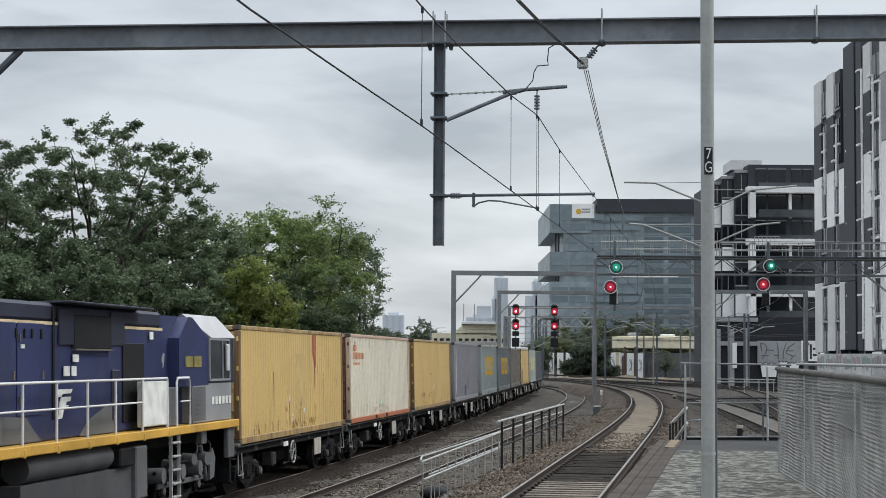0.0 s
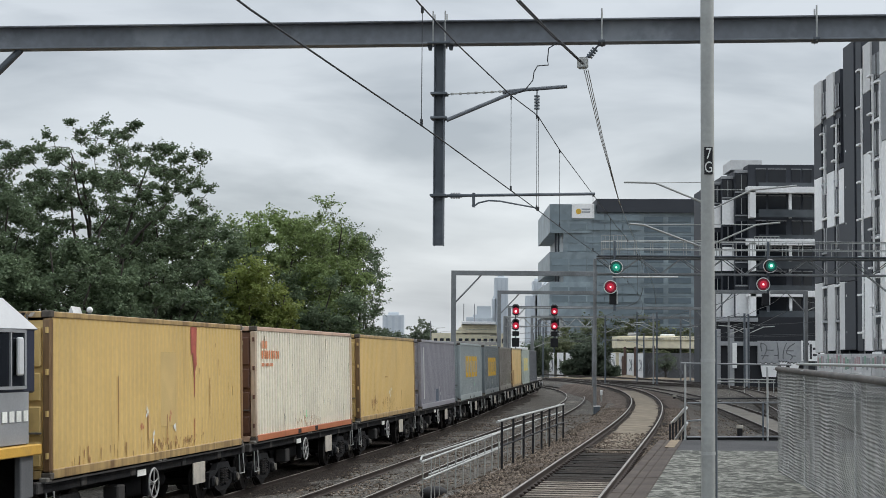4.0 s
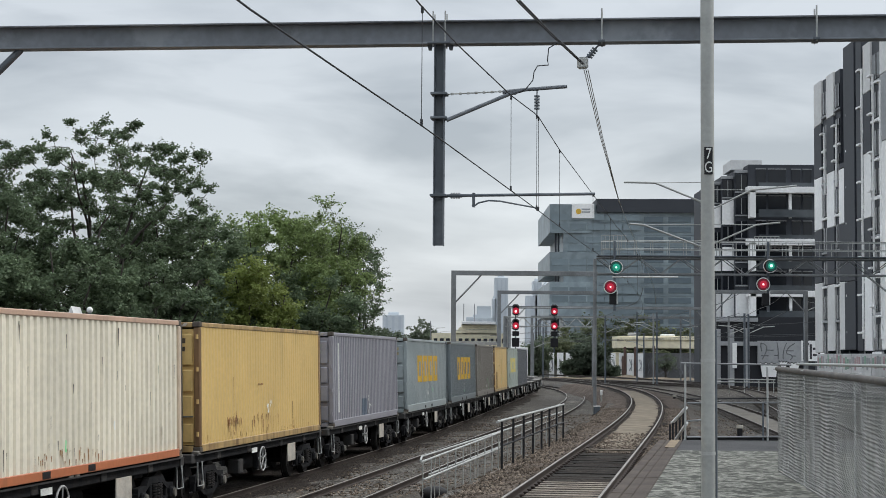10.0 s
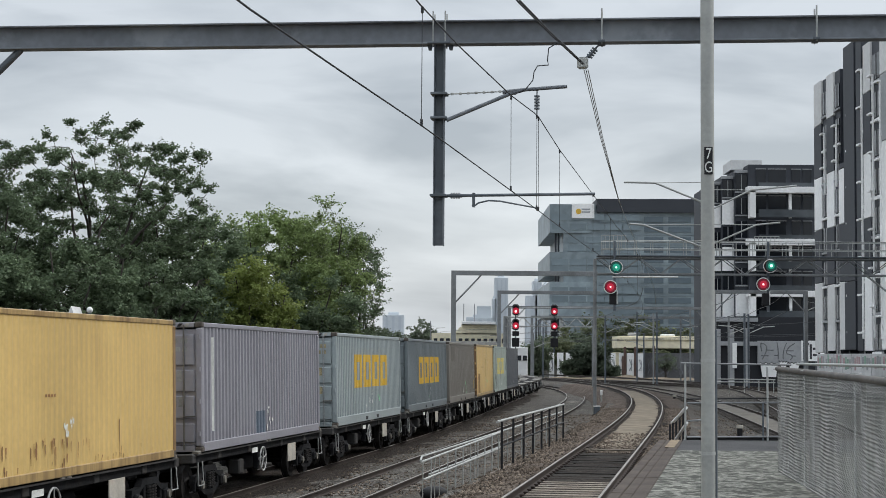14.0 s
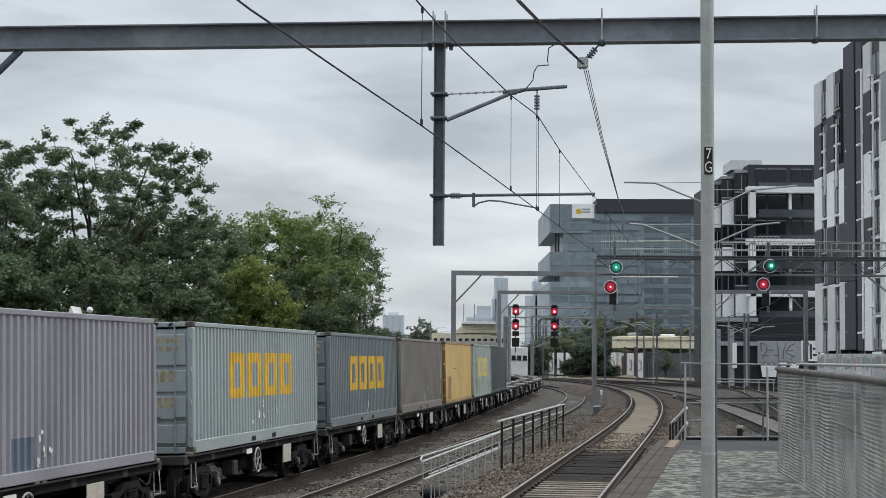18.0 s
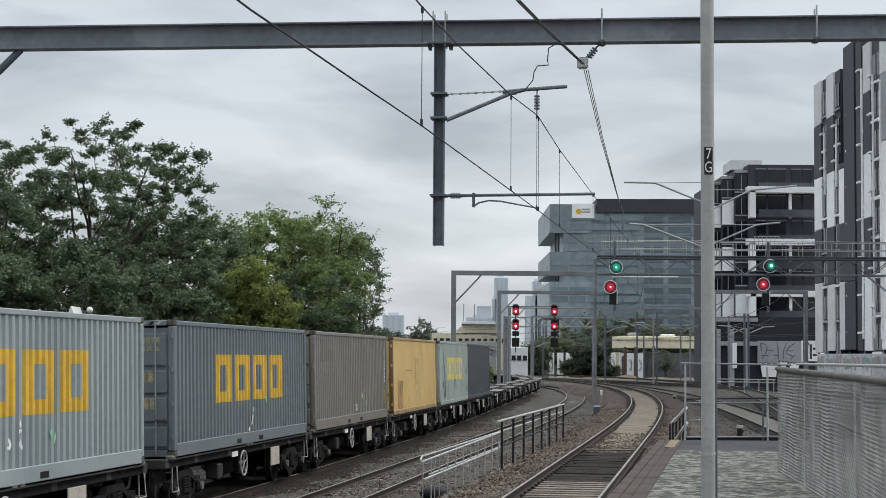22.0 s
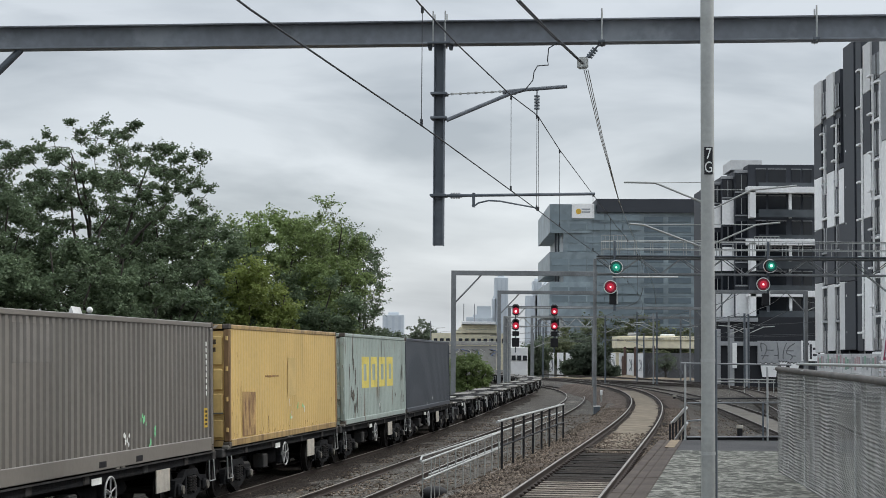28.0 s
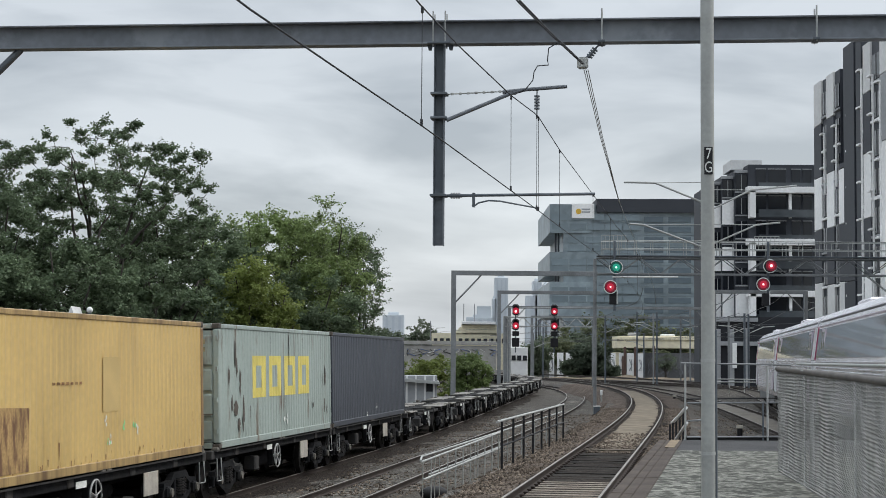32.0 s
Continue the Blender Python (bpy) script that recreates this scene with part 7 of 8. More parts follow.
def chain_fence():
    """Chain-link fence along the platform, mesh woven from zigzag wires."""
    a, b = Vector((4.26 * 0.985, 21.5, Z_PLAT)), Vector((3.1, 8.0, Z_PLAT))
    a = ground_pt(1376, 838, Z_PLAT)
    d = (b - a).normalized()
    L = (b - a).length
    ang = math.degrees(math.atan2(d.y, d.x))
    m = Matrix.Translation(a) @ pose(0, 0, 0, 0, 0, ang)
    H = 1.36
    root = thing("chain_link_fence", "galvanised chain-link fence with pipe rails along the platform", "fence", m)
    part("top_pipe", MB().cyl((0, 0, H), (L, 0, H - 0.10), 0.034, n=10), M["pipe_brown"], root)
    part("back_pipe", MB().cyl((0, 0.25, H + 0.065), (L, 0.25, H + 0.065), 0.016, n=8), M["galv"], root)
    part("bottom_wire", MB().cyl((0, 0, 0.06), (L, 0, 0.06), 0.006, n=5), M["galv"], root)
    for x in (0.0, 2.9, 6.6, 10.3):
        p = part("post", MB().cyl((x, 0.07, 0), (x, 0.07, H - 0.03), 0.026, n=10), M["galv"], root)
        part("wire_tie", MB().tube([(x + 0.05 * math.sin(t), 0.05 * math.cos(t), H - 0.005) for t in np.linspace(0, 6.2, 9)], 0.006, 5), M["galv_light"], p)
        if x:
            for k in range(3):
                part("splice_wire", MB().tube([(x - 0.03 + 0.03 * k + 0.022 * math.sin(j * 1.57 + k), -0.012 + 0.006 * math.cos(j * 1.57 + k), 0.05 + j * 0.0125) for j in range(101)], 0.0034, 4), M["galv_light"], p)
    w = MB()
    pitch = 0.08
    n = int(L / pitch)
    rows = int(H / (pitch / 2))
    rng = np.random.default_rng(6)
    kx = np.arange(n + 2) * pitch
    ph = rng.uniform(0, 6.28, 12)
    slump = 0.007 * np.sin(kx * 1.9 + ph[0]) + 0.005 * np.sin(kx * 4.7 + ph[1]) + 0.0035 * np.sin(kx * 11.0 + ph[2]) + rng.normal(size=n + 2) * 0.0022
    vs, fs = [], []
    for k in range(n):
        for flip in (0, 1):
            o = len(vs)
            r = 0.0027 + 0.0008 * rng.uniform()
            for j in range(rows + 1):
                odd = (j + flip) % 2
                q = k + (0.5 if odd else 0.0) + (0.5 if flip else 0)
                xx = q * pitch + 0.004 * math.sin(j * 0.37 + k * 0.11)
                yy = (0.005 if odd else -0.005) + 0.03 * math.sin(q * pitch * 2.1) * math.sin(3.14 * j / rows)
                z = 0.04 + j * (H - 0.06) / rows + (0.35 + 0.65 * math.sin(j * 0.23 + q * 0.05) ** 2) * float(np.interp(q * pitch, kx, slump))
                vs += [(xx - r, yy, z), (xx + r, yy - r, z), (xx + r, yy + r, z)]
                if j:
                    t = o + (j - 1) * 3
                    for c in range(3):
                        fs.append((t + c, t + (c + 1) % 3, t + 3 + (c + 1) % 3, t + 3 + c))
    w.add(vs, fs)
    part("wire_mesh", w, M["mesh_wire"], root, "diamond wire mesh")
    return root


chain_fence()


def platform_end():
    # pipe barrier across the platform end, and white handrails beyond
    root = thing("end_barrier", "pipe barrier across the platform end with galvanised rails", "barrier")
    y = 31.3
    X = lambda px: ax(px, y)
    Zp = lambda px, py: az(px, py, y)
    part("low_rail", MB().cyl((X(1216), y, Zp(1216, 773)), (X(1390), y, Zp(1390, 772)), 0.018, n=8), M["galv_worn"], root)
    part("kick_rail", MB().box((X(1300), y + 0.05, Z_PLAT + 0.03), (X(1390) - X(1214), 0.05, 0.08)), M["black_paint"], root)
    part("mid_rail", MB().cyl((X(1216), y, Zp(1216, 713)), (X(1390), y, Zp(1390, 712)), 0.016, n=8), M["galv_worn"], root)
    part("wire_rail", MB().cyl((X(1216), y, Zp(1216, 706)), (X(1390), y, Zp(1390, 704)), 0.012, n=6), M["black_paint"], root)
    part("short_rail", MB().cyl((X(1216), y, Zp(1216, 744)), (X(1244), y, Zp(1244, 743)), 0.016, n=6), M["galv_worn"], root)
    for px in (1350,):
        part("post", MB().cyl((X(px), y, Z_PLAT - 0.6), (X(px), y, Zp(px, 711)), 0.016, n=8), M["galv_dark"], root)
    part("white_post", MB().cyl((X(1213), y, Z_PLAT - 0.6), (X(1213), y, Zp(1213, 642)), 0.02, n=8), M["galv_light"], root)
    part("white_post", MB().cyl((X(1358), y, Z_PLAT - 0.6), (X(1358), y, Zp(1358, 650)), 0.02, n=8), M["galv_light"], root)
    part("top_rail", MB().cyl((X(1206), y, Zp(1206, 643)), (X(1400), y, Zp(1400, 646)), 0.016, n=8), M["galv_worn"], root)
    # stair rail down to the track
    stair = thing("stair_handrail", "black and white handrail of the steps down to the track", "handrail")
    P3 = lambda px, py, yy: Vector((ax(px, yy), yy, az(px, py, yy)))
    part("white_rail", MB().cyl(P3(1190, 748, 33.5), P3(1215, 721, 32.2), 0.03, n=8), M["white"], stair)
    part("white_rail", MB().cyl(P3(1196, 777, 33.4), P3(1216, 748, 32.2), 0.03, n=8), M["white"], stair)
    for k, px in enumerate((1186, 1191, 1197, 1203, 1209)):
        part("baluster", MB().box((ax(px, 33.4), 33.4, (az(px, 750 - 5 * k, 33.4) - 0.6) / 2), (0.035, 0.035, az(px, 750 - 5 * k, 33.4) + 0.6)), M["black_paint"], stair)


platform_end()


def small_things():
    # trackside marker posts and lamps
    for px, py in ((1194, 712), (1309, 776)):
        p = ground_pt(px, py, -0.5)
        root = thing("trackside_marker", "short dark marker post with a pale cap", "marker post", pose(p.x, p.y, -0.72), group="trackside markers")
        h = 0.62
        part("post", MB().cyl((0, 0, 0), (0, 0, h), 0.1, n=12), M["black_paint"], root)
        part("cap", MB().cyl((0, 0, h), (0, 0, h + 0.12), 0.13, n=12), M["label_white"], root)
    p = ground_pt(1065, 715, -0.7)
    root = thing("dwarf_signal", "small white-capped trackside signal beside the mast", "signal", pose(p.x, p.y, -0.8))
    part("post", MB().cyl((0, 0, 0), (0, 0, 0.8), 0.05, n=8), M["galv"], root)
    part("case", MB().box((0, 0, 0.9), (0.16, 0.16, 0.34), 0.03), M["white"], root)
    p = ground_pt(1057, 735, -0.7)
    root = thing("relay_box", "small grey box at the foot of the mast", "box", pose(p.x, p.y, -0.9))
    part("case", MB().box((0, 0, 0.35), (0.35, 0.3, 0.7), 0.03), M["galv_dark"], root)
    part("lid", MB().box((0, 0, 0.72), (0.4, 0.34, 0.05), 0.01), M["white"], root)
    # shed beyond the freight track
    y = 118.0
    X = lambda px: ax(px, y)
    root = thing("trackside_shed", "low pale corrugated shed with a sloping roof", "shed", pose(0, y, 0))
    part("wall", MB().box((X(745), 2, 0.1), (X(775) - X(715), 4, 2.2)), M["clad_mid"], root)
    for px in (722, 738, 754, 770):
        part("post", MB().box((X(px), -0.06, 0.1), (0.12, 0.1, 2.2)), M["clad_pale"], root)
    part("opening", MB().box((X(762), -0.02, 0.45), (0.45, 0.08, 0.7)), M["black_paint"], root)
    part("roof", MB().prism([(X(705), az(720, 668, y)), (X(778), az(775, 675, y)), (X(780), az(775, 680, y)), (X(703), az(720, 674, y))], -0.5, 4.5), M["galv_light"], root)
    # small white stones and weeds are left to the ground


small_things()


def clutter():
    p = ground_pt(905, 874, -0.2)
    pts = [ground_pt(px, py, -0.19) for px, py in ((838, 881), (850, 877), (870, 874), (895, 873), (920, 875), (940, 881))]
    thing("cable", "pale loose cable lying on the ballast", "cable", mb=MB().tube(pts, 0.02, 6), mat=M["label_white"])
    p = ground_pt(772, 880, -0.9)
    bag = MB().ball((0, 0, 0.18), 0.3, 10, 6, (1.2, 0.8, 0.6))
    thing("rubble_sack", "dark rubber sack lying beside the handrail", "sack", pose(p.x, p.y, p.z - 0.06), mb=bag, mat=M["black_paint"])
    y = 52.0
    lamp = thing("globe_lamp", "white globe lamp on a post behind the train", "lamp", pose(ax(160, y), y, -0.97))
    z = az(160, 549, y) + 0.97
    part("post", MB().cyl((0, 0, 0), (0, 0, z - 0.1), 0.05, n=8), M["galv_dark"], lamp)
    part("globe", MB().ball((0, 0, z), 0.1, 14, 8), M["white"], lamp)
    shed = thing("garden_shed", "small white shed roof glimpsed behind the trees", "shed", pose(ax(135, 55), 55, -0.97))
    part("wall", MB().box((0, 0, 1.7), (0.9, 1.2, 3.4), 0.02), M["cream_wall"], shed)
    part("roof", MB().prism([(-0.6, 3.4), (0.6, 3.4), (0.0, az(135, 543, 55) + 0.97)], -0.7, 0.7), M["white"], shed)
    # low galvanised pipe rails beside the far tracks
    for py, y in ((671, 170.0), (676, 168.0)):
        rail = thing("pipe_rail", "low galvanised pipe rail beside the far tracks", "rail", group="pipe rails")
        part("pipe", MB().cyl((ax(1262, y), y, az(1262, py, y)), (ax(1372, y), y, az(1372, py + 1, y)), 0.06, n=6), M["galv_light"], rail)
        for k in range(5):
            x = ax(1265 + 26 * k, y)
            part("post", MB().cyl((x, y, -0.9), (x, y, az(1300, py, y)), 0.05, n=6), M["galv_light"], rail)


M["plank_dark"] = surf("oil_soaked_timber", (0.024, 0.0215, 0.019), 0.95, var=0.4, scale=2, fine=30, bump=0.5, rnd=0.5, spec=0.2)
M["tan_paint"] = surf("tan_paint_worn", (0.21, 0.16, 0.10), 0.85, var=0.3, scale=3, fine=30, dirt=(0.12, 0.09, 0.07), dirt_amt=0.8, dirt_scale=4)
M["mud_pale"] = surf("pale_dried_mud", (0.18, 0.162, 0.135), 0.95, var=0.3, scale=1.2, fine=14, bump=0.5, dirt=(0.14, 0.12, 0.10), dirt_amt=0.6, dirt_scale=1.2)
M["sleeper_mid"] = surf("sleeper_grey_timber", (0.17, 0.155, 0.135), 0.9, var=0.3, scale=3, fine=35, bump=0.4, rnd=0.3)
clutter()


def far_masts():
    """Slim masts, wires and tie bars over the many tracks beyond the bend."""
    rng = random.Random(21)
    for px, top, y in ((945, 590, 240), (962, 575, 255), (1072, 560, 215), (1128, 552, 230), (1157, 555, 205), (1163, 552, 206), (1205, 560, 222), (1222, 545, 240), (1140, 590, 270), (1290, 560, 190), (1318, 555, 180), (1325, 556, 180.5), (1424, 515, 168), (868, 600, 230), (740, 600, 300), (763, 568, 330)):
        x, h = ax(px, y), az(px, top, y)
        root = thing("overhead_mast", "slim grey steel mast among the far tracks", "overhead mast", pose(x, y, -0.9), group="far masts")
        part("shaft", MB().box((0, 0, (h + 0.9) / 2), (0.2, 0.2, h + 0.9), 0.01), M["galv_worn"] if rng.random() < 0.6 else M["galv_dark"], root)
        d = rng.choice((-1, 1))
        part("cantilever_arm", MB().tube([(0, 0, h - 1.2), (d * 1.6, 0, h - 0.5), (d * 2.8, 0, h - 0.4)], 0.05, 5), M["galv"], root)
        part("top_tie", MB().cyl((0, 0, h - 0.1), (d * 1.7, 0, h - 0.45), 0.02, n=4), M["galv"], root)
    for line, z, off in ((MIDDLE, 5.0, 0), (SIDE, 5.2, 0), (RIGHT, 5.3, 0), (SIDE, 6.4, 0.1), (RIGHT, 6.5, 0.1), (NEAR, 6.6, -0.2), (CROSS, 5.0, 0), (CROSS, 6.2, 0.1), (CROSS_B, 5.0, 0)):
        pts = [line.at(s, off, z + (0.12 * math.cos(s * 0.11) if z > 6 else 0))[0] for s in np.arange(70 if line is not CROSS and line is not CROSS_B else 125, 260, 4.0)]
        thing("overhead_wire", "thin overhead wire along the far tracks", "wire", group="far wires", mb=MB().tube(pts, 0.018, 4), mat=M["wire"])


far_masts()

track("freight_track", FREIGHT, -110, 330, Z_FREIGHT, 1.435, "rusty freight track under the train", (-30, 130, 0.68), M["sleeper_dark"], step=2.5)
track("middle_track", MIDDLE, -60, 300, Z_FREIGHT, 1.435, "second freight track beside the train", (-5, 120, 0.68), M["sleeper_mid"], dz=-0.015, step=2.5)
track("near_track", NEAR, -40, 330, Z_NEAR, 1.6, "near track with pale sleepers, curving away", (-12, 18.4, 0.68), M["sleeper_dark"], dz=-0.028, step=2.0)
boards = thing("crossing_boards", "worn pale timber boards laid between the rails", "boards", kind="structure")
board = MB().box((0, 0, -0.186), (1.46, 0.16, 0.07), 0.01).mesh("board", M["sleeper_pale"])
for k in range(30):
    part("board", board, None, boards, m=NEAR.place(6.1 - 0.56 * k, Z_NEAR + 0.002 * (k * 29 % 4 - 2)) @ pose(0, 0, 0, 0, 0, (k * 37 % 5 - 2) * 0.6))
planks = thing("dark_planks", "dark oil-soaked timber planks laid between the rails", "boards", kind="structure")
plank = MB().box((0, 0, -0.186), (1.44, 0.26, 0.07), 0.012).mesh("plank", M["plank_dark"])
for k in range(23):
    part("plank", plank, None, planks, m=NEAR.place(6.9 + 0.49 * k + 0.07 * (k * 17 % 5 - 2), Z_NEAR - 0.004 + 0.005 * (k * 31 % 5 - 2)) @ pose(0.02 * (k * 13 % 3 - 1), 0, 0, 0, 0, (k * 37 % 7 - 3) * 0.5))
structure("pale_edge", "pale worn edge of the mud fill", MB().box((0, 0, -0.11), (1.42, 0.10, 0.05), 0.02), M["sleeper_pale"], "edge").matrix_basis = NEAR.place(18.3, Z_NEAR)
track("right_track", RIGHT, -100, 330, Z_RIGHT, 1.6, "right-hand track used by the passenger train", (20, 90, 0.68), M["sleeper_dark"], step=2.5)
track("side_track", SIDE, 22, 330, Z_SIDE, 1.6, "siding that leaves the right-hand track", (24, 110, 0.68), M["sleeper_dark"], step=2.5)
track("far_track", CROSS, 120, 330, Z_SIDE, 1.6, "far track crossing towards the bend", None, None, step=4)
track("far_track_b", CROSS_B, 120, 330, Z_SIDE, 1.6, "far track crossing towards the bend", None, None, step=4)
clips = thing("rail_fastenings", "rusty spring clips holding the near rails", "rail clips", kind="structure")
clip = MB().box((0, 0, 0), (0.09, 0.08, 0.045), 0.01).mesh("rail_clip", M["rail_rust"])
for s in np.arange(-8, 20, 0.68):
    for off in (-0.925, -0.745, 0.745, 0.925):
        part("rail_clip", clip, None, clips, m=NEAR.place(float(s), Z_NEAR - 0.14, off))
tan = structure("worn_edge_paint", "worn tan paint on the end of the platform edge", MB().box((0, 0, 0), (0.16, 2.6, 0.01), 0.003), M["tan_paint"], "platform edge")
tan.matrix_basis = pose(4.02, 29.6, Z_PLAT + 0.012, 0, 0, -10)
# pale dried infill on the siding
fr = SIDE.frames(36, 100, 2.0)
rng = np.random.default_rng(9)
vs = [tuple(p + s * (o * (1 + 0.06 * rng.normal())) + Vector((0, 0, Z_SIDE - 0.10 - 0.02 * abs(o) + rng.normal() * 0.008))) for p, s in fr for o in (-0.7, -0.3, 0.3, 0.7)]
structure("mud_fill_siding", "pale dried mud filled between the rails of the siding", MB().add(vs, [(i * 4 + j, i * 4 + j + 1, i * 4 + j + 5, i * 4 + j + 4) for i in range(len(fr) - 1) for j in range(3)], True), M["mud_pale"], "ground")


# ---------------------------------------------------------------- locomotive
M["loco_blue"] = surf("locomotive_blue", (0.026, 0.035, 0.105), 0.5, var=0.18, scale=0.8, fine=6, dirt=(0.06, 0.06, 0.075), dirt_amt=0.5, dirt_stretch=(1.5, 1.5, 0.3), dirt_scale=1.5)
M["loco_navy"] = surf("locomotive_dark_blue", (0.022, 0.026, 0.045), 0.5, var=0.2, scale=0.8)
M["loco_grey"] = surf("locomotive_grey", (0.12, 0.125, 0.13), 0.6, var=0.2, scale=1, dirt=(0.1, 0.09, 0.08), dirt_amt=0.5, dirt_scale=2)
M["loco_grey_light"] = surf("locomotive_light_grey", (0.27, 0.28, 0.29), 0.6, var=0.15, scale=1)
M["tank_grey"] = surf("grimy_tank_grey", (0.07, 0.073, 0.078), 0.65, var=0.25, scale=1, dirt=(0.035, 0.03, 0.026), dirt_amt=0.7, dirt_scale=1.6)
M["loco_ochre"] = surf("dull_ochre", (0.26, 0.22, 0.07), 0.6, var=0.3, scale=3)
M["loco_white"] = surf("locomotive_white", (0.58, 0.59, 0.60), 0.55, var=0.1, scale=1)
M["loco_yellow"] = surf("locomotive_yellow_sill", (0.62, 0.36, 0.06), 0.6, var=0.15, scale=1, dirt=(0.25, 0.15, 0.05), dirt_amt=0.5, dirt_scale=2)
M["cream_stripe"] = surf("cream_stripe", (0.62, 0.50, 0.30), 0.6, var=0.15, scale=2)


def locomotive():
    """Origin on the rail at the cab end, which trails; the body runs to -y."""
    root = thing("locomotive", "blue diesel locomotive with yellow sill, white handrails and grey cab", "locomotive")
    L = 20.5
    zd = 1.80
    hood_end = 4.6
    part("underframe", MB().box((0, -L / 2, 1.5), (1.5, L, 0.36), 0.03), M["grime"], root)
    part("sill", MB().box((0, -L / 2, zd - 0.085), (2.96, L, 0.17), 0.015), M["loco_yellow"], root, "yellow deck edge")
    hl = L - hood_end - 1.0
    hy = -hood_end - hl / 2
    part("hood", MB().box((0, hy, 2.8), (2.3, hl, 1.98), 0.03), M["loco_blue"], root, "long blue engine hood")
    part("hood_top", MB().box((0, hy, 3.95), (2.28, hl, 0.33), 0.06), M["loco_navy"], root, "dark grey-blue roof band")
    part("stripe", MB().box((1.155, hy, 3.765), (0.012, hl, 0.055)), M["cream_stripe"], root)
    # grey lower panels with the blue arch between them
    part("skirt_panel", MB().prism([(-9.3, 1.82), (-7.5, 1.82), (-7.55, 2.05), (-7.6, 2.36), (-7.78, 2.36), (-8.86, 2.07)], 1.155, 1.175, "x"), M["loco_grey"], root)
    part("skirt_panel", MB().prism([(-14.8, 1.82), (-11.0, 1.82), (-11.31, 1.98), (-11.66, 2.22), (-12.67, 2.27), (-14.8, 2.3)], 1.155, 1.175, "x"), M["loco_grey"], root)
    # doors, vents and recesses
    for k in range(7):
        y = -11.45 - k * 1.2
        d = part("hood_door", MB().box((1.16, y, 3.0), (0.03, 1.14, 1.5), 0.008), M["loco_blue"], root)
        part("door_latch", MB().box((1.19, y + 0.45, 2.9), (0.03, 0.05, 0.14)), M["lock_steel"], d)
        for z in (2.5, 3.5):
            part("door_hinge", MB().box((1.185, y - 0.5, z), (0.03, 0.05, 0.12)), M["lock_steel"], d)
    part("seam", MB().box((1.16, -10.48, 3.1), (0.04, 0.07, 1.9)), M["black_paint"], root)
    part("side_panel", MB().box((1.17, -9.93, 3.72), (0.06, 0.68, 0.62), 0.01), M["loco_navy"], root)
    part("intake_box", MB().box((1.15, -8.68, 3.64), (0.12, 1.9, 0.6), 0.02), M["black_paint"], root, "black overhanging intake box")
    part("intake_lip", MB().box((1.2, -8.68, 3.33), (0.1, 1.9, 0.03)), M["lock_steel"], root)
    part("roof_ledge", MB().box((0.75, -8.2, 4.13), (1.4, 4.4, 0.04), 0.01), M["loco_navy"], root)
    part("side_recess", MB().box((1.16, -6.42, 2.72), (0.05, 1.22, 1.5), 0.01), M["black_paint"], root, "dark open door recess")
    part("hood_panel", MB().box((1.165, -7.3, 3.72), (0.03, 0.75, 0.62), 0.01), M["loco_navy"], root)
    part("step_recess", MB().box((1.165, -7.42, 2.5), (0.05, 0.42, 0.94), 0.02), M["loco_navy"], root)
    for y in (-12.1, -11.75, -11.45, -11.05):
        part("door_hook", MB().box((1.19, y, 3.58), (0.03, 0.06, 0.16), 0.01), M["black_paint"], root)
    for y, z, w, h in ((-9.51, 3.18, 0.27, 0.13), (-9.94, 2.96, 0.26, 0.17), (-9.6, 2.96, 0.22, 0.17), (-11.85, 3.37, 0.15, 0.07), (-5.39, 3.63, 0.22, 0.15)):
        part("notice", MB().box((1.19, y, z), (0.015, w, h)), M["chalk"], root, "small pale notice")
    for q in ([(-10.33, 2.52), (-10.2, 2.52), (-10.1, 2.575), (-9.74, 2.575), (-9.66, 2.65), (-10.33, 2.65)], [(-10.33, 2.15), (-10.15, 2.16), (-10.07, 2.31), (-9.9, 2.31), (-9.84, 2.375), (-9.97, 2.38), (-9.94, 2.44), (-9.78, 2.44), (-9.72, 2.52), (-10.16, 2.52), (-10.24, 2.46)]):
        part("painted_mark", MB().prism(q, 1.18, 1.192, "x"), M["chalk"], root, "plain white angular mark")
    # cab
    cab = part("cab", MB().prism([(-4.75, 1.82), (-0.05, 1.82), (-0.05, 3.6), (-1.05, 4.06), (-4.75, 4.06)], -1.12, 1.12, "x"), M["loco_blue"], root, "driver's cab")
    part("cab_side", MB().prism([(-4.13, 2.6), (-2.05, 2.6), (-2.05, 3.62), (-3.2, 4.04), (-3.5, 4.04), (-4.13, 3.6)], 1.1, 1.362, "x"), M["loco_blue"], cab)
    part("roof_slope", MB().add([(1.18, -3.35, 4.12), (1.18, -0.85, 4.12), (1.39, 0.05, 3.645), (1.39, -1.87, 3.63), (1.0, -3.35, 4.0), (1.0, -0.85, 4.0), (1.2, 0.05, 3.55), (1.2, -1.87, 3.55)], [(0, 1, 2, 3), (7, 6, 5, 4), (0, 4, 5, 1), (1, 5, 6, 2), (2, 6, 7, 3), (3, 7, 4, 0)]), M["loco_white"], cab, "pale sloping roof panel")
    part("roof_end", MB().prism([(-0.85, 4.12), (0.06, 3.645), (0.0, 3.57), (-0.9, 4.04)], -1.17, 1.17, "x"), M["loco_white"], cab)
    part("cab_upper", MB().box((0, -1.14, 3.14), (2.72, 2.3, 1.04), 0.03), M["loco_navy"], cab)
    part("cab_lower", MB().prism([(-1.36, -3.2), (1.36, -3.2), (1.36, -0.25), (1.1, 0.1), (-1.1, 0.1), (-1.36, -0.25)], 1.82, 2.64, "z"), M["loco_grey_light"], cab, "grey lower cab panel")
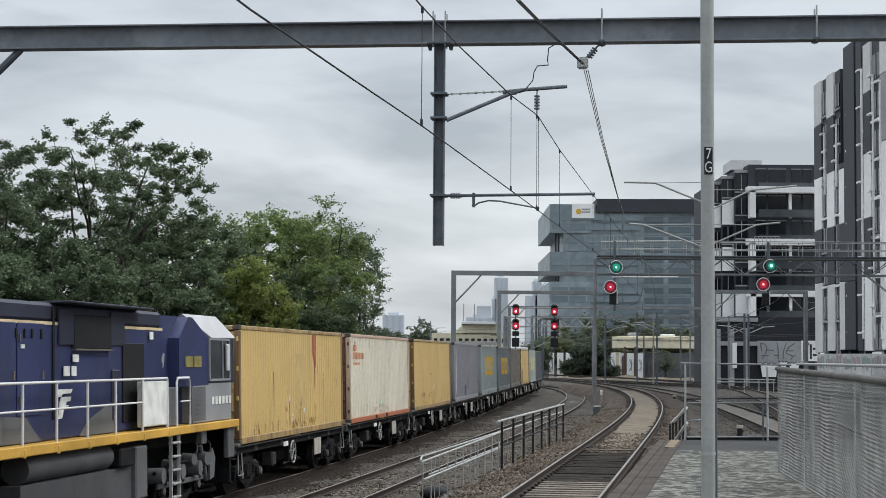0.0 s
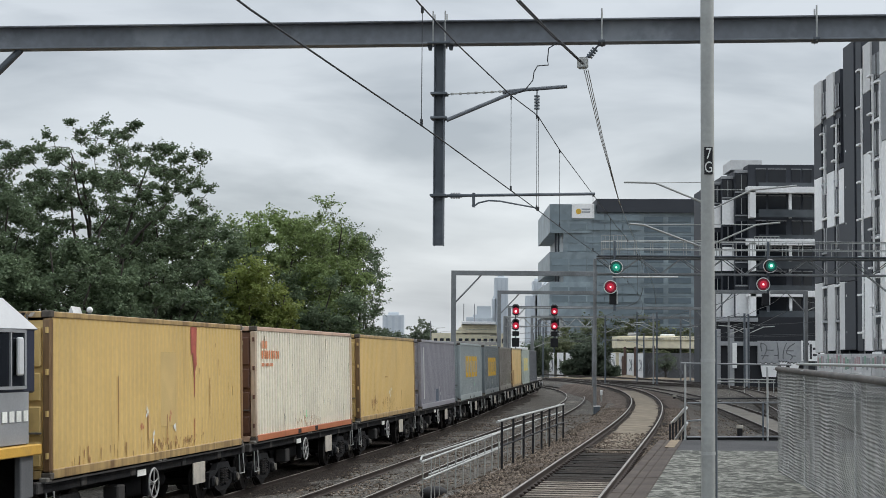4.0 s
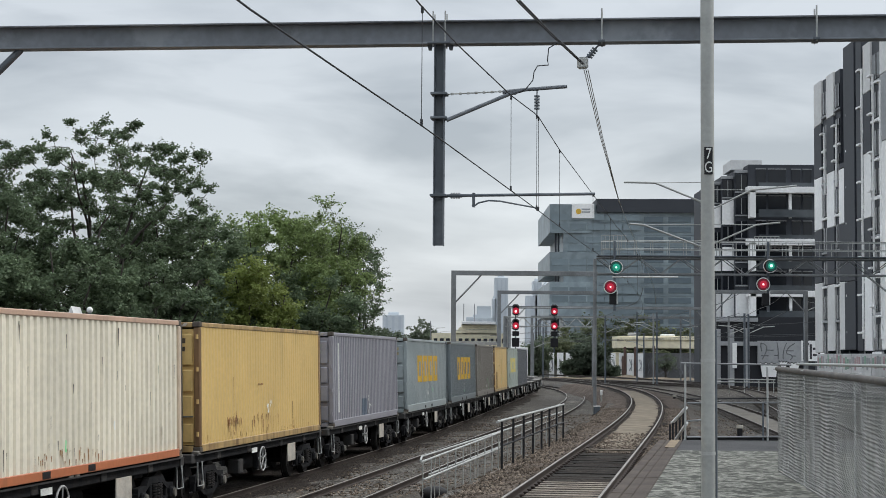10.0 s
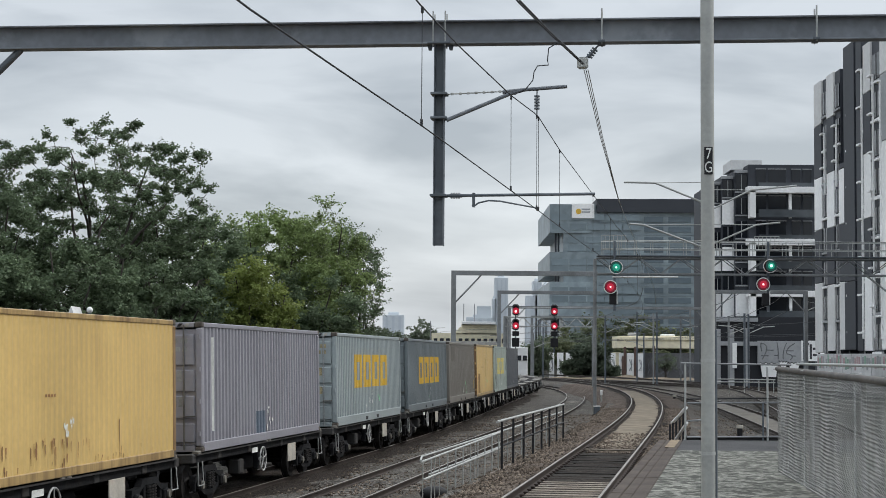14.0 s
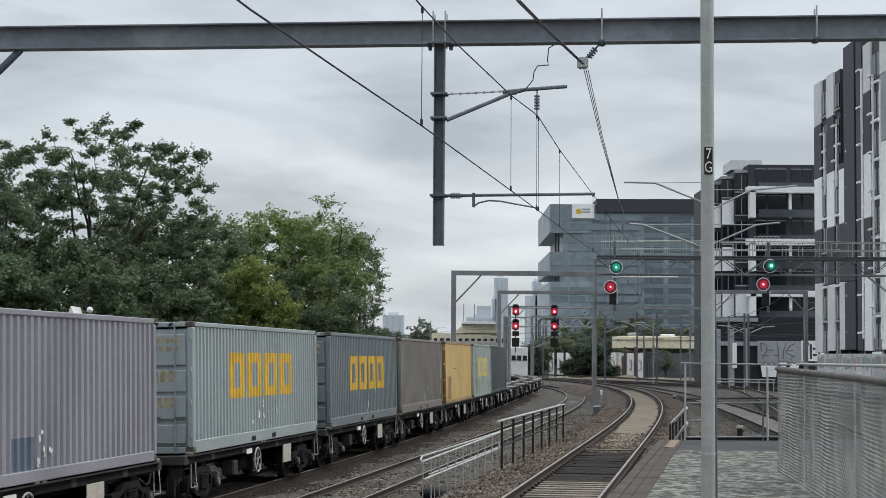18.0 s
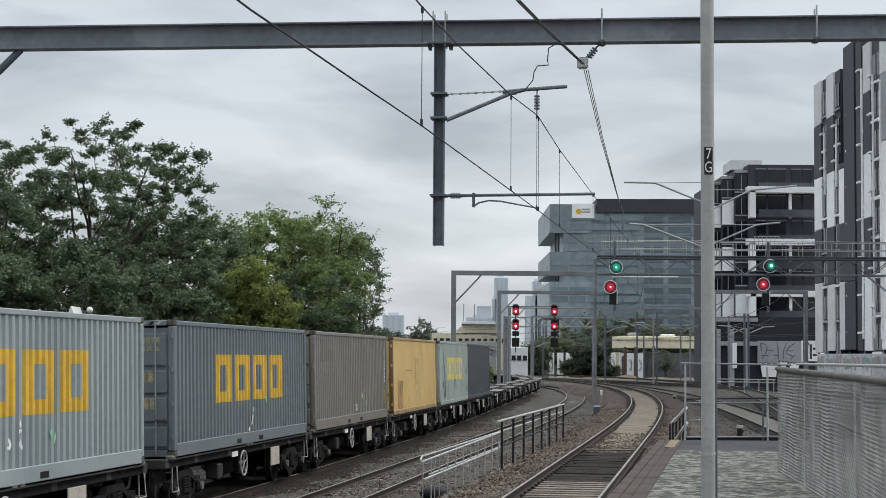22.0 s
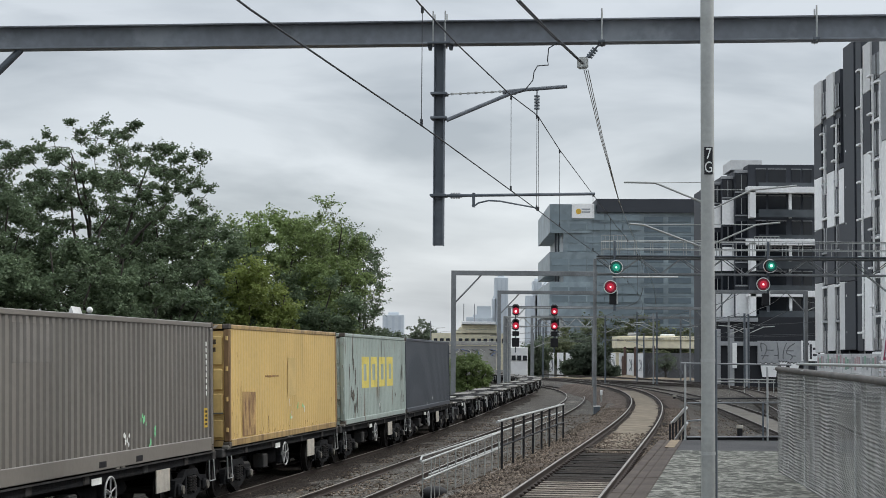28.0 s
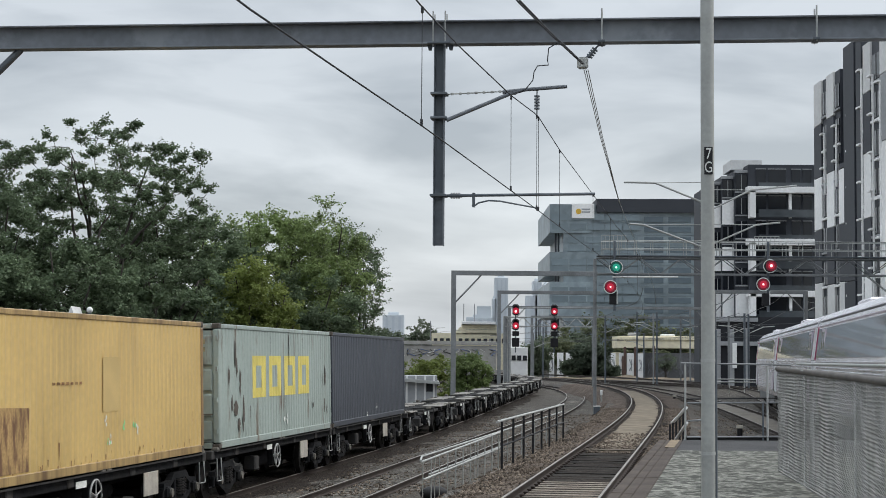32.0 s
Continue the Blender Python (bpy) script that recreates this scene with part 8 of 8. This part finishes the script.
    part("access_hatch", MB().box((1.365, -2.8, 2.22), (0.02, 1.0, 0.72), 0.008), M["loco_grey"], cab)
    w = part("side_window", MB().box((1.355, -1.235, 3.16), (0.03, 1.57, 0.86), 0.01), M["glass_dark"], cab, "dark cab side window")
    for y, z, sy, sz in ((-1.235, 3.60, 1.64, 0.05), (-1.235, 2.71, 1.64, 0.05), (-2.02, 3.16, 0.06, 0.9), (-0.44, 3.16, 0.06, 0.9), (-1.0, 3.16, 0.05, 0.86)):
        part("frame", MB().box((1.38, y, z), (0.03, sy, sz)), M["loco_grey_light"], w)
    part("mirror", MB().box((1.43, -0.75, 3.2), (0.06, 0.2, 0.6), 0.02), M["loco_white"], w)
    for y in (-3.48, -2.87):
        part("number_panel", MB().box((1.37, y, 3.11), (0.02, 0.52, 0.23)), M["loco_ochre"], cab, "small dull ochre panel")
    for k in range(6):
        part("number_bar", MB().box((1.372, -1.75 + k * 0.27, 2.26), (0.012, 0.18, 0.17)), M["chalk"], cab)
    emblem = [(-5.0, 3.17), (-4.86, 3.2), (-4.78, 3.29), (-4.68, 3.27), (-4.72, 3.17), (-4.74, 3.04), (-4.84, 2.98), (-4.82, 3.08), (-4.93, 3.1), (-4.98, 2.99), (-5.02, 3.08)]
    part("painted_mark", MB().prism([(a + 0.32, b) for a, b in emblem], 1.125, 1.131, "x"), M["loco_grey_light"], cab, "small pale painted mark")
    for k in range(5):
        part("hatch_louvre", MB().box((1.378, -2.8, 2.0 + 0.1 * k), (0.012, 0.42, 0.02)), M["loco_grey"], cab)
    part("locker", MB().box((1.22, -4.55, 2.2), (0.25, 0.75, 0.78), 0.02), M["loco_grey"], root)
    part("equipment_cover", MB().box((1.38, -5.93, 2.30), (0.12, 1.48, 0.87), 0.02), M["chalk"], root, "white equipment cover")
    # handrails
    xr = 1.44
    part("handrail", MB().cyl((xr, -L + 0.5, 2.78), (xr, -5.17, 2.78), 0.024, n=8), M["white"], root)
    part("handrail", MB().cyl((xr, -L + 0.5, 2.34), (xr, -6.69, 2.34), 0.018, n=8), M["white"], root)
    for y in [-5.17, -6.69] + [-8.18 - 1.425 * k for k in range(9)]:
        st = part("stanchion", MB().cyl((xr, y, zd - 0.16), (xr, y, 2.78), 0.026, n=8), M["white"], root)
        part("stanchion_foot", MB().box((xr + 0.03, y, zd - 0.12), (0.05, 0.1, 0.14), 0.015), M["loco_yellow"], st)
    part("entry_rail", MB().tube([(xr, -4.55, zd - 0.1), (xr, -4.55, 2.7), (xr, -4.48, 2.78), (xr, -3.73, 2.78), (xr, -3.66, 2.7), (xr, -3.66, zd - 0.1)], 0.026, 8), M["white"], root)
    part("entry_bar", MB().cyl((xr, -4.3, 2.3), (xr, -3.66, 2.3), 0.016, n=8), M["white"], root)
    for k in range(5):
        part("ladder_rung", MB().box((1.42, -4.65, 0.4 + k * 0.27), (0.12, 0.5, 0.04), 0.008), M["galv_light"], root)
    for y in (-4.91, -4.39):
        part("ladder_side", MB().box((1.42, y, 1.0), (0.06, 0.04, 1.35)), M["galv_light"], root)
    # below the deck
    part("air_tank", MB().cyl((1.12, -12.0, 1.40), (1.12, -8.05, 1.40), 0.24, n=18), M["tank_grey"], root, "long grey air tank")
    part("fuel_tank", MB().prism([(-12.2, 0.3), (-7.1, 0.3), (-6.85, 0.55), (-6.85, 1.16), (-12.2, 1.16)], -1.3, 1.3, "x"), M["tank_grey"], root, "grey fuel tank")
    part("sand_box", MB().box((1.3, -6.6, 1.02), (0.2, 0.64, 1.0), 0.03), M["loco_grey"], root)
    part("cable_box", MB().box((1.25, -7.4, 1.35), (0.3, 0.8, 0.35), 0.03), M["grime"], root)
    part("junction_box", MB().box((1.3, -2.4, 1.5), (0.14, 0.35, 0.3), 0.02), M["loco_grey"], root)
    for y in (-3.4, -16.4):
        LOCO_SETS.extend(bogie(root, y, wb=2.4, r=0.5))
        for d in (-1.7, -0.4, 0.8):
            part("brake_cylinder", MB().cyl((1.02, y + d, 0.85), (1.34, y + d, 0.85), 0.16, n=12), M["loco_grey"], root)
        part("brake_pipe", MB().tube([(1.2, y - 1.9, 0.9), (1.22, y - 0.9, 1.05), (1.22, y + 0.4, 1.02), (1.2, y + 1.6, 0.8)], 0.04, 6), M["grime"], root)
        part("damper", MB().cyl((1.2, y + 1.2, 1.3), (1.22, y + 1.6, 0.55), 0.06, n=8), M["loco_grey"], root)
        for d, z, r in ((-0.95, 1.02, 0.12), (0.35, 1.06, 0.14), (1.35, 1.02, 0.17)):
            part("brake_actuator", MB().cyl((1.1, y + d, z), (1.36, y + d - 0.06, z), r, r * 0.85, n=14), M["loco_grey"], root)
            part("air_hose", MB().tube([(1.3, y + d, z), (1.36, y + d + 0.14, z + 0.16), (1.3, y + d + 0.3, z + 0.3), (1.2, y + d + 0.34, 1.42)], 0.022, 6), M["black_paint"], root)
        part("bogie_plate", MB().prism([(y + 1.55, 0.55), (y + 1.85, 0.6), (y + 1.95, 1.0), (y + 1.75, 1.22), (y + 1.5, 1.1)], 1.28, 1.33, "x"), M["loco_grey"], root)
        for d in (-1.2, 0.0, 1.2):
            part("spring_nest", MB().cyl((1.12, y + d, 0.62), (1.12, y + d, 0.98), 0.11, n=10), M["wheel"], root)
        part("equaliser_bar", MB().box((1.16, y, 0.62), (0.07, 3.3, 0.11), 0.02), M["loco_grey"], root)
    part("pilot", MB().box((0, -0.12, 1.0), (2.6, 0.12, 1.3), 0.03), M["grime"], root)
    part("step_panel", MB().box((1.34, -0.4, 1.3), (0.12, 0.5, 0.7), 0.02), M["loco_grey"], root)
    part("coupler", MB().box((0, 0.2, 0.88), (0.26, 0.7, 0.3), 0.05), M["grime"], root)
    part("nose", MB().box((0, -L + 0.7, 2.7), (1.7, 1.2, 1.8), 0.1), M["loco_blue"], root)
    return root


LOCO_SETS = []
LOCO = locomotive()

# ---------------------------------------------------------------- passenger train
M["stainless"] = surf("stainless_steel", (0.86, 0.84, 0.87), 0.27, 0.7, var=0.08, scale=0.5, fine=4, bump=0.02)
M["purple_side"] = surf("pale_purple_band", (0.42, 0.36, 0.42), 0.35, var=0.1, scale=0.5)
# reflected sky painted into the glass as a pale, half-diffuse base colour
M["glass_train"] = surf("train_glass_sky_pale", (0.74, 0.72, 0.76), 0.04, 0.5, var=0.12, scale=0.3, bump=0.0, spec=0.8)
M["magenta"] = surf("red_purple_end", (0.30, 0.04, 0.10), 0.4, var=0.1)


def passenger_car(first):
    """Origin on the rail at its middle; +y is the leading end."""
    root = thing("passenger_carriage", "silver fluted passenger carriage with a glossy dark window band", "train carriage", group="passenger train")
    L = 24.9
    sec = [(-1.36, 0.95), (-1.45, 1.2), (-1.45, 2.72), (-1.30, 3.86), (-1.22, 4.06), (-1.05, 4.22), (-0.82, 4.32), (-0.35, 4.4), (0.35, 4.4), (0.82, 4.32), (1.05, 4.22), (1.22, 4.06), (1.30, 3.86), (1.45, 2.72), (1.45, 1.2), (1.36, 0.95)]
    n = len(sec)
    ys = [(-L / 2, 1.0, 0), (L / 2, 1.0, 0)]
    if first:
        ys = [(-L / 2, 1.0, 0), (L / 2 - 2.2, 1.0, 0), (L / 2 - 1.2, 0.99, 0.06), (L / 2 - 0.5, 0.95, 0.2), (L / 2, 0.86, 0.5)]
    vs = [(x * k, y, 0.95 + (z - 0.95) * (1 - dz / 3.5)) for y, k, dz in ys for x, z in sec]
    fs = [(i * n + j, i * n + (j + 1) % n, (i + 1) * n + (j + 1) % n, (i + 1) * n + j) for i in range(len(ys) - 1) for j in range(n)]
    fs += [tuple(range(n))[::-1], tuple(range((len(ys) - 1) * n, len(ys) * n))]
    part("body", MB().add(vs, fs), M["stainless"], root)
    if first:
        part("windscreen", MB().box((0, L / 2 - 0.15, 3.05), (2.0, 0.35, 0.95), 0.15), M["glass_train"], root)
        part("end_panel", MB().box((0, L / 2 - 0.12, 1.65), (2.2, 0.35, 0.9), 0.12), M["magenta"], root)
        part("coupler", MB().box((0, L / 2 + 0.2, 0.85), (0.4, 0.5, 0.4), 0.08), M["grime"], root)
        part("pilot", MB().box((0, L / 2 - 0.15, 0.62), (2.3, 0.3, 0.6), 0.05), M["loco_grey"], root)
    for sx in (-1, 1):
        x = sx * 1.455
        part("window_band", MB().box((0, 0, 0), (0.02, L - 1.6 - (1.6 if first else 0), 0.96), 0.008), M["glass_train"], root, "glossy continuous window band", m=pose(sx * 1.39, -0.2, 3.28, 0, -sx * 7.5, 0))
        part("upper_band", MB().box((sx * 1.312, -0.2, 3.83), (0.03, L - 2.0, 0.05), 0.006), M["purple_side"], root)
        for k in range(16):
            part("flute", MB().box((x, -0.2, 1.26 + k * 0.095), (0.035, L - 1.9, 0.05), 0.01), M["stainless"], root)
        for y in (-L / 2 + 0.3, L / 2 - (1.9 if first else 0.3)):
            part("end_post", MB().box((0, 0, 0), (0.05, 0.42, 1.1), 0.01), M["loco_white"], root, "pale post at the carriage end", m=pose(sx * 1.385, y, 3.28, 0, -sx * 7.5, 0))
            part("end_edge", MB().box((0, 0, 0), (0.055, 0.07, 1.1), 0.01), M["magenta"], root, m=pose(sx * 1.386, y + (0.25 if y < 0 else -0.25), 3.28, 0, -sx * 7.5, 0))
            part("end_post", MB().box((x * 1.003, y, 1.95), (0.05, 0.42, 1.5), 0.01), M["loco_white"], root)
        for y in (-L / 2 + 2.2, L / 2 - 3.2):
            d = part("door", MB().box((0, 0, 0), (0.03, 1.4, 2.45), 0.02), M["purple_side"], root, "pale sliding door", m=pose(sx * 1.43, y, 2.5, 0, -sx * 3.5, 0))
            for dy in (-0.36, 0.36):
                part("door_window", MB().box((sx * 0.02, dy, 0.72), (0.02, 0.5, 0.85), 0.008), M["glass_train"], d)
        part("skirt", MB().box((sx * 1.3, 0, 0.75), (0.06, L - 7.5, 0.5), 0.02), M["loco_grey"], root)
        part("roof_gutter", MB().box((sx * 1.25, -0.2, 4.0), (0.05, L - 1.5, 0.05), 0.01), M["loco_grey"], root)
    part("roof_unit", MB().box((0, 3, 4.40), (1.5, 3.5, 0.12), 0.05), M["stainless"], root)
    part("gangway", MB().box((0, -L / 2 - 0.2, 2.4), (2.5, 0.40, 3.3), 0.05), M["black_paint"], root, "black rubber gangway")
    for y in (-8.3, 8.3):
        bogie(root, y, 2.3, 0.45)
    return root


CARS = [passenger_car(True), passenger_car(False), passenger_car(False)]


# ---------------------------------------------------------------- what moves
TRAIN_T = [0.0, 3.0, 6.0, 9.0, 11.0, 13.0, 19.0, 21.0, 23.0, 25.5, 28.0, 30.0, 32.0]
TRAIN_S = [10.10, 1.30, -7.15, -16.19, -22.70, -29.47, -51.43, -58.95, -66.60, -75.90, -84.88, -91.90, -98.83]


def smooth_curve(ts, vs):
    """Monotone cubic through the points; returns a function."""
    h = np.diff(ts)
    d = np.diff(vs) / h
    m = np.empty(len(ts))
    m[0], m[-1] = d[0], d[-1]
    m[1:-1] = (d[:-1] * h[1:] + d[1:] * h[:-1]) / (h[:-1] + h[1:])

    def f(t):
        i = int(np.clip(np.searchsorted(ts, t) - 1, 0, len(ts) - 2))
        u = (t - ts[i]) / h[i]
        return (vs[i] * (2 * u**3 - 3 * u**2 + 1) + h[i] * m[i] * (u**3 - 2 * u**2 + u) + vs[i + 1] * (-2 * u**3 + 3 * u**2) + h[i] * m[i + 1] * (u**3 - u**2))

    return f


train_s = smooth_curve(np.array(TRAIN_T), np.array(TRAIN_S))


def passenger_s(t):
    """Distance of the leading end along its track: it stands, then draws away."""
    return -50.5 + 0.832 * max(0.0, t - 19.58) ** 2


CANT = 1.4


def motions():
    times = [i * 1.0 for i in range(33)]
    cant = pose(0, 0, 0, 0, -CANT, 0)
    for k, (w, c) in enumerate(zip(WAGONS, CONTAINERS)):
        for ob, dz in ((w, 0.0), (c, DECK)):
            walk(ob, [(t, FREIGHT.place(train_s(t) + FRONT[k] + (6.75 if k == 9 else BOX_L / 2), Z_FREIGHT) @ cant @ pose(0, 0, dz)) for t in times])
    for k, w in enumerate(FLATS):
        walk(w, [(t, FREIGHT.place(train_s(t) + 140.1 + PITCH * k, Z_FREIGHT) @ cant) for t in times])
    walk(LOCO, [(t, FREIGHT.place(train_s(t) - 0.95, Z_FREIGHT) @ cant) for t in times])
    # each axle rolls on the rail
    step = 0.2
    wt = [i * step for i in range(161)]
    for root, sets in [*MOVERS[:12], (LOCO, LOCO_SETS)]:
        r = 0.5 if root is LOCO else 0.44
        for w in sets:
            b = w.matrix_basis.copy()
            rows = [(t, b @ pose(0, 0, 0, math.degrees(-(train_s(t) - train_s(0.0)) / r) * -1.0)) for t in wt]
            walk(w, rows)
    ptimes = [0.0, 8.0, 15.0, 18.5, 19.5] + [20.0 + 0.5 * i for i in range(25)]
    for k, c in enumerate(CARS):
        walk(c, [(t, RIGHT.place(passenger_s(t) - 12.45 - 25.35 * k, Z_RIGHT)) for t in ptimes])
    for v in GLENS:
        p = v.matrix_basis.translation
        walk(v, [(t, pose(p.x, p.y, p.z, 0, 0, a)) for t, a in ((0.0, 0), (31.55, 0), (31.6, 60), (31.65, 120), (31.7, 180), (32.0, 180))])


motions()
